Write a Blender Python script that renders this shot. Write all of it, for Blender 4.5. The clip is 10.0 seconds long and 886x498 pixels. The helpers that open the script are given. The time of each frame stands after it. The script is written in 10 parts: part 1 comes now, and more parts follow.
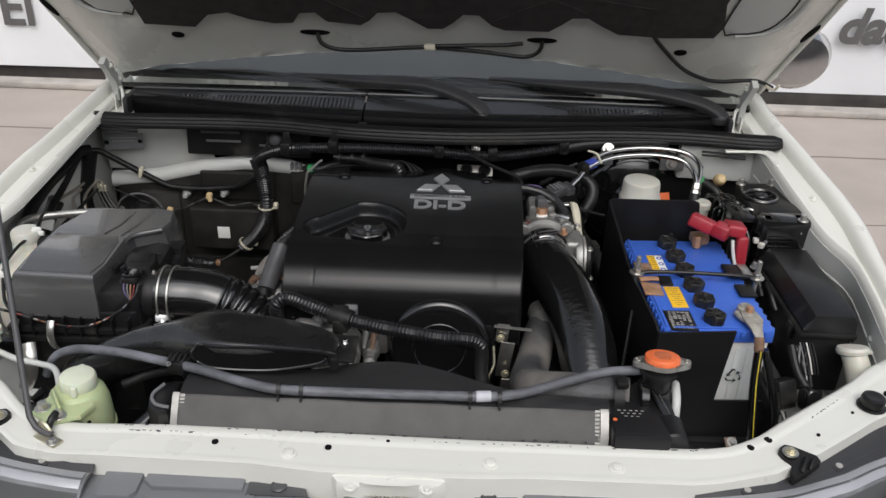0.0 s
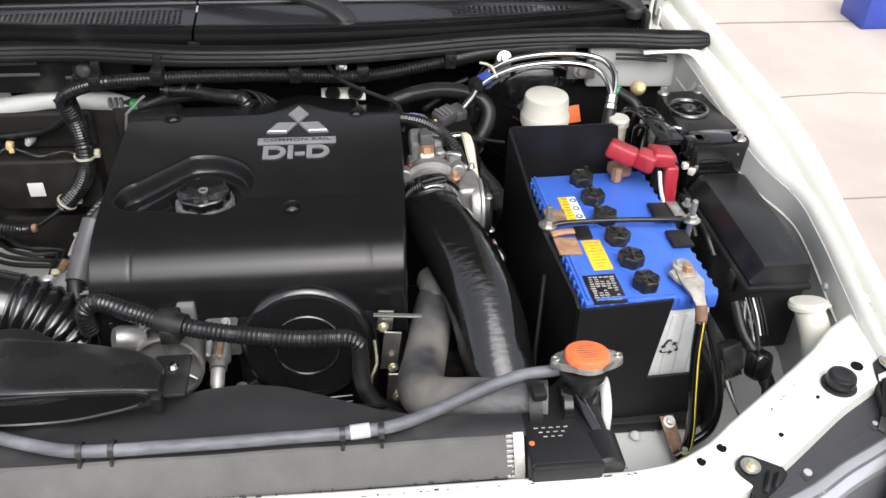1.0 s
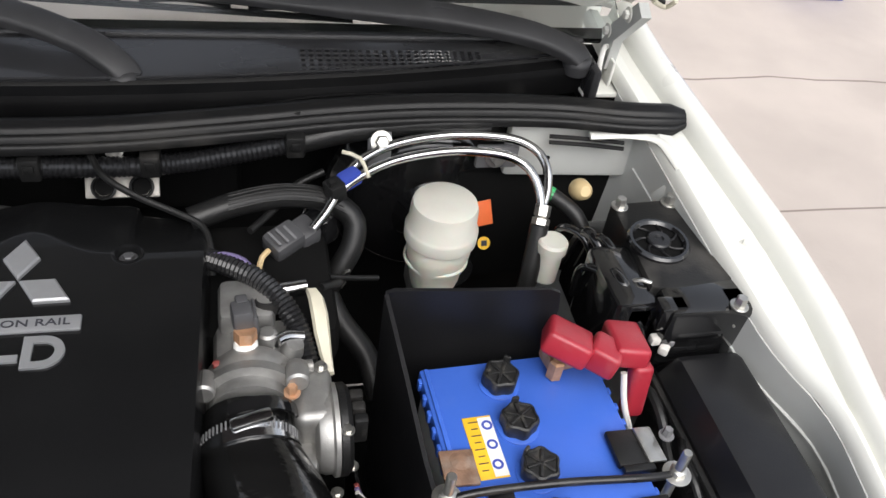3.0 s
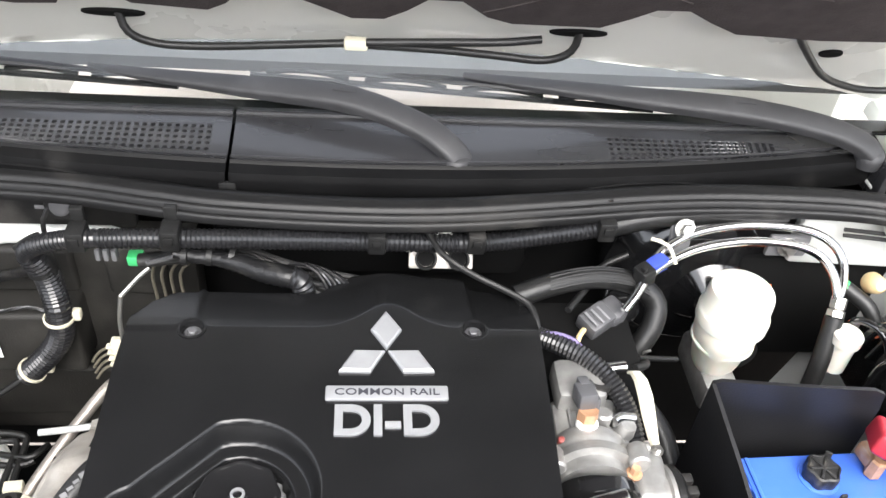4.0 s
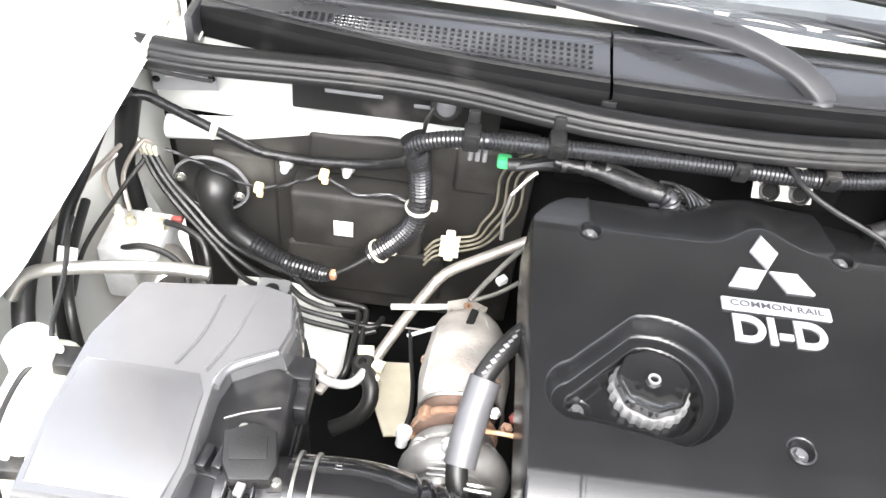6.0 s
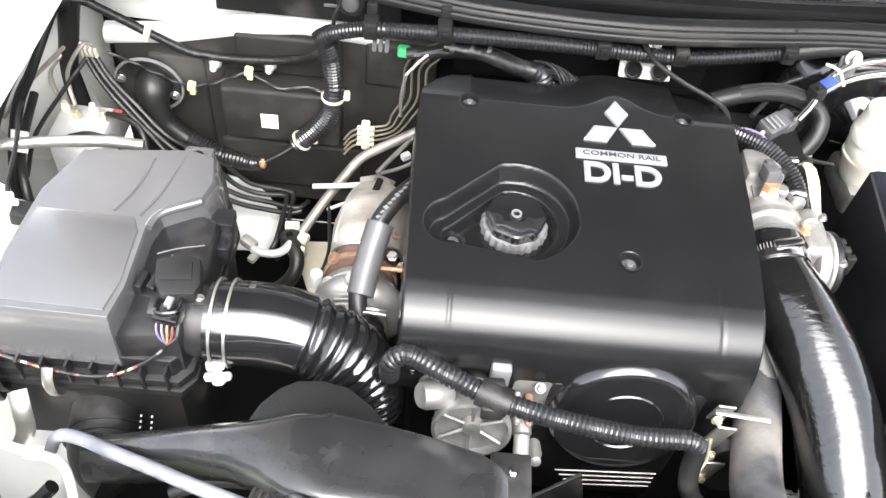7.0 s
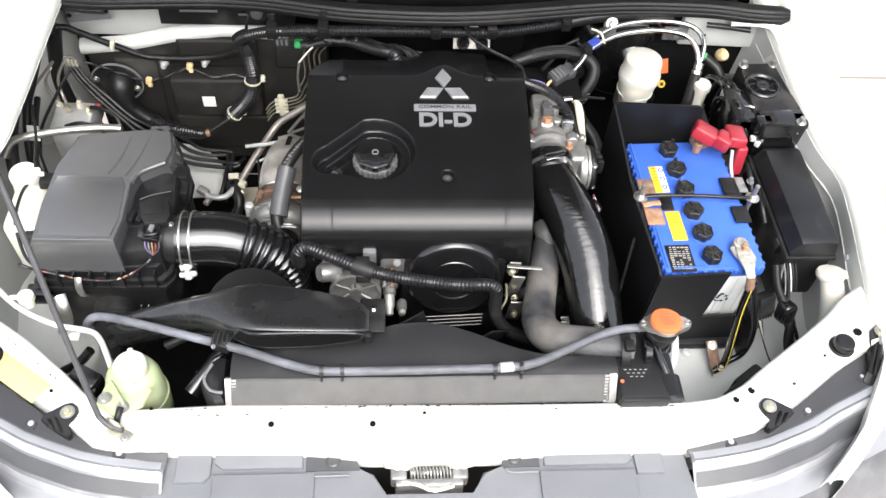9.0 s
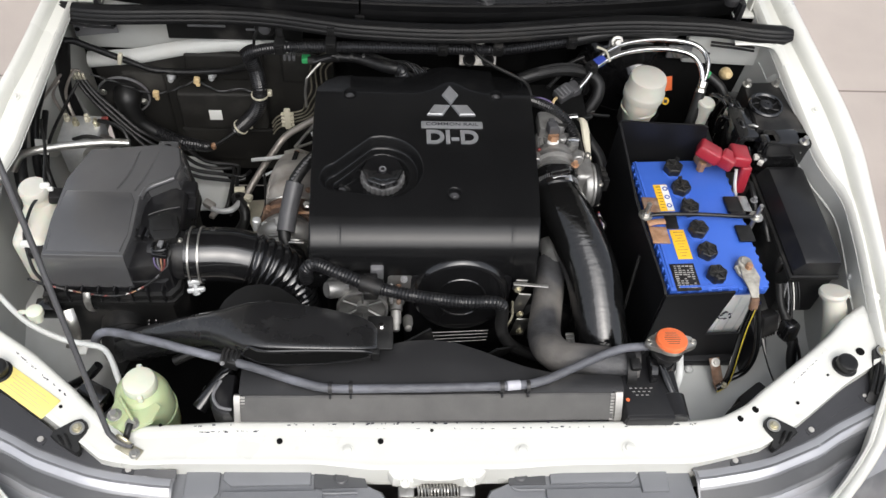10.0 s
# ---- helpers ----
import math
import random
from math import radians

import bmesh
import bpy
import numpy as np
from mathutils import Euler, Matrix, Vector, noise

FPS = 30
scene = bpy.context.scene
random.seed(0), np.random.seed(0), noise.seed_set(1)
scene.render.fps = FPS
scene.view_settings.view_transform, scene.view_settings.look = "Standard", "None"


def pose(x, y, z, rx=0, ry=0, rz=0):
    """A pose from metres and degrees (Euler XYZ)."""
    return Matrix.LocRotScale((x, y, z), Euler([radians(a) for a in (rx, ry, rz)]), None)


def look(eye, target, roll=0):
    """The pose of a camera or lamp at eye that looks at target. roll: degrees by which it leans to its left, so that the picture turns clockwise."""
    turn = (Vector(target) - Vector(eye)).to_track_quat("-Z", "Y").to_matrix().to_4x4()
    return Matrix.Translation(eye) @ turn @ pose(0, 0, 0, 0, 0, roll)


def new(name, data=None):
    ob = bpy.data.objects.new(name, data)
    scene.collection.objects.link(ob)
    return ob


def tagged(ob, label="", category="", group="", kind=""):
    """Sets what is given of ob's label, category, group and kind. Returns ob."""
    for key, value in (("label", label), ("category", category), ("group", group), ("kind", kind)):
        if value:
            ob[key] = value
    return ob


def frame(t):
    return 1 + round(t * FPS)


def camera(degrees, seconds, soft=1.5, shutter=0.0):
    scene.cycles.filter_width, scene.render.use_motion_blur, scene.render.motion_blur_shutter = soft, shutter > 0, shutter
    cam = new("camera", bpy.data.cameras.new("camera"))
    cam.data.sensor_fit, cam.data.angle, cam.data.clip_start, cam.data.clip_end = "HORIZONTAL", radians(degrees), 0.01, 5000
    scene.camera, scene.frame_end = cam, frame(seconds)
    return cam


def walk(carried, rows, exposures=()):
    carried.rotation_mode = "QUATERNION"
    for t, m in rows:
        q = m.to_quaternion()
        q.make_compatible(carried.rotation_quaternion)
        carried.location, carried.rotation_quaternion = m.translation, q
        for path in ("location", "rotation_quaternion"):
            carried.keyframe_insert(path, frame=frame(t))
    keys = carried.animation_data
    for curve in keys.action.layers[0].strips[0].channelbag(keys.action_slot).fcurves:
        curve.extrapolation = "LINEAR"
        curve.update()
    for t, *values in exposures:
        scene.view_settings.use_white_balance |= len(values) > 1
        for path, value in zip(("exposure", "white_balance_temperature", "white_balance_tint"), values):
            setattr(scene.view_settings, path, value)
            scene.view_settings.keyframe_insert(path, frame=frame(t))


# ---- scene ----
cam = camera(55.3, 10.0)
PATH = [
    (0, (0.063, -0.845, 1.668), (0.043, 0.912, 0.714), 1.9),
    (0.5, (0.119, -0.689, 1.652), (0.077, 1.015, 0.606), 1.2),
    (1, (0.123, -0.519, 1.62), (0.317, 1.071, 0.422), 1.6),
    (1.5, (0.129, -0.356, 1.581), (0.587, 1.039, 0.223), 2.9),
    (2, (0.197, -0.225, 1.558), (0.706, 1.01, 0.07), 5.0),
    (2.5, (0.252, -0.059, 1.553), (0.737, 1.222, 0.096), 8.6),
    (3, (0.226, 0.051, 1.556), (0.689, 1.472, 0.227), 9.7),
    (3.2, (0.182, 0.064, 1.569), (0.598, 1.528, 0.272), 8.5),
    (4.3, (-0.05, 0.072, 1.625), (0.108, 1.58, 0.321), 6.5),
    (4.5, (-0.092, 0.064, 1.628), (0.052, 1.583, 0.334), 7.0),
    (5, (-0.188, 0.05, 1.631), (-0.117, 1.578, 0.342), 7.3),
    (5.5, (-0.278, 0.03, 1.634), (-0.275, 1.527, 0.307), 7.2),
    (5.7, (-0.302, 0.021, 1.639), (-0.323, 1.465, 0.255), 6.6),
    (6.8, (-0.245, -0.15, 1.669), (-0.176, 1.15, 0.151), 8.4),
    (7, (-0.202, -0.193, 1.695), (-0.13, 1.107, 0.177), 7.7),
    (7.5, (-0.103, -0.302, 1.765), (-0.001, 0.96, 0.217), 6.5),
    (8, (-0.053, -0.42, 1.878), (0.075, 0.837, 0.327), 4.9),
    (8.5, (-0.061, -0.508, 1.985), (0.068, 0.748, 0.434), 4.6),
    (9, (-0.068, -0.555, 2.065), (0.067, 0.652, 0.476), 4.9),
    (9.5, (-0.086, -0.556, 2.085), (0.055, 0.654, 0.498), 5.4),
    (10, (-0.089, -0.542, 2.086), (0.058, 0.671, 0.503), 5.7),
]
EXPOSURES = [(0.0, 0.05), (0.5, 0.55), (1.0, 1.07), (1.5, 0.98), (2.0, 0.74), (2.5, 0.62), (3.0, 0.77), (3.6, 1.5), (4.3, 2.78), (5.0, 3.18), (5.7, 3.22), (6.8, 2.75), (7.5, 2.52), (8.0, 2.38), (8.5, 1.9), (9.0, 1.53), (9.5, 1.1), (10.0, 0.56)]
walk(cam, [(t, look(eye, target, roll)) for t, eye, target, roll in PATH], EXPOSURES)

# ---- light ----
world = bpy.data.worlds.new("overcast_sky")
scene.world = world
world.use_nodes = True
wn = world.node_tree.nodes
sky = wn.new("ShaderNodeTexSky")
sky.sky_type = "NISHITA"
sky.sun_disc = False
sky.sun_elevation, sky.sun_rotation = radians(53), radians(174)
sky.dust_density, sky.air_density = 4.0, 1.0
grey = wn.new("ShaderNodeHueSaturation")
grey.inputs["Saturation"].default_value = 0.34
world.node_tree.links.new(sky.outputs[0], grey.inputs["Color"])
world.node_tree.links.new(grey.outputs[0], wn["Background"].inputs["Color"])
wn["Background"].inputs["Strength"].default_value = 0.15
sun = new("sun", bpy.data.lights.new("sun", "SUN"))
sun.data.energy, sun.data.angle, sun.data.color = 1.05, radians(60), (0.99, 0.99, 1.0)
sun.matrix_world = look((0.5, -3.3, 6.0), (0, 0.4, 0.9))


# ---- materials ----
def mat(name, col, rough=0.5, metal=0.0, var=0.12, scale=40.0, bump=0.05, bscale=300.0, coat=0.0,
        dust=None, dustamt=0.5, dscale=14.0, spec=0.5, trans=0.0, sss=0.0, stretch=(1, 1, 1), rvar=0.12):
    """A principled material whose colour, gloss and relief vary at two scales, with an optional layer of dirt."""
    m = bpy.data.materials.new(name)
    m.use_nodes = True
    nt = m.node_tree
    nd, ln = nt.nodes, nt.links
    bsdf = nd["Principled BSDF"]
    geo = nd.new("ShaderNodeNewGeometry")
    mp = nd.new("ShaderNodeMapping")
    mp.inputs["Scale"].default_value = stretch
    ln.new(geo.outputs["Position"], mp.inputs["Vector"])

    def noise_tex(s, detail):
        n = nd.new("ShaderNodeTexNoise")
        n.inputs["Scale"].default_value, n.inputs["Detail"].default_value = s, detail
        ln.new(mp.outputs[0], n.inputs["Vector"])
        return n

    n1, n2 = noise_tex(scale, 4), noise_tex(bscale, 3)
    ramp = nd.new("ShaderNodeValToRGB")
    c = Vector(col[:3])
    lo, hi = c * (1 - var), c * (1 + var)
    ramp.color_ramp.elements[0].position, ramp.color_ramp.elements[1].position = 0.3, 0.7
    ramp.color_ramp.elements[0].color = (*lo, 1)
    ramp.color_ramp.elements[1].color = (*[min(1, v) for v in hi], 1)
    ln.new(n1.outputs["Fac"], ramp.inputs[0])
    colour = ramp.outputs[0]
    rr = nd.new("ShaderNodeMapRange")
    rr.inputs["To Min"].default_value, rr.inputs["To Max"].default_value = max(0.02, rough - rvar * rough * 1.5), min(1, rough + rvar * rough * 1.5)
    ln.new(n1.outputs["Fac"], rr.inputs["Value"])
    rgh = rr.outputs[0]
    if dust:
        n3 = noise_tex(dscale, 6)
        dr = nd.new("ShaderNodeMapRange")
        dr.inputs["From Min"].default_value, dr.inputs["From Max"].default_value = 0.62 - 0.35 * dustamt, 0.85 - 0.2 * dustamt
        dr.inputs["To Max"].default_value = min(1.0, dustamt + 0.3)
        ln.new(n3.outputs["Fac"], dr.inputs["Value"])
        mix = nd.new("ShaderNodeMix")
        mix.data_type = "RGBA"
        ln.new(dr.outputs[0], mix.inputs["Factor"])
        ln.new(colour, mix.inputs["A"])
        mix.inputs["B"].default_value = (*dust, 1)
        colour = mix.outputs["Result"]
        mr = nd.new("ShaderNodeMix")
        ln.new(dr.outputs[0], mr.inputs["Factor"])
        ln.new(rgh, mr.inputs["A"])
        mr.inputs["B"].default_value = 0.85
        rgh = mr.outputs["Result"]
    ln.new(colour, bsdf.inputs["Base Color"])
    ln.new(rgh, bsdf.inputs["Roughness"])
    bsdf.inputs["Metallic"].default_value = metal
    bsdf.inputs["Specular IOR Level"].default_value = spec
    bsdf.inputs["Coat Weight"].default_value = coat
    bsdf.inputs["Coat Roughness"].default_value = 0.06
    bsdf.inputs["Transmission Weight"].default_value = trans
    if sss:
        bsdf.inputs["Subsurface Weight"].default_value = sss
        bsdf.inputs["Subsurface Scale"].default_value = 0.01
    if bump:
        b = nd.new("ShaderNodeBump")
        b.inputs["Strength"].default_value, b.inputs["Distance"].default_value = bump, 0.002
        ln.new(n2.outputs["Fac"], b.inputs["Height"])
        ln.new(b.outputs[0], bsdf.inputs["Normal"])
    return m


PAINT = mat("white_paint", (0.74, 0.74, 0.69), 0.28, var=0.03, scale=6, bump=0.02, coat=0.5, dust=(0.62, 0.60, 0.52), dustamt=0.12, dscale=5)
PAINT_DULL = mat("dusty_white_paint", (0.56, 0.57, 0.55), 0.45, var=0.06, scale=9, bump=0.03, dust=(0.42, 0.40, 0.36), dustamt=0.3, dscale=9)
COVER = mat("satin_black_plastic", (0.0075, 0.0076, 0.008), 0.25, var=0.1, scale=18, bump=0.03, bscale=900, spec=0.36)
BLACK = mat("black_plastic", (0.010, 0.010, 0.011), 0.3, spec=0.4, coat=0.1, var=0.2, scale=25, bump=0.12, bscale=700, dust=(0.10, 0.095, 0.085), dustamt=0.14)
GLOSS = mat("glossy_black_plastic", (0.008, 0.008, 0.0085), 0.13, var=0.15, scale=30, bump=0.12, bscale=60, rvar=0.4, coat=0.7)
DULL = mat("dull_black_plastic", (0.010, 0.010, 0.010), 0.45, spec=0.35, var=0.2, scale=20, bump=0.2, bscale=500, dust=(0.14, 0.13, 0.12), dustamt=0.2)
DUCTP = mat("satin_duct_plastic", (0.012, 0.012, 0.0125), 0.27, spec=0.6, coat=0.5, var=0.2, scale=22, bump=0.06, bscale=400, rvar=0.3, dust=(0.09, 0.088, 0.085), dustamt=0.12, dscale=18)
LIDGREY = mat("charcoal_plastic", (0.074, 0.074, 0.076), 0.2, spec=0.8, coat=1.0, var=0.08, scale=12, bump=0.12, bscale=900)
SHROUD = mat("charcoal_shroud_plastic", (0.022, 0.022, 0.023), 0.42, var=0.12, scale=15, bump=0.1, bscale=700, dust=(0.10, 0.095, 0.09), dustamt=0.2)
FOAM = mat("grey_foam_seal", (0.115, 0.112, 0.108), 0.85, var=0.12, scale=30, bump=0.3, bscale=600, dust=(0.06, 0.06, 0.06), dustamt=0.3, dscale=9)
RUBBER = mat("black_rubber", (0.010, 0.010, 0.010), 0.42, spec=0.4, var=0.25, scale=30, bump=0.15, bscale=300, dust=(0.10, 0.095, 0.09), dustamt=0.12)
SEALR = mat("weatherstrip_rubber", (0.0065, 0.0065, 0.0068), 0.45, spec=0.3, var=0.15, scale=20, bump=0.1, bscale=250, dust=(0.06, 0.056, 0.05), dustamt=0.15)
OLDHOSE = mat("dusty_grey_hose_rubber", (0.10, 0.103, 0.115), 0.5, var=0.25, scale=110, bump=0.3, bscale=220, dust=(0.26, 0.27, 0.31), dustamt=0.45, dscale=26, stretch=(0.45, 1, 1))
TANHOSE = mat("dust_caked_rubber_hose", (0.055, 0.055, 0.058), 0.5, var=0.35, scale=40, bump=0.5, bscale=160, dust=(0.23, 0.21, 0.185), dustamt=0.5, dscale=11)
FILMTUBE = mat("glossy_wrapped_tube", (0.006, 0.006, 0.006), 0.10, coat=0.6, var=0.2, scale=40, bump=0.45, bscale=90, rvar=0.6, stretch=(0.5, 1.4, 1.4))
CONDUIT = mat("corrugated_conduit", (0.012, 0.012, 0.013), 0.3, spec=0.4, coat=0.25, var=0.1, scale=30, bump=0.03)
TAPE = mat("wrinkled_black_tape", (0.008, 0.008, 0.0085), 0.4, spec=0.35, var=0.25, scale=60, bump=0.55, bscale=160, dust=(0.10, 0.095, 0.085), dustamt=0.2, dscale=40)
ALU = mat("cast_aluminium", (0.34, 0.336, 0.325), 0.46, metal=0.75, var=0.22, scale=45, bump=0.12, bscale=700, dust=(0.20, 0.18, 0.15), dustamt=0.25, dscale=30)
ZINC = mat("zinc_plated_steel", (0.52, 0.51, 0.48), 0.3, metal=0.9, var=0.12, scale=70, bump=0.06, dust=(0.30, 0.26, 0.20), dustamt=0.15, dscale=60)
CHROME = mat("bright_metal", (0.62, 0.62, 0.62), 0.16, metal=1.0, var=0.05, scale=50, bump=0.02)
BRASS = mat("yellow_passivated_steel", (0.58, 0.54, 0.40), 0.4, metal=0.8, var=0.25, scale=60, bump=0.1)
RUST = mat("rusted_steel", (0.22, 0.13, 0.085), 0.75, metal=0.3, var=0.35, scale=80, bump=0.4, bscale=300, dust=(0.42, 0.38, 0.33), dustamt=0.35, dscale=45)
COPPER = mat("corroded_copper_plate", (0.46, 0.26, 0.15), 0.55, metal=0.5, var=0.3, scale=70, bump=0.3, dust=(0.55, 0.52, 0.47), dustamt=0.35, dscale=50)
LEAD = mat("grey_lead_terminal", (0.38, 0.36, 0.32), 0.6, metal=0.5, var=0.3, scale=90, bump=0.5, bscale=300, dust=(0.55, 0.52, 0.44), dustamt=0.25, dscale=70)
CAPBLACK = mat("worn_black_cap_plastic", (0.013, 0.013, 0.013), 0.45, var=0.25, scale=90, bump=0.2, bscale=500, dust=(0.20, 0.18, 0.14), dustamt=0.12, dscale=90)
BLUE = mat("blue_polypropylene", (0.048, 0.135, 0.56), 0.34, var=0.05, scale=15, bump=0.08, bscale=800, dust=(0.10, 0.2, 0.6), dustamt=0.08, dscale=30)
BATWHITE = mat("translucent_white_case", (0.62, 0.63, 0.62), 0.4, var=0.06, scale=15, bump=0.05, sss=0.1, dust=(0.40, 0.40, 0.38), dustamt=0.2)
RED = mat("red_terminal_boot", (0.33, 0.020, 0.034), 0.38, var=0.12, scale=30, bump=0.1, dust=(0.45, 0.16, 0.16), dustamt=0.15, dscale=40)
CREAM = mat("cream_reservoir_plastic", (0.60, 0.585, 0.51), 0.42, var=0.05, scale=15, bump=0.06, sss=0.25)
WHITECAP = mat("off_white_cap_plastic", (0.58, 0.57, 0.51), 0.45, var=0.06, scale=20, bump=0.06, sss=0.15)
GREENTANK = mat("pale_green_translucent_tank", (0.44, 0.51, 0.29), 0.36, var=0.08, scale=10, bump=0.04, sss=0.2, dust=(0.50, 0.53, 0.38), dustamt=0.2, dscale=12)
GREENCAP = mat("pale_cap_plastic", (0.66, 0.69, 0.56), 0.42, var=0.05, scale=18, bump=0.04, sss=0.2)
ORANGE = mat("orange_warning_sticker", (0.80, 0.17, 0.055), 0.4, var=0.06, scale=40, bump=0.03)
YELLOW = mat("yellow_caution_label", (0.85, 0.50, 0.03), 0.4, var=0.06, scale=40, bump=0.02)
PALEYEL = mat("faded_yellow_label", (0.84, 0.71, 0.22), 0.5, var=0.06, scale=30, bump=0.02)
WHITELBL = mat("white_label", (0.78, 0.78, 0.75), 0.5, var=0.04, scale=40, bump=0.02)
BLACKLBL = mat("black_label", (0.012, 0.011, 0.011), 0.35, var=0.3, scale=40, bump=0.05, dust=(0.10, 0.05, 0.03), dustamt=0.2, dscale=60)
INK = mat("dark_ink", (0.03, 0.03, 0.04), 0.6, var=0.1, bump=0)
PALEINK = mat("pale_ink", (0.36, 0.35, 0.33), 0.6, var=0.1, bump=0)
SILVER = mat("silver_painted_emblem", (0.31, 0.315, 0.325), 0.40, metal=0.4, var=0.06, scale=60, bump=0.03)
PAD = mat("felt_insulation", (0.050, 0.043, 0.043), 0.95, spec=0.1, var=0.2, scale=40, bump=0.5, bscale=500)
INSUL = mat("moulded_dash_insulator", (0.014, 0.0133, 0.012), 0.65, spec=0.3, var=0.15, scale=18, bump=0.2, bscale=350, dust=(0.10, 0.095, 0.085), dustamt=0.25, dscale=8)
COWLP = mat("cowl_plastic", (0.024, 0.024, 0.026), 0.28, spec=0.6, coat=0.5, var=0.25, scale=14, bump=0.05, bscale=600, dust=(0.10, 0.098, 0.10), dustamt=0.3, dscale=9, stretch=(0.35, 1.5, 1))
# matt cowl plastic with the shade under the bonnet put into its base colour
COWLSHADE = mat("shaded_matt_cowl_plastic", (0.0045, 0.0045, 0.0047), 0.42, spec=0.14, var=0.2, scale=16, bump=0.1, bscale=500, dust=(0.05, 0.048, 0.045), dustamt=0.04)
GRILLEP = mat("grey_cover_plastic", (0.17, 0.175, 0.185), 0.5, var=0.06, scale=14, bump=0.12, bscale=900)
PALEZINC = mat("pale_zinc_nut", (0.55, 0.56, 0.56), 0.35, metal=0.35, var=0.1, scale=60, bump=0.05)
WIPERP = mat("weathered_wiper_paint", (0.030, 0.030, 0.032), 0.55, var=0.12, scale=25, bump=0.06, bscale=500, dust=(0.09, 0.09, 0.095), dustamt=0.2, dscale=20)
TANCLIP = mat("tan_nylon_clip", (0.62, 0.47, 0.25), 0.5, var=0.08, bump=0.05)
CREAMCLIP = mat("cream_nylon_clip", (0.58, 0.545, 0.43), 0.5, var=0.08, bump=0.05)
GREENPL = mat("green_connector", (0.05, 0.42, 0.14), 0.4, var=0.08, bump=0.05)
BLUEPL = mat("blue_connector", (0.04, 0.07, 0.38), 0.4, var=0.08, bump=0.05)
DARKPLUG = mat("dark_grey_connector", (0.07, 0.07, 0.074), 0.4, var=0.12, bump=0.08)
GREYPL = mat("grey_connector", (0.16, 0.16, 0.165), 0.45, var=0.1, bump=0.08)
DIPSTEEL = mat("weathered_steel_tube", (0.29, 0.265, 0.24), 0.4, metal=0.5, var=0.2, scale=40, bump=0.15, dust=(0.30, 0.22, 0.16), dustamt=0.25, dscale=18)
HEATSH = mat("heat_shield_steel", (0.42, 0.40, 0.37), 0.5, metal=0.55, var=0.2, scale=30, bump=0.3, bscale=200, dust=(0.26, 0.20, 0.15), dustamt=0.28, dscale=20)
RUSTCAST = mat("rusty_cast_iron", (0.13, 0.085, 0.065), 0.8, metal=0.3, var=0.3, scale=50, bump=0.4, bscale=260)
LINESTEEL = mat("olive_brake_line", (0.17, 0.155, 0.12), 0.45, metal=0.4, var=0.2, scale=40, bump=0.1)
BROWNSTEEL = mat("brown_dusty_pipe", (0.40, 0.36, 0.32), 0.42, metal=0.6, var=0.2, scale=40, bump=0.15)
CAPSKIRT = mat("worn_grey_cap_skirt", (0.13, 0.13, 0.132), 0.42, var=0.3, scale=60, bump=0.15, dust=(0.30, 0.29, 0.27), dustamt=0.2, dscale=40)
FINS = mat("oxidised_fin_metal", (0.40, 0.39, 0.37), 0.5, metal=0.6, var=0.15, scale=60, bump=0.1)
YELLOWWIRE = mat("yellow_stripe", (0.70, 0.55, 0.06), 0.45, var=0.05, bump=0)
REDWIRE = mat("red_wire", (0.20, 0.045, 0.04), 0.45, var=0.05, bump=0)
WHITEWIRE = mat("white_wire", (0.62, 0.60, 0.56), 0.45, var=0.05, bump=0)
VIOLETWIRE = mat("violet_wire", (0.15, 0.12, 0.24), 0.45, var=0.05, bump=0)
TRAYP = mat("black_battery_tray", (0.010, 0.010, 0.011), 0.42, spec=0.35, var=0.2, scale=20, bump=0.12, bscale=500)
# near black: shade of holes and bay depths as colour, and truly black bits
VOID = mat("black_and_deep_shade", (0.006, 0.006, 0.006), 0.9, var=0.2, scale=12, bump=0.1, spec=0.1)
LAMPCLEAR = mat("clear_lens_housing", (0.17, 0.172, 0.178), 0.14, metal=0.2, coat=0.8, var=0.4, scale=7, bump=0.02, dust=(0.45, 0.45, 0.45), dustamt=0.15)
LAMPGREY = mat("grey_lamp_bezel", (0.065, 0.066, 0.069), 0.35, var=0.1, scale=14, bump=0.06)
FLANGE = mat("dark_lamp_flange", (0.034, 0.034, 0.037), 0.4, var=0.12, scale=14, bump=0.08, bscale=600)
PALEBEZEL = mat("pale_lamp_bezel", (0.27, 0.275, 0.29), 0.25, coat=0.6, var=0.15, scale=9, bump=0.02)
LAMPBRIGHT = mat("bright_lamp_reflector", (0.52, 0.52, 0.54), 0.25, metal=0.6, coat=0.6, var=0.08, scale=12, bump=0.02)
PALETAPE = mat("soiled_pale_tape", (0.48, 0.48, 0.52), 0.5, var=0.1, scale=80, bump=0.1)
BANNER = mat("white_vinyl_banner", (0.78, 0.79, 0.81), 0.5, var=0.05, scale=1.5, bump=0.1, bscale=4, dust=(0.45, 0.44, 0.43), dustamt=0.15, dscale=2)
BANNERINK = mat("grey_printed_letters", (0.11, 0.105, 0.105), 0.5, var=0.05, bump=0)
KERB = mat("weathered_kerb", (0.40, 0.37, 0.34), 0.9, var=0.2, scale=8, bump=0.3, bscale=60)
# for the added south wall, dark so that glossy parts reflect less light
ADDEDWALL = mat("dark_added_wall", (0.17, 0.165, 0.16), 0.85, var=0.2, scale=3, bump=0.3, bscale=50)
SKIRT = mat("dark_wall_base", (0.05, 0.045, 0.042), 0.9, var=0.3, scale=9, bump=0.3, bscale=60)
DASH = mat("dashboard_plastic", (0.05, 0.05, 0.052), 0.6, var=0.1, bump=0.1)

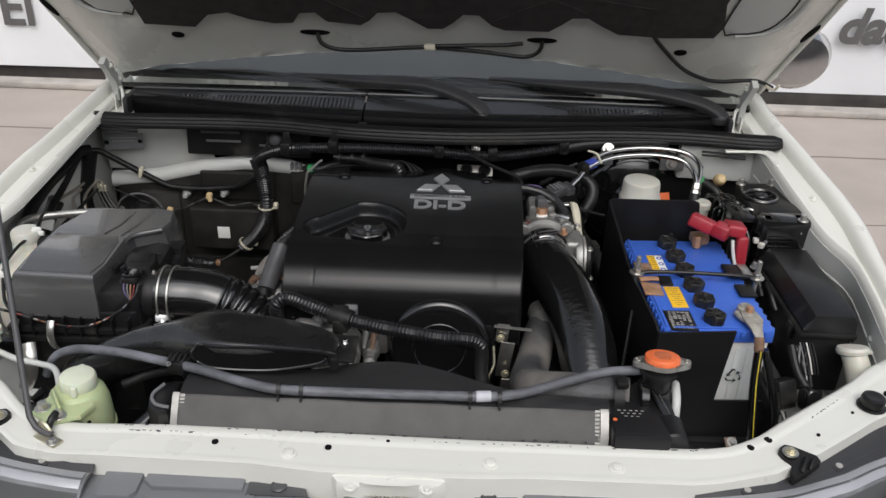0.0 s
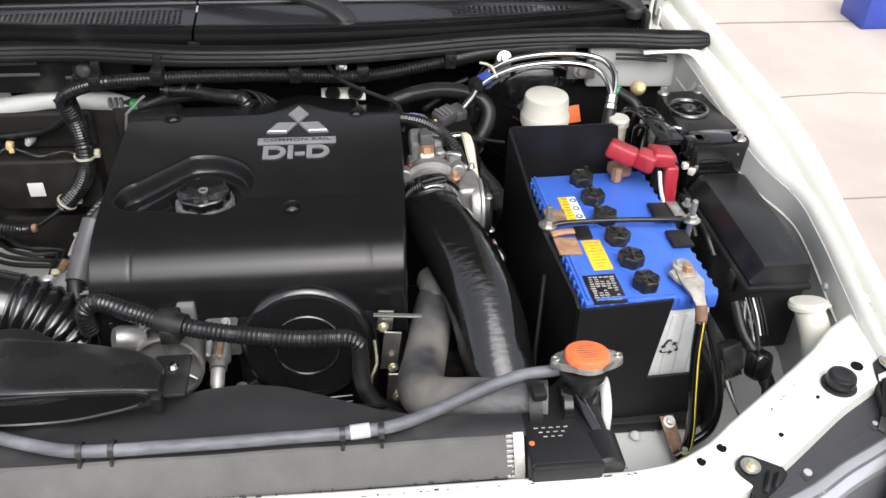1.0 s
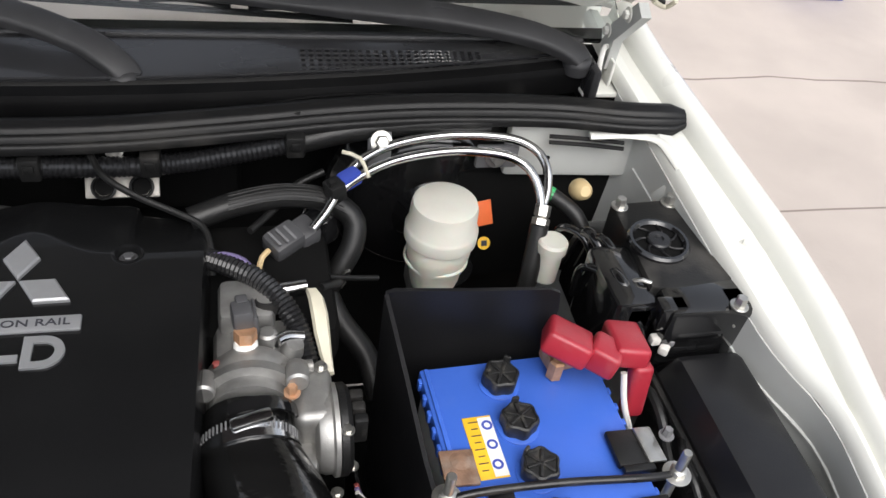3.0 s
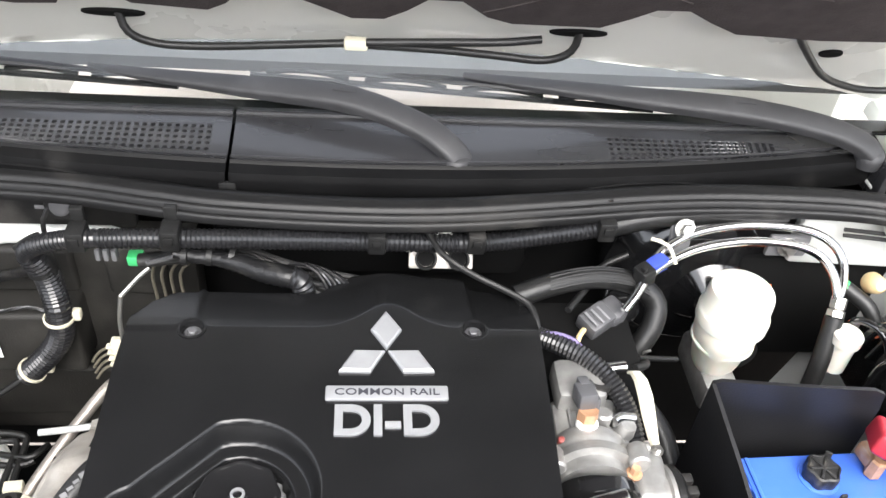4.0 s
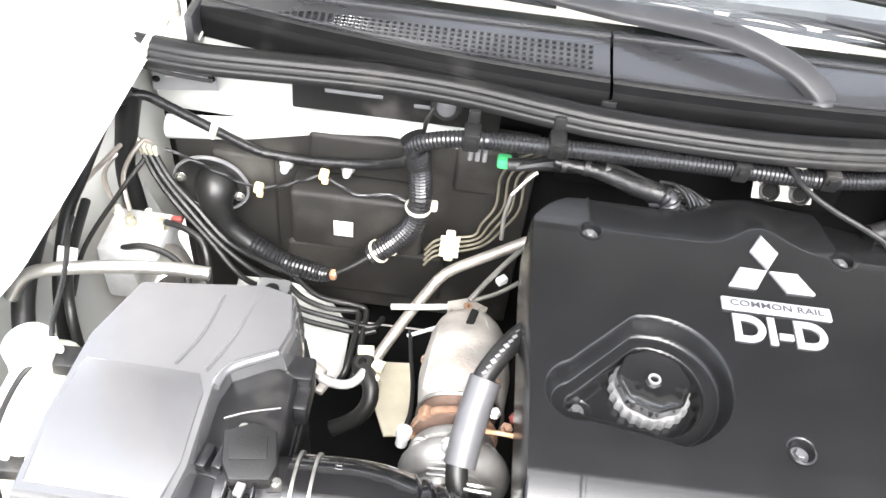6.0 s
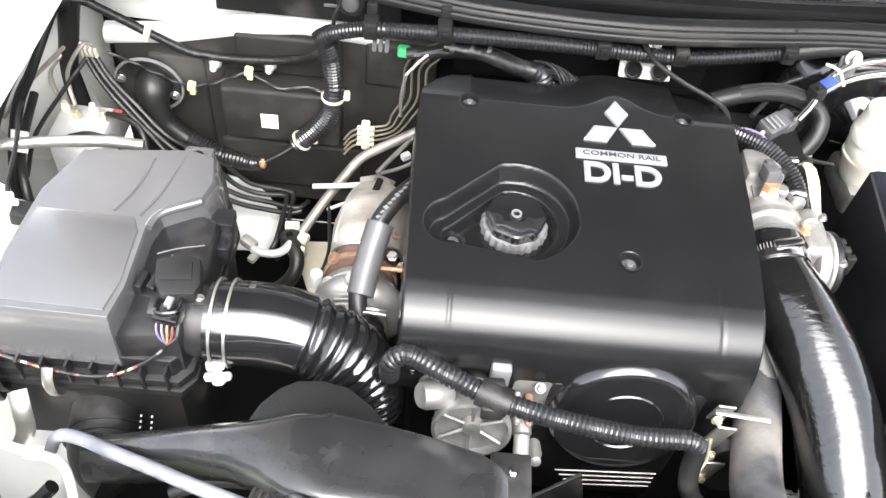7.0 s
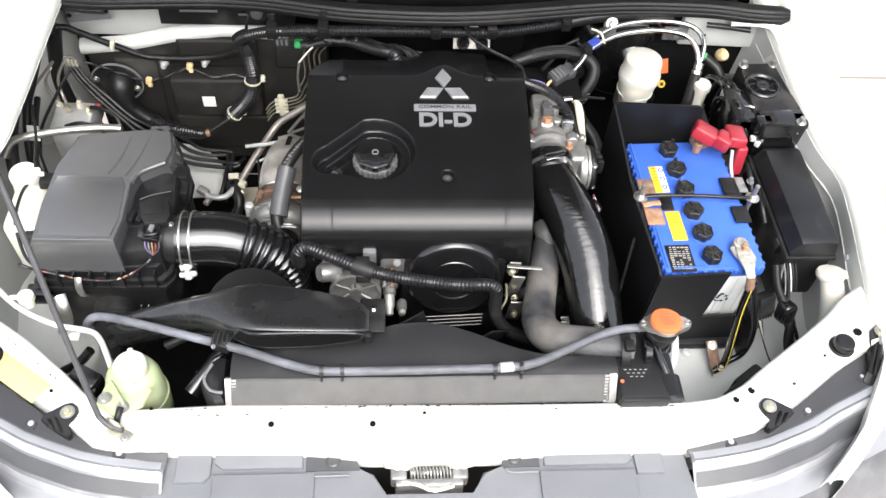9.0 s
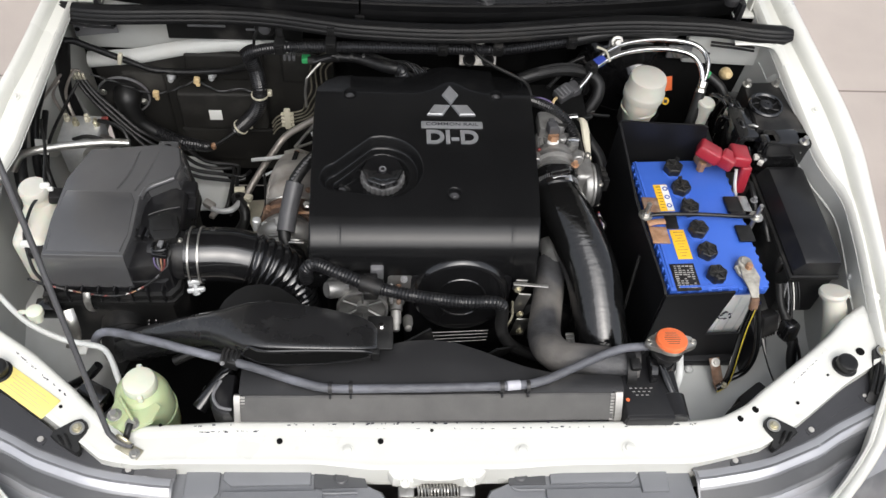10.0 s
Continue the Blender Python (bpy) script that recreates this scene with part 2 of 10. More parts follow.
GLASS = bpy.data.materials.new("windscreen_glass")
GLASS.use_nodes = True
GLASS.node_tree.nodes["Principled BSDF"].inputs["Base Color"].default_value = (0.86, 0.90, 0.90, 1)
GLASS.node_tree.nodes["Principled BSDF"].inputs["Roughness"].default_value = 0.02
GLASS.node_tree.nodes["Principled BSDF"].inputs["Transmission Weight"].default_value = 1.0
GLASS.node_tree.nodes["Principled BSDF"].inputs["IOR"].default_value = 1.5


def concrete():
    """Pale concrete with stains, hairline cracks and straight expansion joints."""
    m = mat("pale_concrete", (0.40, 0.352, 0.318), 0.85, var=0.10, scale=2.2, bump=0.25, bscale=70, dust=(0.33, 0.285, 0.255), dustamt=0.22, dscale=1.3)
    nd, ln = m.node_tree.nodes, m.node_tree.links
    bsdf = nd["Principled BSDF"]
    base = bsdf.inputs["Base Color"].links[0].from_socket
    geo = nd.new("ShaderNodeNewGeometry")
    wob = nd.new("ShaderNodeTexNoise")
    wob.inputs["Scale"].default_value = 2.0
    ln.new(geo.outputs["Position"], wob.inputs["Vector"])
    sep = nd.new("ShaderNodeSeparateXYZ")
    ln.new(geo.outputs["Position"], sep.inputs[0])
    total = None
    for at, wide, wave in ((1.82, 0.0045, 0.012), (3.42, 0.010, 0.05), (2.62, 0.006, 0.16), (-1.3, 0.007, 0.0)):
        w = nd.new("ShaderNodeMath")
        w.operation = "MULTIPLY_ADD"
        ln.new(wob.outputs["Fac"], w.inputs[0])
        w.inputs[1].default_value, w.inputs[2].default_value = wave, -at - wave / 2
        a = nd.new("ShaderNodeMath")
        a.operation = "ADD"
        ln.new(sep.outputs["Y"], a.inputs[0])
        ln.new(w.outputs[0], a.inputs[1])
        b = nd.new("ShaderNodeMath")
        b.operation = "ABSOLUTE"
        ln.new(a.outputs[0], b.inputs[0])
        c = nd.new("ShaderNodeMath")
        c.operation = "LESS_THAN"
        ln.new(b.outputs[0], c.inputs[0])
        c.inputs[1].default_value = wide
        if total is None:
            total = c.outputs[0]
        else:
            d = nd.new("ShaderNodeMath")
            d.operation = "MAXIMUM"
            ln.new(total, d.inputs[0])
            ln.new(c.outputs[0], d.inputs[1])
            total = d.outputs[0]
    mix = nd.new("ShaderNodeMix")
    mix.data_type = "RGBA"
    ln.new(total, mix.inputs["Factor"])
    ln.new(base, mix.inputs["A"])
    mix.inputs["B"].default_value = (0.19, 0.16, 0.14, 1)
    ln.new(mix.outputs["Result"], bsdf.inputs["Base Color"])
    return m


CONCRETE = concrete()


# ---- building blocks ----
def thing(name, base, label, category, group="", kind=""):
    """An Empty at a thing's base, which parents its parts."""
    ob = new(name)
    ob.location = base
    ob.empty_display_size = 0.02
    return tagged(ob, label, category, group, kind)


def part(name, bm, material, parent=None, label="", smooth=38):
    """Links a bmesh, in world coordinates, as one mesh under a thing or a part."""
    me = bpy.data.meshes.new(name)
    bmesh.ops.recalc_face_normals(bm, faces=bm.faces)
    bm.to_mesh(me)
    bm.free()
    me.materials.append(material)
    me.shade_smooth()
    me.set_sharp_from_angle(angle=radians(smooth))
    ob = new(name, me)
    if parent is not None:
        ob.parent = parent
        if parent.type == "EMPTY":
            ob.location = -parent.location
    return tagged(ob, label) if label else ob


def solo(name, bm, material, label, category, group="", kind="", smooth=38):
    """A thing that is one mesh."""
    return tagged(part(name, bm, material, None, "", smooth), label, category, group, kind)


def B():
    return bmesh.new()


def put(bm, tmp, m=None):
    """Joins tmp, moved by m, into bm."""
    if m is not None:
        bmesh.ops.transform(tmp, matrix=m, verts=tmp.verts)
    me = bpy.data.meshes.new("joined")
    tmp.to_mesh(me)
    tmp.free()
    bm.from_mesh(me)
    bpy.data.meshes.remove(me)
    return bm


def box(bm, c, s, bev=0.003, rot=(0, 0, 0), seg=2):
    """A box with rounded edges: centre, size, radius, turn in degrees."""
    t = bmesh.new()
    bmesh.ops.create_cube(t, size=1.0)
    bmesh.ops.scale(t, vec=s, verts=t.verts)
    if bev:
        bmesh.ops.bevel(t, geom=list(t.edges), offset=min(bev, min(s) * 0.48), segments=seg, affect="EDGES", profile=0.5)
    return put(bm, t, pose(*c, *rot))


def prism(bm, outline, z0, z1, bev=0.002, m=None, taper=0.0):
    """An upright prism on an outline in x, y, its upper edge rounded."""
    t = bmesh.new()
    n = len(outline)
    cx, cy = sum(p[0] for p in outline) / n, sum(p[1] for p in outline) / n
    lo = [t.verts.new((x, y, z0)) for x, y in outline]
    hi = [t.verts.new((x + (cx - x) * taper, y + (cy - y) * taper, z1)) for x, y in outline]
    t.faces.new(lo[::-1])
    top = t.faces.new(hi)
    for i in range(n):
        j = (i + 1) % n
        t.faces.new((lo[i], lo[j], hi[j], hi[i]))
    if bev:
        bmesh.ops.bevel(t, geom=list(top.edges), offset=bev, segments=2, affect="EDGES", profile=0.5)
    return put(bm, t, m)


def lathe(bm, profile, m=None, seg=28, lobes=0, depth=0.0):
    """A turned body: (radius, height) from bottom to top, closed at both ends; lobes scallop its rim."""
    t = bmesh.new()
    rings = []
    for r, z in profile:
        ring = []
        for i in range(seg):
            a = 2 * math.pi * i / seg
            k = 1 + depth * math.cos(lobes * a) if lobes else 1
            ring.append(t.verts.new((r * k * math.cos(a), r * k * math.sin(a), z)))
        rings.append(ring)
    for a, b in zip(rings, rings[1:]):
        for i in range(seg):
            j = (i + 1) % seg
            t.faces.new((a[i], a[j], b[j], b[i]))
    t.faces.new(rings[0][::-1])
    t.faces.new(rings[-1])
    return put(bm, t, m)


def ringbody(bm, profile, m=None, seg=32):
    """A turned ring: a closed profile of (radius, height)."""
    t = bmesh.new()
    rings = [[t.verts.new((r * math.cos(2 * math.pi * i / seg), r * math.sin(2 * math.pi * i / seg), z)) for i in range(seg)] for r, z in profile]
    for k in range(len(rings)):
        a, b = rings[k], rings[(k + 1) % len(rings)]
        for i in range(seg):
            j = (i + 1) % seg
            t.faces.new((a[i], a[j], b[j], b[i]))
    return put(bm, t, m)


def smooth_path(pts, step=0.008, closed=False):
    """Points at even steps along a smooth curve through pts, and how far along pts each lies."""
    P = [Vector(p) for p in pts]
    n = len(P)
    out, where = [], []
    spans = n if closed else n - 1
    for i in range(spans):
        if closed:
            a, b, c, d = P[(i - 1) % n], P[i], P[(i + 1) % n], P[(i + 2) % n]
        else:
            b, c = P[i], P[i + 1]
            a = P[i - 1] if i else b * 2 - c
            d = P[i + 2] if i + 2 < n else c * 2 - b
        k = max(2, int((c - b).length / step + 0.5))
        for j in range(k):
            t = j / k
            out.append(0.5 * ((2 * b) + (c - a) * t + (2 * a - 5 * b + 4 * c - d) * t * t + (3 * b - a - 3 * c + d) * t ** 3))
            where.append(i + t)
    if not closed:
        out.append(P[-1])
        where.append(n - 1)
    return out, where


def tube(bm, pts, r, seg=12, step=0.008, closed=False, ripple=0.0, flat=1.0, pitch=0.0):
    """A round hose, pipe or cable through pts. r: one radius or one for each point. ripple: depth of its corrugation, two rings a step."""
    path, where = smooth_path(pts, step, closed)
    rad = r if isinstance(r, (list, tuple)) else [r] * (len(pts) + 1)
    t = bmesh.new()
    n = len(path)
    rings, up = [], None
    for i in range(n):
        d = (path[(i + 1) % n] - path[i - 1]) if closed else (path[min(i + 1, n - 1)] - path[max(i - 1, 0)])
        d.normalize()
        if up is None:
            up = d.orthogonal().normalized()
            if abs(d.z) < 0.9:
                up = (Vector((0, 0, 1)) - d * d.z).normalized()
        up = (up - d * up.dot(d)).normalized()
        side = d.cross(up)
        k = int(where[i])
        f = where[i] - k
        rr = rad[k] * (1 - f) + rad[min(k + 1, len(rad) - 1)] * f
        if pitch:
            rr -= ripple * (1 - abs(math.sin(math.pi * i * step / pitch)))
        elif ripple and i % 2:
            rr -= ripple
        rings.append([t.verts.new(path[i] + (up * math.cos(a) * flat + side * math.sin(a)) * rr) for a in [2 * math.pi * j / seg for j in range(seg)]])
    for i in range(n if closed else n - 1):
        a, b = rings[i], rings[(i + 1) % n]
        for j in range(seg):
            k = (j + 1) % seg
            t.faces.new((a[j], a[k], b[k], b[j]))
    if not closed:
        t.faces.new(rings[0][::-1])
        t.faces.new(rings[-1])
    return put(bm, t)


def loft(bm, sections, closed_ring=True, caps=True):
    """A skin over rings of equal count."""
    t = bmesh.new()
    rings = [[t.verts.new(p) for p in s] for s in sections]
    n = len(rings[0])
    for a, b in zip(rings, rings[1:]):
        for j in range(n if closed_ring else n - 1):
            k = (j + 1) % n
            t.faces.new((a[j], a[k], b[k], b[j]))
    if caps and closed_ring:
        t.faces.new(rings[0][::-1])
        t.faces.new(rings[-1])
    return put(bm, t)


def oval(y0, y1, z0, z1, n=28, power=3.2):
    """A rounded rectangle in y, z."""
    out = []
    for i in range(n):
        a = 2 * math.pi * i / n
        c, s = math.cos(a), math.sin(a)
        out.append(((y0 + y1) / 2 + (y1 - y0) / 2 * math.copysign(abs(c) ** (2 / power), c), (z0 + z1) / 2 + (z1 - z0) / 2 * math.copysign(abs(s) ** (2 / power), s)))
    return out


def sheet(bm, f, nu, nv, th):
    """A curved panel: f(u, v) for u, v in 0 to 1, with thickness th downwards."""
    t = bmesh.new()
    P = [[Vector(f(i / nu, j / nv)) for j in range(nv + 1)] for i in range(nu + 1)]
    top = [[t.verts.new(p) for p in row] for row in P]
    bot = []
    for i in range(nu + 1):
        row = []
        for j in range(nv + 1):
            du = P[min(i + 1, nu)][j] - P[max(i - 1, 0)][j]
            dv = P[i][min(j + 1, nv)] - P[i][max(j - 1, 0)]
            nrm = du.cross(dv)
            nrm = nrm.normalized() if nrm.length > 1e-9 else Vector((0, 0, 1))
            row.append(t.verts.new(P[i][j] - nrm * th))
        bot.append(row)
    for i in range(nu):
        for j in range(nv):
            t.faces.new((top[i][j], top[i + 1][j], top[i + 1][j + 1], top[i][j + 1]))
            t.faces.new((bot[i][j], bot[i][j + 1], bot[i + 1][j + 1], bot[i + 1][j]))
    for i in range(nu):
        t.faces.new((top[i][0], bot[i][0], bot[i + 1][0], top[i + 1][0]))
        t.faces.new((top[i][nv], top[i + 1][nv], bot[i + 1][nv], bot[i][nv]))
    for j in range(nv):
        t.faces.new((top[0][j], top[0][j + 1], bot[0][j + 1], bot[0][j]))
        t.faces.new((top[nu][j], bot[nu][j], bot[nu][j + 1], top[nu][j + 1]))
    return put(bm, t)


def along(a, b):
    """A pose at a whose z axis points to b."""
    d = Vector(b) - Vector(a)
    return Matrix.Translation(a) @ d.to_track_quat("Z", "Y").to_matrix().to_4x4()


def bolt(parent, at, r=0.008, tilt=(0, 0, 0), material=None, h=0.006, name="bolt", label=""):
    """A hexagon head on its washer."""
    bm = B()
    lathe(bm, [(r, 0), (r, 0.0012), (r * 0.96, 0.0016)], seg=18)
    lathe(bm, [(r * 0.62, 0.0012), (r * 0.62, h * 0.85), (r * 0.52, h)], seg=6)
    bmesh.ops.transform(bm, matrix=pose(*at, *tilt), verts=bm.verts)
    return part(name, bm, material or ZINC, parent, label, smooth=30)


def writing(text, size, m, material, name, parent, depth=0.002, bold=0.0, shear=0.0, align="CENTER", label="", xscale=1.0, gap=1.0):
    """Raised letters of the built-in font, as a mesh."""
    cu = bpy.data.curves.new(name, "FONT")
    cu.body, cu.size, cu.extrude, cu.offset, cu.shear, cu.align_x, cu.align_y = text, size, depth, bold, shear, align, "CENTER"
    cu.space_character = gap
    tmp = new(name + "_shape", cu)
    me = bpy.data.meshes.new_from_object(tmp.evaluated_get(bpy.context.evaluated_depsgraph_get()))
    bpy.data.objects.remove(tmp)
    me.transform(m @ Matrix.Diagonal((xscale, 1, 1, 1)))
    me.materials.clear()
    me.materials.append(material)
    me.name = name
    ob = new(name, me)
    if parent is not None:
        ob.parent = parent
        if parent.type == "EMPTY":
            ob.location = -parent.location
    return tagged(ob, label) if label else ob


def lerp(table, x):
    """A value between the rows of a table of (x, value)."""
    return float(np.interp(x, [r[0] for r in table], [r[1] for r in table]))


# ---- the yard ----
def yard():
    bm = B()
    bmesh.ops.create_grid(bm, x_segments=8, y_segments=8, size=150)
    solo("ground", bm, CONCRETE, "pale concrete yard with joints and cracks", "ground", kind="structure")
    wall = thing("wall_north", (0, 4.3, 0), "wall hung with a white printed vinyl banner", "wall", kind="structure")
    bm = B()

    def cloth(u, v):
        x = -9 + 18 * u
        return (x, 4.25 + 0.012 * math.sin(x * 2.3) + 0.02 * math.sin(x * 0.7 + v * 2), 0.09 + 2.9 * v)

    sheet(bm, cloth, 90, 8, 0.004)
    part("banner", bm, BANNER, wall, "white vinyl banner with grey letters")
    bm = B()
    box(bm, (0, 4.42, 1.5), (18.4, 0.2, 3.0), 0.01)
    part("masonry", bm, KERB, wall)
    bm = B()
    box(bm, (0, 4.29, 0.045), (18.2, 0.05, 0.09), 0.004)
    part("base_strip", bm, SKIRT, wall)
    up = pose(0, 0, 0, 90, 0, 0)
    writing("dad", 0.285, pose(2.29, 4.215, 0.505) @ up, BANNERINK, "letters", wall, 0.002, 0.010, 0.22, "LEFT")
    writing("El", 0.30, pose(-2.70, 4.215, 0.44) @ up, BANNERINK, "letters", wall, 0.002, 0.006, 0.0, "LEFT")
    bm = B()
    box(bm, (0, 4.12, 0.02), (18.2, 0.12, 0.04), 0.012)
    solo("kerb", bm, KERB, "low weathered concrete kerb along the wall", "kerb", kind="structure")
    # unseen wall, added in front of the truck to darken reflections in the bay
    bm = B()
    box(bm, (0, -3.6, 1.3), (18.4, 0.2, 2.6), 0.01)
    solo("wall_south", bm, ADDEDWALL, "unseen dark wall added behind the camera to darken reflections", "wall", kind="structure")
    # a blue and white box left lying by the wall
    it = thing("plastic_crate", (2.86, 3.42, 0), "blue plastic crate standing on the concrete", "crate")
    bm = B()
    for x, y, sx, sy in ((2.86, 3.31, 0.36, 0.015), (2.86, 3.53, 0.36, 0.015), (2.685, 3.42, 0.015, 0.22), (3.035, 3.42, 0.015, 0.22)):
        box(bm, (x, y, 0.11), (sx, sy, 0.2), 0.004)
    box(bm, (2.86, 3.42, 0.008), (0.36, 0.22, 0.016), 0.003)
    part("shell", bm, BLUEPL, it)
    for y in (3.305, 3.535):
        bm = B()
        box(bm, (2.86, y, 0.205), (0.38, 0.025, 0.02), 0.005)
        part("rim", bm, WHITECAP, it)


yard()

# ---- body shell ----
CREST = [(-0.10, 0.600), (-0.06, 0.645), (-0.017, 0.684), (0.057, 0.729), (0.121, 0.760), (0.171, 0.766), (0.255, 0.773), (0.375, 0.778), (0.535, 0.780), (0.62, 0.772), (0.70, 0.757), (0.90, 0.722), (1.15, 0.70)]
LIP = [(0.10, 0.728), (0.226, 0.740), (0.338, 0.749), (0.411, 0.751), (0.445, 0.745), (0.464, 0.735), (0.493, 0.724), (0.52, 0.717), (0.60, 0.707), (0.64, 0.702), (0.75, 0.690), (0.90, 0.672), (1.15, 0.66)]


def edge_z(y):
    return 0.92 + 0.18 * y


def fender(s, side):
    it = thing("fender", (s * 0.8, 0.4, 0.45), "white painted front fender with a stepped gutter edge", "fender", group="front fenders")
    bm = B()
    rows = []
    for i in range(41):
        y = -0.10 + 1.09 * i / 40
        c, z = lerp(CREST, y), edge_z(y)
        lip = min(lerp(LIP, max(y, 0.10)), c - 0.02)
        g = c - lip
        f = 1.0 if y > 0.16 else 0.5
        k = lerp([(0.0, 0.35), (0.30, 0.4), (0.50, 0.9), (0.70, 1.0)], y)
        if s < 0:
            k *= 0.4
            c -= 0.012 * max(0.0, min(1.0, (y - 0.4) / 0.3))
        prof = [(c + 0.065 * k, z - 0.46), (c + 0.06 * k, z - 0.25), (c + 0.05 * k, z - 0.09), (c + 0.036 * k, z - 0.030), (c + 0.023 * k, z - 0.010), (c + 0.010 * k, z - 0.002), (c, z), (c - 0.008, z - 0.003 * f), (c - 0.012, z - 0.012 * f),
                (c - 0.014, z - 0.022 * f), (c - g * 0.62, z - 0.024 * f), (c - g * 0.68, z - 0.016 * f), (lip + 0.004, z - 0.014 * f), (lip, z - 0.018 * f), (lip - 0.001, z - 0.03)]
        rows.append([(s * x, y, zz) for x, zz in prof])
    loft(bm, rows, closed_ring=False, caps=False)
    bmesh.ops.solidify(bm, geom=list(bm.faces), thickness=0.0012)
    part("panel", bm, PAINT, it, smooth=50)
    bolt(it, (s * 0.750, 0.235, edge_z(0.235) - 0.019), 0.009, material=PAINT)
    bolt(it, (s * 0.740, 0.62, edge_z(0.62) - 0.022), 0.008, material=PAINT)


def apron(s):
    """Inner wing panel below the fender's lip, with the shelf behind the lamp."""
    bm = B()

    def f(u, v):
        y = 0.14 + 0.72 * u
        z1 = edge_z(y) - 0.03
        z = z1 + (0.55 - z1) * v
        x = lerp(LIP, y) - 0.002 - 0.035 * max(0, v - 0.15) - 0.06 * max(0, v - 0.55) * 2 + 0.008 * math.sin(y * 19) * min(1, v * 4)
        if s < 0:
            x += 0.085 * min(1, v * 6) * max(0, min(1, (y - 0.42) / 0.12))
        return (s * x, y, z)

    sheet(bm, f, 30, 14, -0.0015 * s)
    nm = "inner_wing"
    it = solo(nm, bm, PAINT_DULL, "pale painted inner wing panel, dusty", "body panel", group="inner wings", smooth=60)
    # pressed bead below the lip, drain hole and panel screws
    bm = B()
    tube(bm, [Vector(f(k / 20, 0.10)) + Vector((-0.001 * s, 0, 0)) for k in range(2, 19)], 0.0026, seg=6, step=0.02)
    part("pressed_bead", bm, PAINT_DULL, it)
    for u, v, r in ((0.30, 0.20, 0.006), (0.52, 0.16, 0.005), (0.12, 0.30, 0.005)):
        p = Vector(f(u, v))
        bm = B()
        lathe(bm, [(r, -0.001), (r, 0.0012), (r * 0.7, 0.0016)], along(p, p + Vector((-0.02 * s, 0, 0.004))), seg=16)
        part("drain_hole", bm, VOID, it)
    for u, v in ((0.58, 0.08), (0.22, 0.08)):
        p = Vector(f(u, v))
        bm = B()
        lathe(bm, [(0.007, 0), (0.007, 0.002), (0.0045, 0.003), (0.0045, 0.006)], along(p, p + Vector((-0.02 * s, 0, 0.004))), seg=6)
        part("panel_screw", bm, PALEZINC, it)
    bm = B()

    def g(u, v):
        y = -0.01 + 0.46 * v
        x = (0.40 if s > 0 else 0.575 - 0.03 * v) + (0.335 if s > 0 else 0.16 + 0.03 * v) * u
        z = 0.735 - 0.012 * math.exp(-((x - 0.53) / 0.05) ** 2 - ((y - 0.17) / 0.05) ** 2) - 0.2 * max(0, v - 0.8) - 0.35 * max(0, 0.12 - u)
        z += 0.10 * max(0, u - 0.82)
        return (s * x, y, z)

    sheet(bm, g, 24, 24, 0.0015 * s)
    sh = solo("wing_shelf", bm, PAINT_DULL, "pale painted shelf panel of the engine bay, dusty", "body panel", group="bay shelves", smooth=60)
    return it, sh


for s, nm in ((1, "right"), (-1, "left")):
    fender(s, nm)
    apron(s)


def bar_z(x):
    """Height of the tie bar, which rises a little towards its ends."""
    return 0.9065 + 0.012 * max(0, min(1, (abs(x) - 0.42) / 0.14)) + 0.03 * max(0, abs(x) - 0.56)


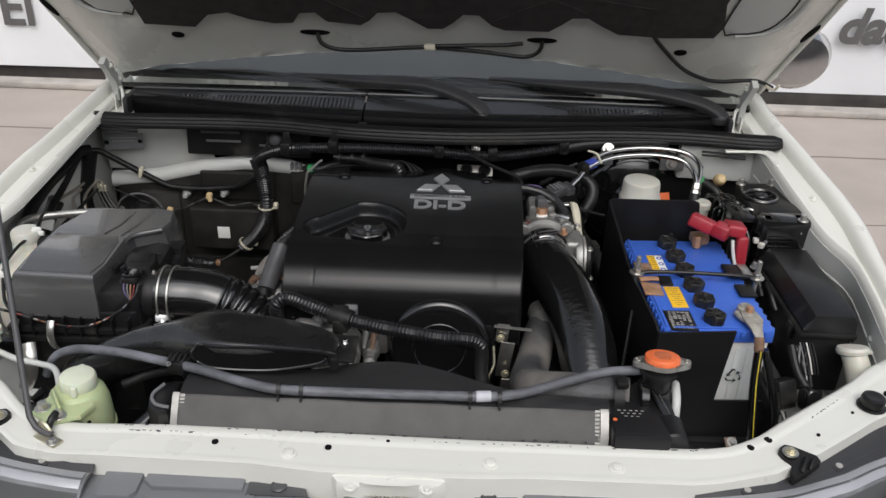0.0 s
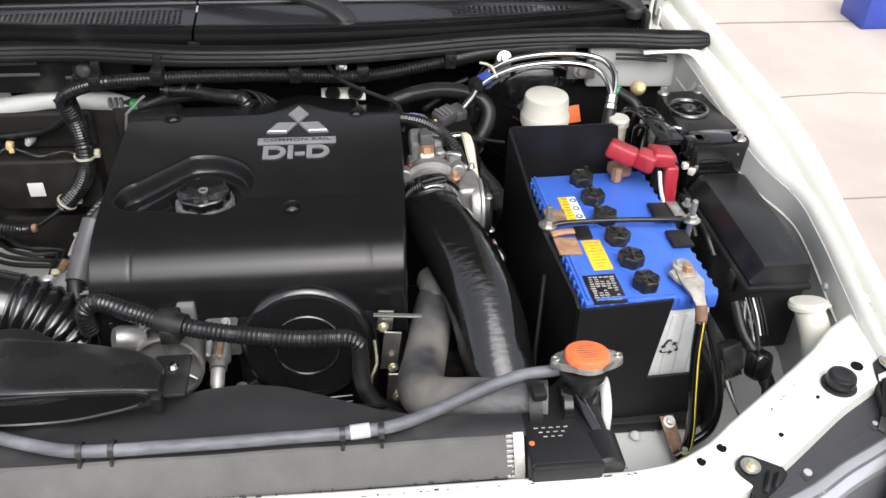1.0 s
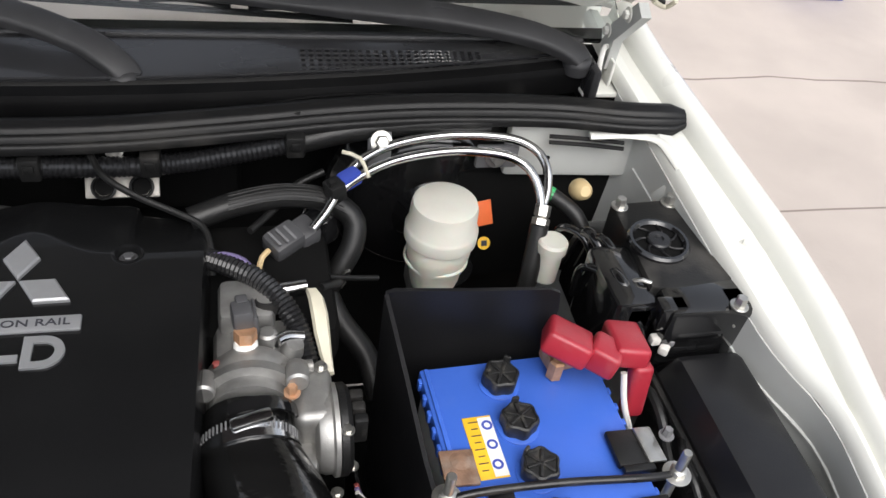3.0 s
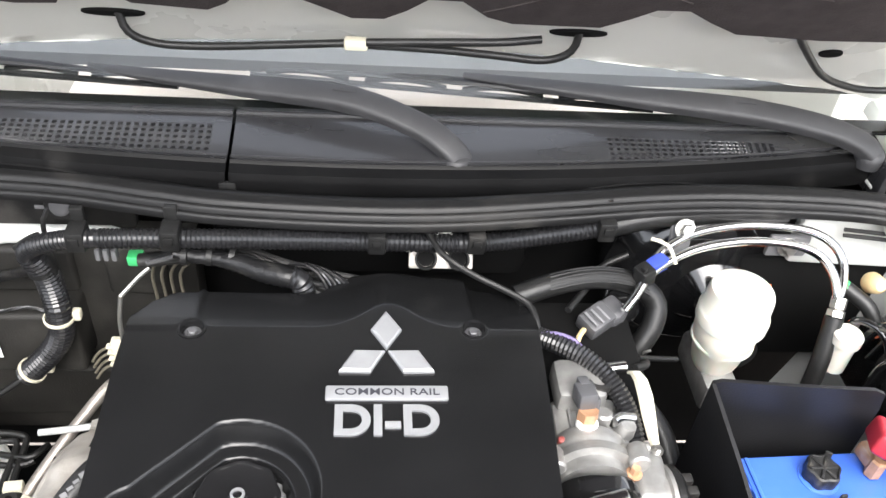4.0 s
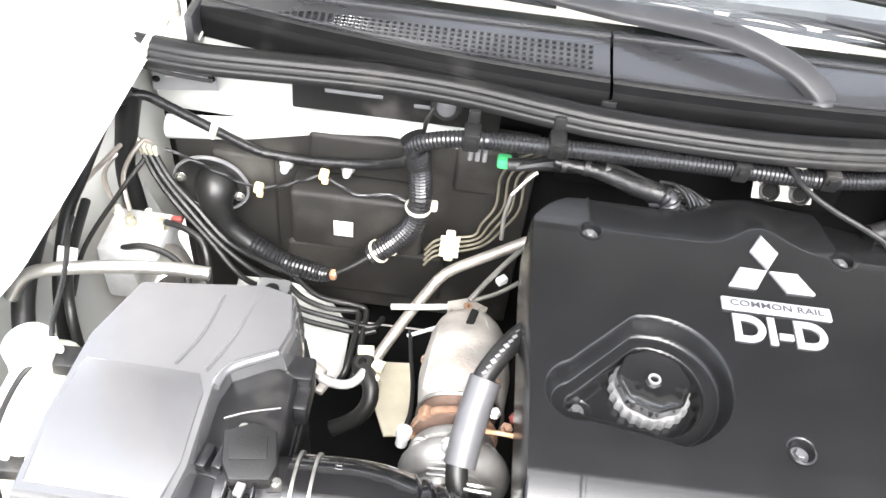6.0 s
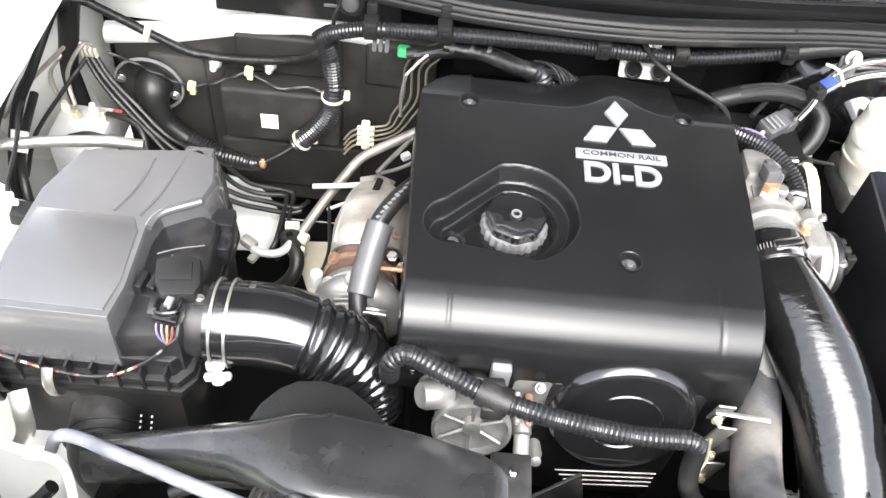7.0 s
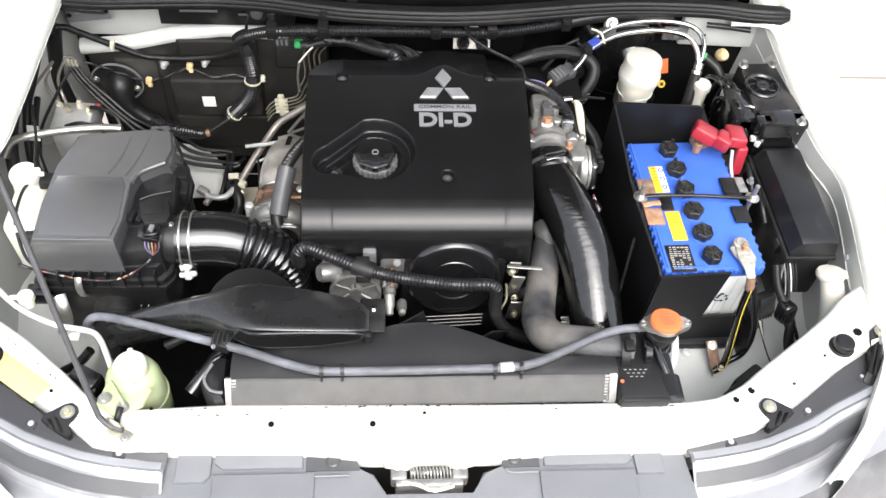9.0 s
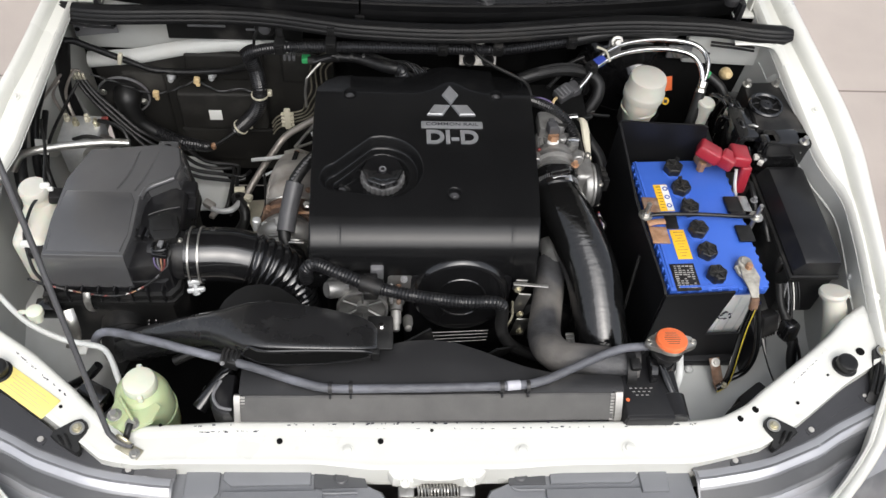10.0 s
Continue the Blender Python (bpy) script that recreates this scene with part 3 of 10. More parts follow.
def support():
    """The painted tie bar over the radiator, with its two slanting ends."""
    rear = [(-0.758, 0.243), (-0.68, 0.186), (-0.62, 0.146), (-0.549, 0.086), (-0.512, 0.050), (-0.485, 0.034), (-0.45, 0.029), (-0.40, 0.031), (-0.31, 0.035), (-0.15, 0.033), (0.10, 0.029), (0.395, 0.028), (0.445, 0.033), (0.469, 0.043), (0.495, 0.056), (0.516, 0.073), (0.576, 0.114), (0.63, 0.152), (0.661, 0.175), (0.70, 0.210), (0.758, 0.247)]
    front = [(-0.758, 0.165), (-0.662, 0.112), (-0.589, 0.050), (-0.533, 0.010), (-0.487, -0.025), (-0.439, -0.032), (-0.392, -0.030), (-0.18, -0.034), (-0.099, -0.044), (0.101, -0.046), (0.186, -0.041), (0.38, -0.041), (0.412, -0.036), (0.489, -0.020), (0.557, 0.016), (0.601, 0.046), (0.656, 0.084), (0.70, 0.108), (0.758, 0.142)]
    it = thing("radiator_support", (0, 0, 0.60), "white painted radiator support bar with drilled holes", "body panel")
    bm = B()

    def f(u, v):
        x = -0.758 + 1.516 * u
        yr, yf = lerp(rear, x), lerp(front, x)
        z = bar_z(x)
        w = [(0.0, -0.075, 0.006), (0.06, -0.03, 0.003), (0.10, -0.004, 0.0), (0.16, 0.0, 0.0), (0.30, 0.001, 0.0), (0.36, -0.001, 0.0), (0.80, -0.001, 0), (0.92, 0.0, 0.0), (0.96, -0.006, 0), (1.0, -0.045, -0.003)]
        k = lerp([(a, b) for a, b, c in w], v)
        n = lerp([(0.10, 0), (0.92, 1)], v)
        return (x, yr + (yf - yr) * n + lerp([(a, c) for a, b, c in w], v), z + k)

    sheet(bm, f, 96, 25, 0.002)
    part("bar", bm, PAINT, it, "white painted tie bar", smooth=60)
    # tongue that carries the catch
    bm = B()
    prism(bm, [(-0.085, -0.036), (0.078, -0.036), (0.060, -0.058), (0.034, -0.064), (0.018, -0.056), (-0.024, -0.056), (-0.040, -0.064), (-0.070, -0.058)], 0.878, 0.9045, 0.006)
    part("tongue", bm, PAINT, it)
    for x, y in ((-0.052, -0.057), (0.044, -0.057), (-0.003, -0.044)):
        bolt(it, (x, y - 0.006, 0.900), 0.008, material=PAINT)
    for x, y, r in ((-0.237, 0.001, 0.0045), (-0.088, -0.001, 0.0045), (-0.011, 0.015, 0.0028), (-0.414, 0.029, 0.0025), (0.470, 0.027, 0.0050), (0.497, 0.041, 0.0055), (0.698, 0.139, 0.007), (0.566, 0.049, 0.0025), (0.630, 0.097, 0.002), (-0.56, 0.055, 0.0025)):
        bm = B()
        z = bar_z(x)
        lathe(bm, [(r, -0.004), (r, 0.0006), (r * 0.9, 0.0008)], pose(x, y, z + 0.0022), seg=16)
        part("hole", bm, VOID, it, "dark drilled hole")
    for x, y in ((-0.137, -0.016), (0.124, -0.019), (0.287, -0.018)):
        bm = B()
        lathe(bm, [(0.011, 0), (0.011, 0.0012), (0.007, 0.002), (0.006, 0.0042), (0.003, 0.005)], pose(x, y, 0.9080), seg=20)
        part("stud", bm, PAINT, it)
    bm = B()
    rng = random.Random(4)
    for k in range(150):
        x = -0.40 + 0.80 * rng.random() ** 0.85
        w = 0.001 + 0.005 * rng.random() ** 2
        box(bm, (x, 0.016 + 0.0025 * rng.random() + (0.010 if rng.random() < 0.4 else 0) + 0.012 * max(0, x - 0.15), 0.9088), (w, 0.0012 + 0.0012 * rng.random(), 0.0006), 0)
    for s in (-1, 1):
        for k in range(34):
            t = rng.random()
            x, y = 0.553 + 0.100 * t, 0.070 + 0.082 * t
            z = bar_z(x) + 0.0024
            box(bm, (s * (x + 0.002 * rng.random()), y + 0.002 * rng.random(), z), (0.001 + 0.004 * rng.random() ** 2, 0.0012, 0.0006), 0, rot=(0, 0, s * 38))
    tagged(part("paint_wear", bm, INK, it, "dark chips and scuffs in the paint"), kind="stuff")
    # rubber stops near the lamp ends
    for s in (-1, 1):
        sx, sy, sz = s * 0.662, 0.112, bar_z(0.657) + 0.002
        st = thing("bump_stop", (sx, sy, sz - 0.002), "round black rubber bonnet stop on the support", "bump stop", group="bonnet stops")
        bm = B()
        lathe(bm, [(0.0135, -0.002), (0.0155, 0.002), (0.0165, 0.012), (0.0155, 0.016), (0.0125, 0.0175), (0.009, 0.0172), (0.005, 0.0165)], pose(sx, sy, sz), seg=30)
        part("pad", bm, RUBBER, st)
        bm = B()
        lathe(bm, [(0.0195, 0), (0.0200, 0.001), (0.018, 0.002)], pose(sx, sy, sz), seg=24)
        part("foot", bm, RUBBER, st)
    # yellow label on the left end
    lx, ly, lz = -0.613, 0.078, bar_z(0.613)
    lb = thing("caution_label", (lx, ly, lz + 0.001), "yellow caution label on the painted support", "label")
    bm = B()
    box(bm, (lx, ly, lz + 0.0022), (0.100, 0.036, 0.0012), 0.0004, rot=(0, 1.2, -35))
    part("paper", bm, PALEYEL, lb)
    bm = B()
    for k in range(5):
        off = -0.010 + 0.0050 * k
        p = pose(lx, ly, lz + 0.0031, 0, 1.2, -35) @ Vector((-0.004 + 0.006 * (k % 2), off, 0))
        box(bm, p, (0.078 - 0.014 * (k % 3), 0.0008, 0.0004), 0, rot=(0, 1.2, -35))
    tagged(part("print_line", bm, TANCLIP, lb), kind="stuff")


support()


def bay_walls():
    """Floor, firewall and side closures of the engine bay."""
    # sheet added to close the bay below, its shade put in as near black
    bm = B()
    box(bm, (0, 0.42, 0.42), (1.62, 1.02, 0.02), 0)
    solo("splash_tray", bm, VOID, "near-black sheet added under the engine to keep the bay dark", "tray", kind="structure")
    it = thing("firewall", (0, 0.93, 0.45), "firewall panel, near black for shade, with white painted upper corners", "wall", kind="structure")
    # the shade deep in the bay is put into this sheet's colour
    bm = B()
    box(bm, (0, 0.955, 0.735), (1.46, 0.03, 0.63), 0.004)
    part("panel", bm, VOID, it, "sheet coloured near black for the shade of the bay")
    # white upper left corner with its rounded flange
    bm = B()

    def f(u, v):
        x = -0.715 + 0.245 * u
        z = 0.895 + 0.135 * v
        return (x, 0.895 - 0.02 * v + 0.03 * (1 - u) * 0.3, z)

    sheet(bm, f, 8, 6, 0.002)
    part("corner_panel", bm, PAINT_DULL, it, "white painted corner")
    bm = B()

    def g(u, v):
        x = -0.70 + 0.46 * u
        ztop = lerp([(-0.70, 0.895), (-0.60, 0.905), (-0.50, 0.930), (-0.40, 0.945), (-0.30, 0.938), (-0.24, 0.915)], x)
        a = v * math.pi
        return (x, 0.885 - 0.028 * math.sin(a) + 0.02 * v, ztop - 0.020 * (1 - math.cos(a)))

    sheet(bm, g, 30, 8, 0.002)
    part("flange", bm, PAINT_DULL, it, "white painted rolled flange", smooth=60)
    bm = B()
    box(bm, (0.625, 0.815, 0.998), (0.19, 0.02, 0.075), 0.006, rot=(0, 0, -3))
    box(bm, (0.70, 0.77, 0.93), (0.02, 0.11, 0.17), 0.006)
    part("corner_panel", bm, PAINT_DULL, it, "white painted corner")
    bm = B()
    tube(bm, [(0.615, 0.785, 1.035), (0.66, 0.778, 1.040), (0.69, 0.762, 1.042), (0.70, 0.72, 1.035)], 0.007, flat=0.5)
    part("pressed_lip", bm, PAINT, it)
    for x, z in ((0.58, 0.99), (0.66, 1.0)):
        bm = B()
        lathe(bm, [(0.003, 0), (0.003, 0.001), (0.002, 0.002)], pose(x, 0.8055, z, 90, 0, 0), seg=12)
        part("hole", bm, VOID, it)
    # near black stands for the shade under the white corner
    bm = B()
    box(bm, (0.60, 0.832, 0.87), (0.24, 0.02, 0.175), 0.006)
    part("lower_panel", bm, VOID, it, "sheet below the white corner, coloured near black for shade")
    # dark panel with slots under the cowl
    bm = B()
    box(bm, (-0.385, 0.872, 0.990), (0.27, 0.012, 0.075), 0.003, rot=(-8, 0, 0))
    pn = part("slotted_panel", bm, DULL, it, "black panel with pale slots")
    bm = B()
    for x, z, w in ((-0.445, 1.005, 0.085), (-0.44, 0.985, 0.075), (-0.345, 0.978, 0.035), (-0.47, 0.968, 0.03)):
        box(bm, (x, 0.8645, z), (w, 0.003, 0.0055), 0.0015, rot=(-8, 0, 0))
    part("slots", bm, GREYPL, pn)
    # identification plate: plain bars stand for its stamping
    bm = B()
    box(bm, (-0.660, 0.868, 0.974), (0.082, 0.002, 0.034), 0.0006, rot=(-12, 0, 10))
    pl = part("plate", bm, GREYPL, it, "small grey metal plate on two rivets")
    bm = B()
    for k in range(4):
        box(bm, (-0.660, 0.8668, 0.983 - 0.007 * k), (0.055 - 0.008 * (k % 2), 0.001, 0.0014), 0, rot=(-12, 0, 10))
    part("stamped_bars", bm, PALEINK, pl)
    for dx in (-0.040, 0.040):
        bm = B()
        lathe(bm, [(0.005, 0), (0.004, 0.002), (0.001, 0.003)], pose(-0.660 + dx * 0.85, 0.8655 + dx * 0.17, 0.974, 90, 0, 10), seg=12)
        part("rivet", bm, VOID, pl)


bay_walls()


def insulator():
    """Moulded pad on the left of the firewall, with raised fields, studs and a small white sticker."""
    it = thing("dash_insulator", (-0.44, 0.87, 0.55), "moulded dark dash insulator pad with embossed fields", "insulator")
    bm = B()
    prism(bm, [(-0.69, 0.56), (-0.19, 0.56), (-0.19, 0.925), (-0.28, 0.928), (-0.40, 0.925), (-0.50, 0.905), (-0.60, 0.885), (-0.69, 0.87)], -0.905, -0.868, 0.006, pose(0, 0, 0, 90, 0, 0))
    part("pad", bm, INSUL, it)
    for x0, x1, z0, z1, d in ((-0.50, -0.335, 0.845, 0.915, 0.010), (-0.30, -0.225, 0.84, 0.92, 0.009), (-0.52, -0.335, 0.740, 0.842, 0.050), (-0.54, -0.30, 0.60, 0.70, 0.010), (-0.64, -0.55, 0.62, 0.86, 0.008)):
        bm = B()
        box(bm, ((x0 + x1) / 2, 0.870 - d / 2 + 0.004, (z0 + z1) / 2), (x1 - x0, d + 0.008, z1 - z0), 0.007, seg=3)
        part("raised_field", bm, INSUL, it)
    bm = B()
    box(bm, (-0.445, 0.8155, 0.787), (0.027, 0.001, 0.028), 0.0003, rot=(0, 0, 0))
    solo("paper_sticker", bm, WHITELBL, "small square white sticker on the dark insulator", "sticker")
    for x, z in ((-0.530, 0.862), (-0.445, 0.868)):
        bm = B()
        lathe(bm, [(0.009, -0.008), (0.010, 0.002), (0.0075, 0.006), (0.006, 0.014), (0.0045, 0.018)], pose(x, 0.854, z, 90, 0, 0), seg=16)
        part("stud_nut", bm, PALEZINC, it, "pale zinc nut on a stud")
    # grommet
    g = thing("firewall_grommet", (-0.316, 0.842, 1.0), "round black rubber grommet with a pale cap", "grommet")
    bm = B()
    lathe(bm, [(0.020, 0), (0.022, 0.004), (0.020, 0.012), (0.014, 0.015)], pose(-0.320, 0.850, 1.000, 70, 0, 0), seg=24)
    part("ring", bm, DULL, g)
    bm = B()
    tube(bm, [(-0.334, 0.838, 1.000), (-0.342, 0.832, 0.985), (-0.345, 0.832, 0.960), (-0.344, 0.834, 0.935)], 0.003, seg=8)
    part("drain_tube", bm, RUBBER, g)
    bm = B()
    lathe(bm, [(0.012, 0), (0.012, 0.004), (0.009, 0.006)], pose(-0.320, 0.836, 1.004, 70, 0, 0), seg=20)
    part("cap", bm, DARKPLUG, g)


insulator()


# ---- cowl, glass and wipers ----
def cowl_y(x):
    """Front edge of the cowl."""
    return 0.816 + 0.165 * x * x


def perforated(bm, x0, x1, ya, yb, zf, nx, ny, r):
    """A plate of cells with round holes."""
    t = bmesh.new()
    for i in range(nx):
        for j in range(ny):
            ax, bx = x0 + (x1 - x0) * i / nx, x0 + (x1 - x0) * (i + 1) / nx
            cx = (ax + bx) / 2

            def row(x, k):
                return ya(x) + (yb(x) - ya(x)) * k / ny

            cy = row(cx, j + 0.5)
            outer = [(bx, row(bx, j + 0.5)), (bx, row(bx, j + 1)), (cx, row(cx, j + 1)), (ax, row(ax, j + 1)), (ax, row(ax, j + 0.5)), (ax, row(ax, j)), (cx, row(cx, j)), (bx, row(bx, j))]
            o = [t.verts.new((x, y, zf(x, y))) for x, y in outer]
            h = [t.verts.new((cx + r * math.cos(k * math.pi / 4), cy + r * math.sin(k * math.pi / 4), zf(cx, cy))) for k in range(8)]
            d = [t.verts.new((v.co.x, v.co.y, v.co.z - 0.004)) for v in h]
            for k in range(8):
                l = (k + 1) % 8
                t.faces.new((o[k], o[l], h[l], h[k]))
                t.faces.new((h[k], h[l], d[l], d[k]))
    return put(bm, t)


def cowl():
    def top_z(x, y):
        return 1.0708 + 0.21 * (y - cowl_y(x))

    def vent_front(x):
        return max(0.8425 + 0.098 * x * x, cowl_y(x) + 0.0145)

    def vent_back(x):
        return 0.886 + 0.030 * x * x - 0.014 * max(0.0, min(1.0, (abs(x) - 0.50) / 0.07))

    def glass_edge(x):
        return 0.912 + 0.045 * x * x

    for x0, x1, lab in ((-0.64, -0.133, "black plastic cowl cover with a long perforated vent"), (-0.129, 0.64, "black plastic cowl cover with a short perforated vent")):
        it = thing("cowl_cover", ((x0 + x1) / 2, 0.88, 1.03), lab, "cowl cover", group="cowl covers")
        bm = B()

        def f(u, v):
            x = x0 + (x1 - x0) * u
            yf = cowl_y(x)
            drop = 0.03 * max(0, abs(x) - 0.60) / 0.04
            prof = [(yf + 0.012, 1.030), (yf - 0.002, 1.036), (yf - 0.004, 1.060), (yf - 0.002, 1.068), (yf + 0.010, 1.071), (yf + 0.014, 1.0745)]
            k = v * (len(prof) - 1)
            i = min(int(k), len(prof) - 2)
            a, b, w = prof[i], prof[i + 1], k - int(k) if int(k) < len(prof) - 1 else 1.0
            return (x, a[0] + (b[0] - a[0]) * w, a[1] + (b[1] - a[1]) * w)

        # front wall darker than the deck: its shade is in the colour
        sheet(bm, f, 40, 10, -0.003)
        part("front_wall", bm, COWLSHADE, it, smooth=30)
        vx0, vx1 = (-0.575, -0.152) if x0 < -0.5 else (0.295, 0.505)
        bm = B()

        def strip(xa, xb, ya, yb, n):
            def f2(u, v):
                x = xa + (xb - xa) * u
                y0_, y1_ = (ya(x) if callable(ya) else ya), (yb(x) if callable(yb) else yb)
                y = y0_ + (y1_ - y0_) * v
                return (x, y, top_z(x, y))
            sheet(bm, f2, n, 2, 0.003)

        strip(x0, x1, lambda x: cowl_y(x) + 0.014, vent_front, 40)
        strip(x0, x1, vent_back, glass_edge, 40)
        strip(x0, vx0, vent_front, vent_back, 6)
        strip(vx1, x1, vent_front, vent_back, 6)
        part("deck", bm, COWLP, it)
        bm = B()
        perforated(bm, vx0, vx1, vent_front, vent_back, top_z, int((vx1 - vx0) / 0.0088), 5, 0.0030)
        part("vent_grille", bm, COWLP, it, "perforated vent strip", smooth=20)
        bm = B()

        def well(u, v):
            x = vx0 - 0.01 + (vx1 - vx0 + 0.02) * u
            y = vent_front(x) - 0.008 + (vent_back(x) - vent_front(x) + 0.016) * v
            return (x, y, top_z(x, y) - 0.012)

        sheet(bm, well, 24, 2, 0.002)
        part("vent_recess", bm, VOID, it)
        # narrow raised ribs along the deck
        bm = B()
        pts = [(x0 + (x1 - x0) * k / 8, cowl_y(x0 + (x1 - x0) * k / 8) + 0.018, 1.0765) for k in range(9)]
        tube(bm, pts, 0.0022, seg=6, step=0.03)
        pts = [(x, glass_edge(x) - 0.010, top_z(x, glass_edge(x) - 0.010) + 0.002) for x in [x0 + (x1 - x0) * k / 8 for k in range(9)]]
        tube(bm, pts, 0.0035, seg=8, step=0.03)
        part("ribs", bm, COWLP, it)
    for xa, xb in ((-0.455, -0.240), (0.235, 0.435)):
        bm = B()
        n = 16
        rows = []
        for k in range(n + 1):
            x = xa + (xb - xa) * k / n
            h = 0.014 * math.sin(math.pi * k / n) ** 0.7 + 0.0005
            y = cowl_y(x) - 0.0035
            rows.append([(x, y, 1.048), (x, y - 0.005, 1.049), (x, y - 0.005, 1.0485 + h), (x, y - 0.003, 1.050 + h), (x, y, 1.050 + h)])
        loft(bm, rows)
        # same darkened plastic as the front wall, shade included
        solo("cowl_blister", bm, COWLSHADE, "low glossy blister on the cowl's front wall", "cowl blister", group="cowl blisters", smooth=40)
    for s in (-1, 1):
        bm = B()
        box(bm, (s * 0.637, 0.890, 1.052), (0.012, 0.085, 0.055), 0.005)
        solo("cowl_end", bm, COWLP, "black plastic end piece of the cowl", "cowl end", group="cowl ends")
    bm = B()
    box(bm, (-0.131, cowl_y(0.131) - 0.006, 1.045), (0.018, 0.006, 0.03), 0.002)
    solo("cowl_clip", bm, DULL, "small black clip over the cowl seam", "clip")


cowl()


def glass():
    it = thing("windscreen", (0, 0.95, 1.09), "curved laminated windscreen above the cowl", "windscreen")
    bm = B()

    def f(u, v):
        x = -0.70 + 1.40 * u
        y = 0.905 + 0.75 * v + 0.10 * (x / 0.7) ** 2 * (0.25 + v)
        z = 1.0915 + 0.44 * v - 0.014 * (x / 0.7) ** 2
        return (x, y, z)

    sheet(bm, f, 24, 12, 0.005)
    pane = part("pane", bm, GLASS, it, "clear glass")
    pane.visible_shadow = False
    bm = B()

    def f2(u, v):
        p = Vector(f(u, v * 0.02))
        return p + Vector((0, 0.004, -0.007))

    sheet(bm, f2, 24, 3, 0.002)
    part("black_border", bm, VOID, it, "black ceramic border")
    bm = B()

    def d(u, v):
        x = -0.72 + 1.44 * u
        return (x, 1.03 + 0.55 * v, 1.085 + 0.10 * math.sin(v * math.pi * 0.6))

    sheet(bm, d, 16, 8, 0.02)
    solo("dashboard", bm, DASH, "dark dashboard behind the windscreen", "dashboard", smooth=60)
    cab = thing("cabin_shell", (0, 1.9, 0.4), "white painted cabin roof and dark cabin behind the glass", "cabin")
    bm = B()
    box(bm, (0, 2.55, 1.54), (1.40, 1.70, 0.04), 0.02)
    part("roof", bm, PAINT, cab)
    for s in (-1, 1):
        bm = B()
        box(bm, (s * 0.78, 2.2, 0.68), (0.03, 2.0, 0.62), 0.01)
        part("side_panel", bm, PAINT, cab)
        bm = B()
        tube(bm, [(s * 0.69, 1.08, 1.09), (s * 0.69, 1.38, 1.30), (s * 0.68, 1.72, 1.53)], 0.02, seg=8)
        part("pillar", bm, PAINT, cab)
    bm = B()
    box(bm, (0, 3.3, 0.95), (1.5, 0.03, 1.2), 0)
    part("back", bm, DASH, cab)
    # bright side mirror behind the open bonnet
    m = thing("side_mirror", (0.89, 1.32, 0.98), "chromed door mirror on its black arm", "mirror")
    bm = B()
    lathe(bm, [(0.02, -0.055), (0.075, -0.045), (0.095, -0.01), (0.092, 0.03), (0.07, 0.055), (0.02, 0.062)], pose(0.915, 1.32, 1.095, 90, 0, 10) @ Matrix.Diagonal((1.0, 0.85, 1, 1)), seg=28)
    part("housing", bm, CHROME, m, "chromed housing")
    bm = B()
    box(bm, (0.82, 1.34, 1.01), (0.12, 0.05, 0.03), 0.01)
    part("arm", bm, DULL, m)


glass()


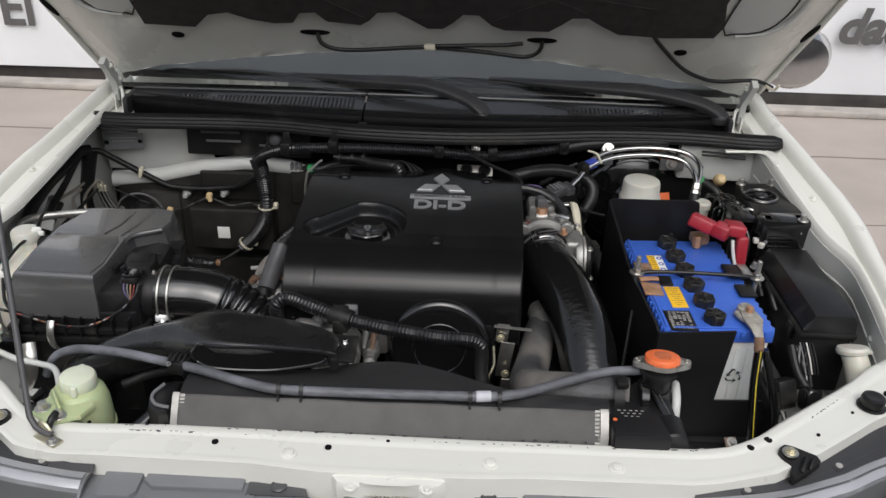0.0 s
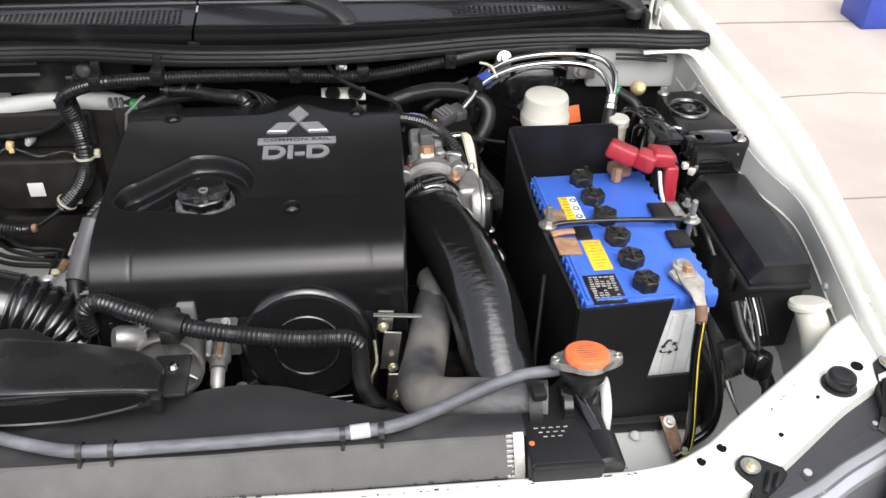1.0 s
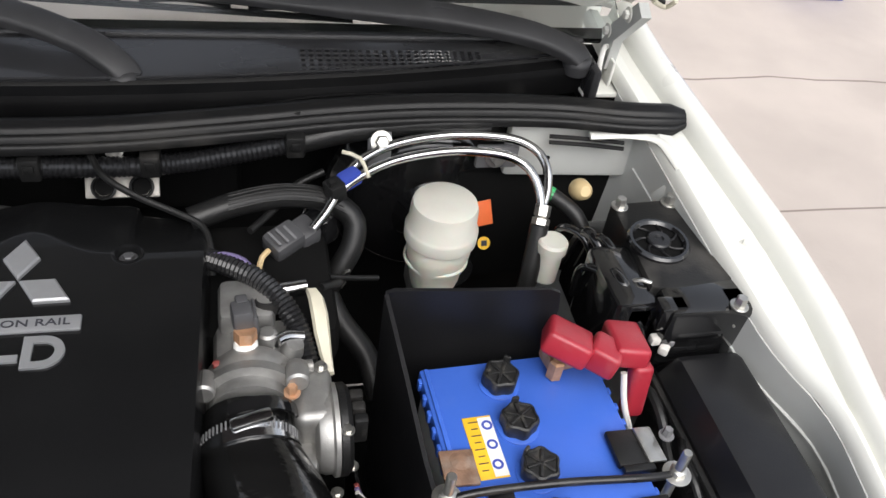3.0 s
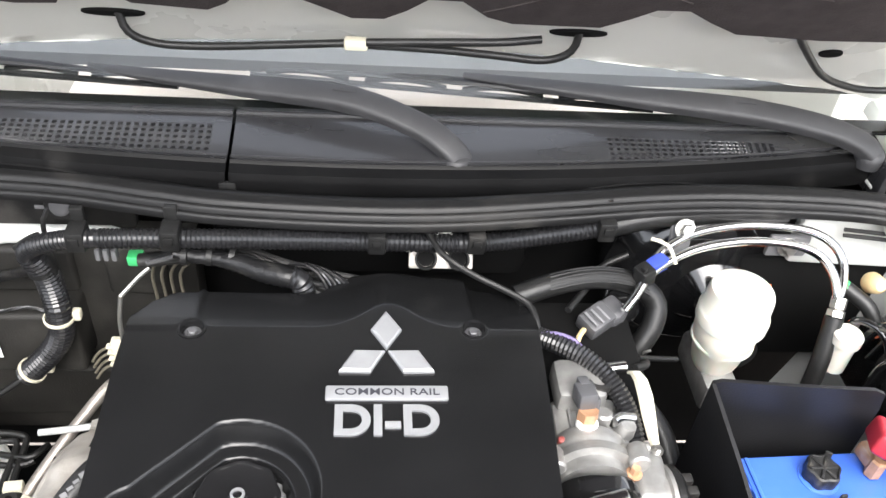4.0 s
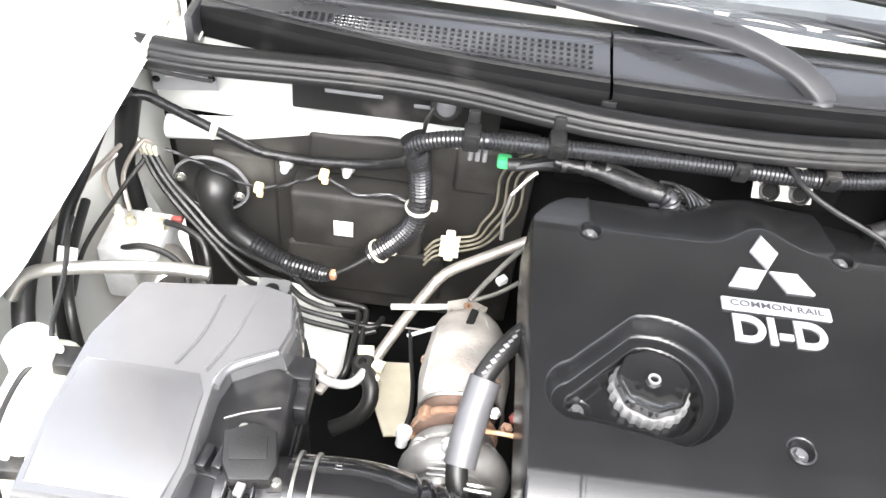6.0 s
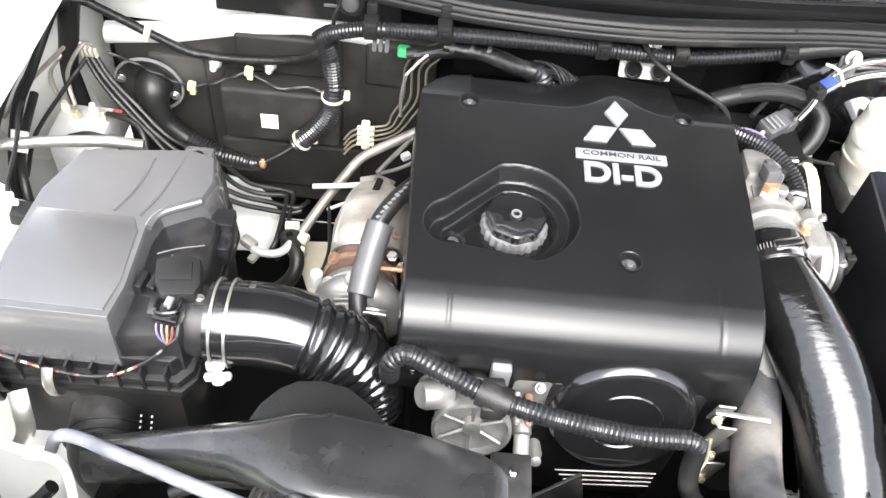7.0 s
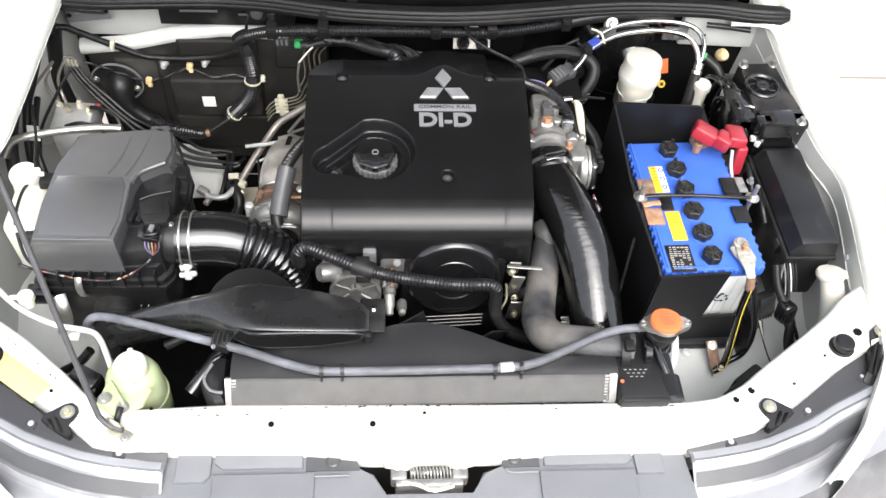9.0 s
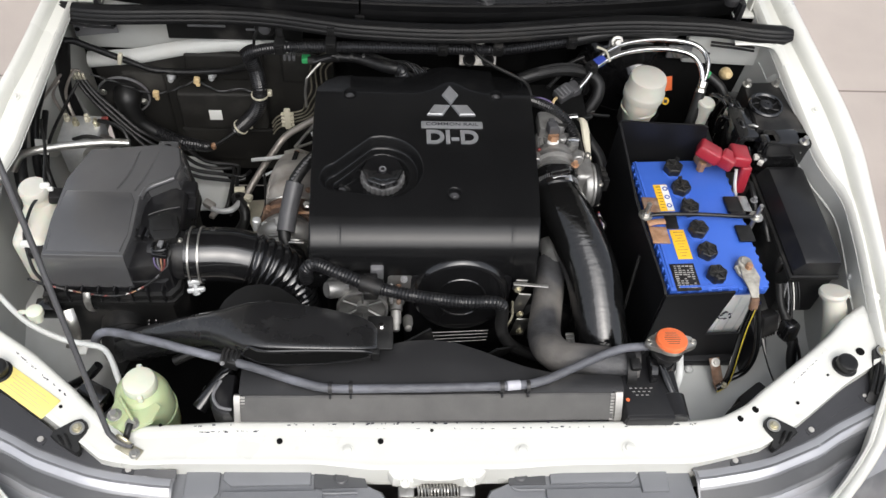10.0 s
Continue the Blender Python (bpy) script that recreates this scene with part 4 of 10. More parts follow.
def wiper(base, elbow, knee, tip, blade, label):
    it = thing("wiper", base, label, "wiper", group="windscreen wipers")
    b, e, k, t = [Vector(p) for p in (base, elbow, knee, tip)]
    mid = k + (t - k) * 0.45
    bm = B()
    path, _ = smooth_path([b + Vector((0.010, -0.006, -0.008)), b + (e - b) * 0.25 + Vector((0, 0, 0.004)), e, k, mid, t], 0.008)
    # a pressed channel: flat top, rounded shoulders, wider at the hinge and tapering to the tip
    length, run, rings = sum((q - p).length for p, q in zip(path, path[1:])), 0.0, []
    hinge = (e - b).length + (k - e).length
    for i, p in enumerate(path):
        d = (path[min(i + 1, len(path) - 1)] - path[max(i - 1, 0)]).normalized()
        side = Vector((0, -0.45, 0.89)).cross(d).normalized()
        up = d.cross(side).normalized()
        run += (p - path[i - 1]).length if i else 0.0
        w = lerp([(0.0, 0.0120), (0.004, 0.0140), (0.010, 0.0148), (hinge - 0.004, 0.0145), (hinge, 0.0138), (hinge + 0.003, 0.0150), (hinge + 0.08, 0.0138), (length, 0.0045)], run)
        h = lerp([(0.0, 0.004), (0.012, 0.007), (hinge, 0.0072), (hinge + 0.003, 0.0082), (hinge + 0.08, 0.0072), (length, 0.0026)], run)
        rings.append([p + side * w * u + up * h * v for u, v in ((-1, -1), (-1, 0.35), (-0.9, 0.78), (-0.66, 0.98), (0, 1.06), (0.66, 0.98), (0.9, 0.78), (1, 0.35), (1, -1))])
    loft(bm, rings)
    lathe(bm, [(0.016, -0.020), (0.0175, -0.010), (0.0165, -0.002), (0.010, 0.001), (0.003, 0.002)], Matrix.Translation(b), seg=24)
    arm = part("arm", bm, WIPERP, it, "weathered black wiper arm with a curved foot", smooth=60)
    bm = B()
    tube(bm, [k + Vector((0.012, 0.0, 0.008)), k + Vector((-0.002, 0.001, 0.0095)), k + Vector((-0.014, 0.003, 0.008))], 0.0022, seg=6)
    part("hinge_pin", bm, WIPERP, arm)
    # blade: a long bow, four small bows under it and the rubber lip
    a, c = Vector(blade[0]), Vector(blade[1])
    d = c - a

    def at(f, lift):
        return a + d * f + Vector((0, 0, lift))

    bm = B()
    tube(bm, [at(0.14, 0.004), at(0.30, 0.0075), at(0.5, 0.010), at(0.70, 0.0075), at(0.86, 0.004)], [0.0030, 0.0048, 0.0065, 0.0048, 0.0030], seg=8, step=0.02, flat=0.7)
    bl = part("blade_holder", bm, TRAYP, it)
    for f in (0.14, 0.38, 0.62, 0.86):
        bm = B()
        tube(bm, [at(f - 0.10, -0.001), at(f - 0.05, 0.003), at(f, 0.0045), at(f + 0.05, 0.003), at(f + 0.10, -0.001)], 0.0034, seg=6, step=0.015)
        part("yoke", bm, TRAYP, bl)
    bm = B()
    tube(bm, [at(f, -0.006) for f in (0, 0.33, 0.66, 1)], 0.0042, seg=6, step=0.03)
    part("rubber", bm, TRAYP, bl)


wiper((0.117, 0.846, 1.080), (0.072, 0.870, 1.104), (-0.007, 0.895, 1.119), (-0.30, 0.957, 1.110), ((-0.60, 0.970, 1.106), (-0.20, 0.947, 1.100)), "long black wiper resting on the windscreen glass")
wiper((0.620, 0.877, 1.083), (0.548, 0.886, 1.110), (0.455, 0.897, 1.121), (0.13, 0.956, 1.118), ((-0.12, 0.970, 1.106), (0.36, 0.932, 1.100)), "black wiper whose foot sits beside the hinge")


def seal():
    """The rubber strip along the front of the cowl."""
    mid = [(-0.735, 0.866, 1.030), (-0.705, 0.842, 1.037), (-0.62, 0.826, 1.041), (-0.50, 0.828, 1.043), (-0.40, 0.830, 1.044), (-0.30, 0.821, 1.046), (-0.20, 0.802, 1.047), (-0.13, 0.791, 1.047), (0.0, 0.783, 1.048),
           (0.11, 0.785, 1.049), (0.23, 0.799, 1.050), (0.33, 0.811, 1.052), (0.42, 0.817, 1.053), (0.52, 0.815, 1.054), (0.59, 0.810, 1.054), (0.66, 0.796, 1.055), (0.727, 0.790, 1.056)]
    it = thing("hood_seal", (0, 0.81, 1.03), "long black rubber weatherstrip along the cowl", "weatherstrip")
    path, _ = smooth_path(mid, 0.015)
    rings = []
    prof = [(-0.021, -0.012), (-0.022, -0.004), (-0.019, -0.001), (-0.0165, -0.001), (-0.015, 0.003), (-0.0125, 0.0055), (-0.0098, 0.0052), (-0.008, 0.0085), (-0.004, 0.0112), (-0.001, 0.0108), (0.001, 0.0125), (0.006, 0.013), (0.0085, 0.0112), (0.0105, 0.011), (0.015, 0.007), (0.017, -0.010)]
    for i, p in enumerate(path):
        d = (path[min(i + 1, len(path) - 1)] - path[max(i - 1, 0)]).normalized()
        side = Vector((0, 0, 1)).cross(d).normalized()
        end = min(1.0, min(i, len(path) - 1 - i) / 2 + 0.6)
        rings.append([p + side * a * end + Vector((0, 0, b * end)) for a, b in prof])
    bm = B()
    loft(bm, rings)
    part("strip", bm, SEALR, it, smooth=60)
    for i in range(2):
        for x0, x1 in ((-0.70, -0.60), (0.57, 0.655)):
            bm = B()
            pts = [(x, lerp([(p.x, p.y) for p in path], x) - 0.020 - 0.003 * i, 1.030 - 0.006 * i) for x in (x0, (x0 + x1) / 2, x1)]
            tube(bm, pts, 0.0025, seg=8)
            part("end_lip", bm, SEALR, it)


seal()


# ---- bonnet ----
HC, HS = math.cos(radians(48)), math.sin(radians(48))


def hood_at(x, u, w=0.0):
    """A place on the open bonnet's inner skin: across, up along it, and out of it towards the engine."""
    return Vector((x, 0.853 - HC * u - HS * w, 1.23 + HS * u - HC * w))


def hood():
    it = thing("hood", (0, 0.93, 1.08), "open white bonnet with a dark felt pad on its underside", "hood")
    back = [(-0.75, -0.24), (-0.70, -0.222), (-0.66, -0.19), (-0.60, -0.160), (-0.50, -0.137), (-0.40, -0.115), (-0.25, -0.085), (0, -0.058), (0.25, -0.085), (0.40, -0.115), (0.50, -0.137), (0.60, -0.160), (0.66, -0.19), (0.70, -0.222), (0.75, -0.24)]
    side = [(-0.24, 0.742), (-0.10, 0.757), (0.0, 0.770), (0.15, 0.785), (0.4, 0.79), (0.6, 0.76), (0.75, 0.70), (0.82, 0.62)]

    def skin(w0, inset):
        def f(u, v):
            t = 2 * u - 1
            top = 0.82 - 0.10 * t * t
            lo = -0.07 - 0.17 * abs(t) ** 1.6
            uu = lo + (top - lo) * v
            x = t * (lerp(side, uu) - inset)
            uu = max(uu, lerp(back, x) + inset)
            w = w0 - 0.010 * (1 - t * t) * 0
            return hood_at(x, uu, w)
        return f

    bm = B()
    sheet(bm, skin(-0.035, 0.0), 36, 24, -0.0012)
    part("outer_skin", bm, PAINT, it, "white painted outer skin")
    bm = B()

    def inner(u, v):
        t = 2 * u - 1
        p = skin(0.0, 0.012)(u, v)
        e = max(0, (abs(t) - 0.90) / 0.10)
        return p + Vector((0, HS * 0.03 * e, HC * 0.03 * e))

    sheet(bm, inner, 60, 40, 0.0012)
    part("inner_skin", bm, PAINT, it, "white painted pressed inner frame", smooth=60)
    # hem round the edge
    bm = B()
    edge = [skin(-0.03, 0.002)(0, v / 12) for v in range(13)]
    tube(bm, edge, 0.006, seg=8, step=0.03)
    edge = [skin(-0.03, 0.002)(1, v / 12) for v in range(13)]
    tube(bm, edge, 0.006, seg=8, step=0.03)
    edge = [skin(-0.02, 0.002)(v / 20, 0) for v in range(21)]
    tube(bm, edge, 0.006, seg=8, step=0.03)
    part("hem", bm, PAINT, it)
    # raised side ribs
    for s in (-1, 1):
        bm = B()
        tube(bm, [hood_at(s * 0.60, 0.045, 0.002), hood_at(s * 0.66, 0.060, 0.002), hood_at(s * 0.692, 0.12, 0.002), hood_at(s * 0.70, 0.3, 0.002), hood_at(s * 0.69, 0.55, 0.002)], 0.005, seg=10, step=0.02)
        part("pressed_rib", bm, PAINT_DULL, it)
        bm = B()
        loop = [(0.57, 0.070), (0.60, 0.052), (0.645, 0.062), (0.672, 0.105), (0.68, 0.2), (0.67, 0.45), (0.60, 0.5), (0.585, 0.3)]
        t = bmesh.new()
        vs = [t.verts.new(hood_at(s * x, u, 0.0025)) for x, u in loop]
        t.faces.new(vs)
        put(bm, t)
        bmesh.ops.solidify(bm, geom=list(bm.faces), thickness=0.002)
        part("recess", bm, PAINT_DULL, it)
        bm = B()
        tube(bm, [hood_at(s * x, u, 0.003) for x, u in loop], 0.0018, seg=6, step=0.02, closed=True)
        part("recess_seam", bm, DULL, it)
        for (x, u, a, lx, lu, nm) in ((0.228, 0.004, 0, 0.030, 0.0075, "slot"), (0.512, -0.022, 0, 0.013, 0.009, "drain_hole"), (0.742, 0.058, 75, 0.030, 0.0055, "slot")):
            bm = B()
            q = Matrix(((s, 0, 0, 0), (0, -HC, -HS, 0), (0, HS, -HC, 0), (0, 0, 0, 1)))
            q = Matrix.Translation(hood_at(s * x, u, 0.0)) @ q @ pose(0, 0, 0, 0, 0, a) @ Matrix.Diagonal((lx, lu, 1, 1))
            lathe(bm, [(1, -0.001), (1, 0.0022), (0.94, 0.003)], q, seg=28)
            part(nm, bm, VOID, it, "dark slot in the inner frame")
    # felt pad with scalloped lower edge
    low = [(-0.560, 0.012), (-0.46, 0.008), (-0.425, 0.050), (-0.385, 0.060), (-0.345, 0.040), (-0.300, 0.030), (-0.262, 0.034), (-0.245, 0.066), (-0.215, 0.070), (-0.195, 0.042), (-0.130, 0.034), (-0.112, 0.050), (-0.095, 0.076), (-0.060, 0.080), (-0.035, 0.060), (0.0, 0.030), (0.030, 0.030), (0.050, 0.050), (0.068, 0.076), (0.098, 0.074), (0.125, 0.040), (0.150, 0.026), (0.235, 0.022), (0.258, 0.045), (0.275, 0.066), (0.305, 0.066), (0.335, 0.040), (0.370, 0.014), (0.46, 0.006), (0.555, 0.012)]
    low = [(x, u + 0.022 + 0.05 * max(0.0, min(0.4, x))) for x, u in low]
    outline = low + [(0.565, 0.09), (0.548, 0.16), (0.56, 0.45), (0.52, 0.66), (0, 0.70), (-0.52, 0.66), (-0.56, 0.45), (-0.545, 0.16), (-0.562, 0.09)]
    bm = B()
    t = bmesh.new()
    face = t.faces.new([t.verts.new(hood_at(x, u, 0.004)) for x, u in outline])
    ex = bmesh.ops.extrude_face_region(t, geom=[face])
    vs = [v for v in ex["geom"] if isinstance(v, bmesh.types.BMVert)]
    bmesh.ops.translate(t, verts=vs, vec=Vector((0, -HS, -HC)) * 0.012)
    put(bm, t)
    part("felt_pad", bm, PAD, it, "dark felt insulation pad with a scalloped edge", smooth=30)
    bm = B()
    for pts in (((-0.3, 0.12), (-0.1, 0.22), (0.1, 0.22), (0.3, 0.12)), ((0.12, 0.08), (0.25, 0.16), (0.42, 0.14)), ((-0.42, 0.14), (-0.25, 0.16), (-0.12, 0.08))):
        tube(bm, [hood_at(x, u, 0.0155) for x, u in pts], 0.0022, seg=6, step=0.02, flat=0.5)
    part("pad_crease", bm, PAD, it)
    # washer hose with its tee
    hs = thing("washer_hose", tuple(hood_at(0, 0, 0.01)), "thin black washer hose clipped under the bonnet", "hose")
    bm = B()
    tube(bm, [hood_at(-0.224, 0.006, -0.002), hood_at(-0.216, -0.008, 0.016), hood_at(-0.19, -0.020, 0.022), hood_at(-0.14, -0.022, 0.022), hood_at(-0.06, -0.013, 0.020), hood_at(-0.004, -0.008, 0.018)], 0.0042, seg=10)
    part("hose", bm, RUBBER, hs)
    bm = B()
    tube(bm, [hood_at(0.014, -0.004, 0.018), hood_at(0.09, 0.000, 0.016), hood_at(0.15, 0.002, 0.014), hood_at(0.19, 0.004, 0.010)], 0.0042, seg=10)
    part("hose", bm, RUBBER, hs)
    bm = B()
    tube(bm, [hood_at(0.44, 0.045, 0.006), hood_at(0.463, 0.012, 0.008), hood_at(0.526, -0.065, 0.010), hood_at(0.577, -0.101, 0.010), hood_at(0.619, -0.112, 0.010), hood_at(0.690, -0.104, 0.010), hood_at(0.735, -0.125, 0.012)], 0.0042, seg=10)
    part("hose", bm, RUBBER, hs)
    bm = B()
    tube(bm, [hood_at(0.014, -0.010, 0.018), hood_at(0.09, -0.016, 0.018), hood_at(0.15, -0.026, 0.018), hood_at(0.20, -0.028, 0.020), hood_at(0.225, -0.014, 0.014), hood_at(0.230, 0.006, -0.002)], 0.0042, seg=10)
    part("hose", bm, RUBBER, hs)
    bm = B()
    box(bm, hood_at(0.004, -0.008, 0.018), (0.024, 0.012, 0.012), 0.003)
    part("tee", bm, CREAMCLIP, hs, "cream plastic tee")
    bm = B()
    tube(bm, [hood_at(0.715, -0.112, 0.016), hood_at(0.738, -0.126, 0.018), hood_at(0.742, -0.106, 0.018)], 0.003, seg=8)
    part("hook", bm, CREAMCLIP, hs)
    for s in (-1, 1):
        bm = B()
        box(bm, (s * 0.655, 0.885, 1.040), (0.05, 0.05, 0.006), 0.002)
        box(bm, (s * 0.668, 0.893, 1.058), (0.004, 0.035, 0.036), 0.0015)
        hg = part("hinge", bm, PAINT, it, "white painted hinge with two bolts")
        bm = B()
        t = bmesh.new()
        arm = [(0.888, 1.060), (0.902, 1.057), (0.914, 1.085), (0.900, 1.115), (0.852, 1.165), (0.835, 1.155), (0.884, 1.100)]
        fc = t.faces.new([t.verts.new((s * 0.662, y, z)) for y, z in arm])
        ex = bmesh.ops.extrude_face_region(t, geom=[fc])
        bmesh.ops.translate(t, verts=[v for v in ex["geom"] if isinstance(v, bmesh.types.BMVert)], vec=(s * 0.012, 0, 0))
        put(bm, t)
        part("arm", bm, PAINT_DULL, hg)
        bm = B()
        tube(bm, [(s * 0.652, 0.875, 1.045), (s * 0.650, 0.878, 1.075), (s * 0.658, 0.892, 1.088), (s * 0.676, 0.900, 1.075), (s * 0.68, 0.897, 1.045)], 0.0035, seg=8)
        part("link", bm, PAINT, hg)
        for y, z in ((0.900, 1.105), (0.862, 1.145)):
            bolt(hg, (s * 0.66, y, z), 0.009, tilt=(0, -90 * s, 0), material=PAINT)
        bolt(hg, (s * 0.648, 0.872, 1.043), 0.008, material=PAINT)


hood()


# ---- engine ----
POCKET_A, POCKET_B = Vector((-0.087, 0.467)), Vector((-0.162, 0.443))


def ramp(d, width):
    """A slope from 0 to 1 over a width, with short rounded ends."""
    k, a = max(0.0, min(1.0, d / width)), 0.15
    if k < a:
        k = k * k / (2 * a)
    elif k > 1 - a:
        k = 1 - a - (1 - k) ** 2 / (2 * a)
    else:
        k -= a / 2
    return k / (1 - a)


def cover_z(x, y):
    """Height of the engine cover's skin."""
    z = lerp([(0.304, 0.905), (0.3041, 0.926), (0.3055, 0.942), (0.3090, 0.9555), (0.3145, 0.9665), (0.322, 0.9760), (0.332, 0.9840), (0.345, 0.9905), (0.362, 0.9957), (0.39, 1.000), (0.43, 1.0035), (0.50, 1.0065), (0.60, 1.009), (0.66, 1.010), (0.76, 1.008)], y)
    yb = 0.648 + 0.034 * math.exp(-((x - 0.042) / 0.035) ** 2)
    z -= 0.25 * max(0.0, y - yb)
    z -= 0.10 * ramp(x - 0.126, 0.006) * max(0.0, y - 0.638)
    z += 0.11 * ramp(-0.143 - x, 0.003) * max(0.0, y - 0.640)
    p = Vector((x, y))
    d = POCKET_B - POCKET_A
    t = max(0.0, min(1.0, (p - POCKET_A).dot(d) / d.dot(d)))
    q = (p - (POCKET_A + d * t)).length - (0.071 - 0.040 * t)
    z -= 0.024 * ramp(0.001 - q, 0.010) + 0.020 * ramp(-0.0215 - q, 0.006)
    for bx, by in ((-0.147, 0.645), (0.126, 0.648), (0.037, 0.408)):
        q = math.hypot(x - bx, y - by) - 0.0125
        k = max(0.0, min(1.0, -q / 0.003))
        z -= 0.008 * k
    for sx in (-0.158, 0.134):
        z -= 0.0012 * math.exp(-((x - sx) / 0.0014) ** 2) * max(0, min(1, (0.42 - y) / 0.05))
    return z


def engine_cover():
    it = thing("engine_cover", (-0.01, 0.5, 0.88), "satin black plastic engine cover with silver emblem", "engine cover")
    bm = B()
    xl = [(0.30, -0.206), (0.45, -0.208), (0.60, -0.210), (0.677, -0.208), (0.724, -0.192), (0.752, -0.170)]
    back = [(-0.21, 0.700), (-0.15, 0.703), (-0.143, 0.713), (-0.030, 0.713), (0.004, 0.747), (0.118, 0.748), (0.135, 0.738), (0.19, 0.722)]
    xr = [(0.30, 0.176), (0.41, 0.183), (0.52, 0.188), (0.68, 0.193), (0.715, 0.190), (0.740, 0.182), (0.752, 0.170)]
    ys = [0.304, 0.3043, 0.3050, 0.3065, 0.3085, 0.311, 0.314, 0.317, 0.321, 0.325, 0.330, 0.336, 0.342, 0.349, 0.357]
    while ys[-1] < 0.750:
        ys.append(ys[-1] + 0.0022)
    rows = []
    n = 190
    for i in range(n + 7):
        k = i - 3
        u = max(0, min(1, k / n))
        drop = {0: 0.075, 1: 0.03, 2: 0.006}.get(i, {n + 6: 0.075, n + 5: 0.03, n + 4: 0.006}.get(i, 0.0))
        out = {0: -0.004, 1: -0.003, 2: -0.0015}.get(i, {n + 6: 0.004, n + 5: 0.003, n + 4: 0.0015}.get(i, 0.0))
        row = []
        for j, y in enumerate([0.307, 0.304] + ys + [0.756, 0.758]):
            a, b = lerp(xl, y), lerp(xr, y)
            x = a + (b - a) * u + out
            end = lerp(back, x)
            y = y if y < 0.64 else 0.64 + (y - 0.64) * (end - 0.64) / 0.112
            if j < 2:
                z = (0.868, 0.890)[j]
            elif j >= len(ys) + 2:
                z = cover_z(x, end) - (0.012, 0.06)[j - len(ys) - 2]
            else:
                z = cover_z(x, y)
            row.append((x, y, max(z - drop, 0.86 if j < 3 else 0.9)))
        rows.append(row)
    loft(bm, rows, closed_ring=False, caps=False)
    part("shell", bm, COVER, it, "satin black moulded shell", smooth=75)
    for x, y in ((-0.147, 0.645), (0.126, 0.648), (0.037, 0.408)):
        z = cover_z(x, y)
        bm = B()
        ringbody(bm, [(0.0085, 0.0), (0.0125, 0.0), (0.0135, 0.009), (0.0115, 0.0098), (0.0085, 0.002)], pose(x, y, z - 0.001), seg=24)
        part("bolt_cup", bm, COVER, it)
        bolt(it, (x, y, z), 0.0085, material=DARKPLUG, h=0.0055)
    bm = B()
    lathe(bm, [(0.0165, 0.0), (0.0165, 0.003), (0.0145, 0.0036), (0.011, 0.0015), (0.004, 0.0015)], pose(-0.158, 0.446, cover_z(-0.158, 0.446)), seg=28)
    part("screw_seat", bm, GLOSS, it)
    bolt(it, (-0.158, 0.446, cover_z(-0.158, 0.446) + 0.0015), 0.0085, material=DARKPLUG, h=0.006)
    # filler cap, deep in the pocket
    fx, fy, fz = -0.086, 0.476, -0.013
    bm = B()
    lathe(bm, [(0.0375, 0.940), (0.0375, 0.968), (0.0365, 0.9695), (0.034, 0.970), (0.034, 0.9765), (0.033, 0.978)], pose(fx, fy, fz), seg=44)
    part("filler_collar", bm, ALU, it, "grey metal filler neck")
    bm = B()
    lathe(bm, [(0.030, 0.9765), (0.0360, 0.978), (0.0365, 0.9815), (0.0345, 0.983), (0.0342, 0.996), (0.0350, 0.9985), (0.0335, 1.0005), (0.031, 1.0), (0.029, 0.9985), (0.008, 0.9985), (0.007, 1.0005), (0.003, 1.0005)], pose(fx, fy, fz), seg=72, lobes=8, depth=0.03)
    skirt = B()
    lathe(skirt, [(0.034, 0.970), (0.0375, 0.971), (0.0385, 0.976), (0.0385, 0.984), (0.0372, 0.9865), (0.034, 0.987)], pose(fx, fy, fz), seg=96, lobes=24, depth=0.035)
    part("cap_skirt", skirt, CAPSKIRT, it, "fluted grey skirt of the filler cap")
    cap = part("oil_cap", bm, GLOSS, it, "black scalloped oil filler cap")
    bm = B()
    ringbody(bm, [(0.004, 1.000), (0.0062, 1.000), (0.0062, 1.0025), (0.004, 1.0025)], pose(fx, fy, fz), seg=18)
    part("centre_ring", bm, GREYPL, cap)
    # three-diamond emblem, plain shapes
    for a in (0, 120, 240):
        bm = B()
        h = 0.053
        t = bmesh.new()
        rot = pose(0.039, 0.6165, 0, 0, 0, a)
        pts = [rot @ Vector((x, y, 0)) for x, y in ((0, 0.0015), (0.285 * h, h / 2), (0, h - 0.0015), (-0.285 * h, h / 2))]
        lo = [t.verts.new((p.x, p.y, cover_z(0.039, min(p.y, 0.645)) - 0.001)) for p in pts]
        hi = [t.verts.new((p.x, p.y, cover_z(0.039, min(p.y, 0.645)) + 0.0048)) for p in pts]
        t.faces.new(lo[::-1])
        top = t.faces.new(hi)
        for i in range(4):
            t.faces.new((lo[i], lo[(i + 1) % 4], hi[(i + 1) % 4], hi[i]))
        bmesh.ops.bevel(t, geom=list(top.edges), offset=0.0017, segments=1, affect="EDGES")
        put(bm, t)
        part("emblem_diamond", bm, SILVER, it, "silver diamond of the emblem")
    tilt = math.degrees(math.atan2(cover_z(0.04, 0.60) - cover_z(0.04, 0.52), 0.08))
    bm = B()
    box(bm, (0.039, 0.566, cover_z(0.04, 0.566) + 0.0015), (0.112, 0.0165, 0.004), 0.0018, rot=(tilt, 0, 0))
    pl = part("emblem_plate", bm, SILVER, it, "silver plate with dark letters")
    writing("COMMON RAIL", 0.0104, pose(0.039, 0.566, cover_z(0.04, 0.566) + 0.0036, tilt), INK, "plate_letters", pl, 0.0004, 0.0001, xscale=1.28, gap=1.04)
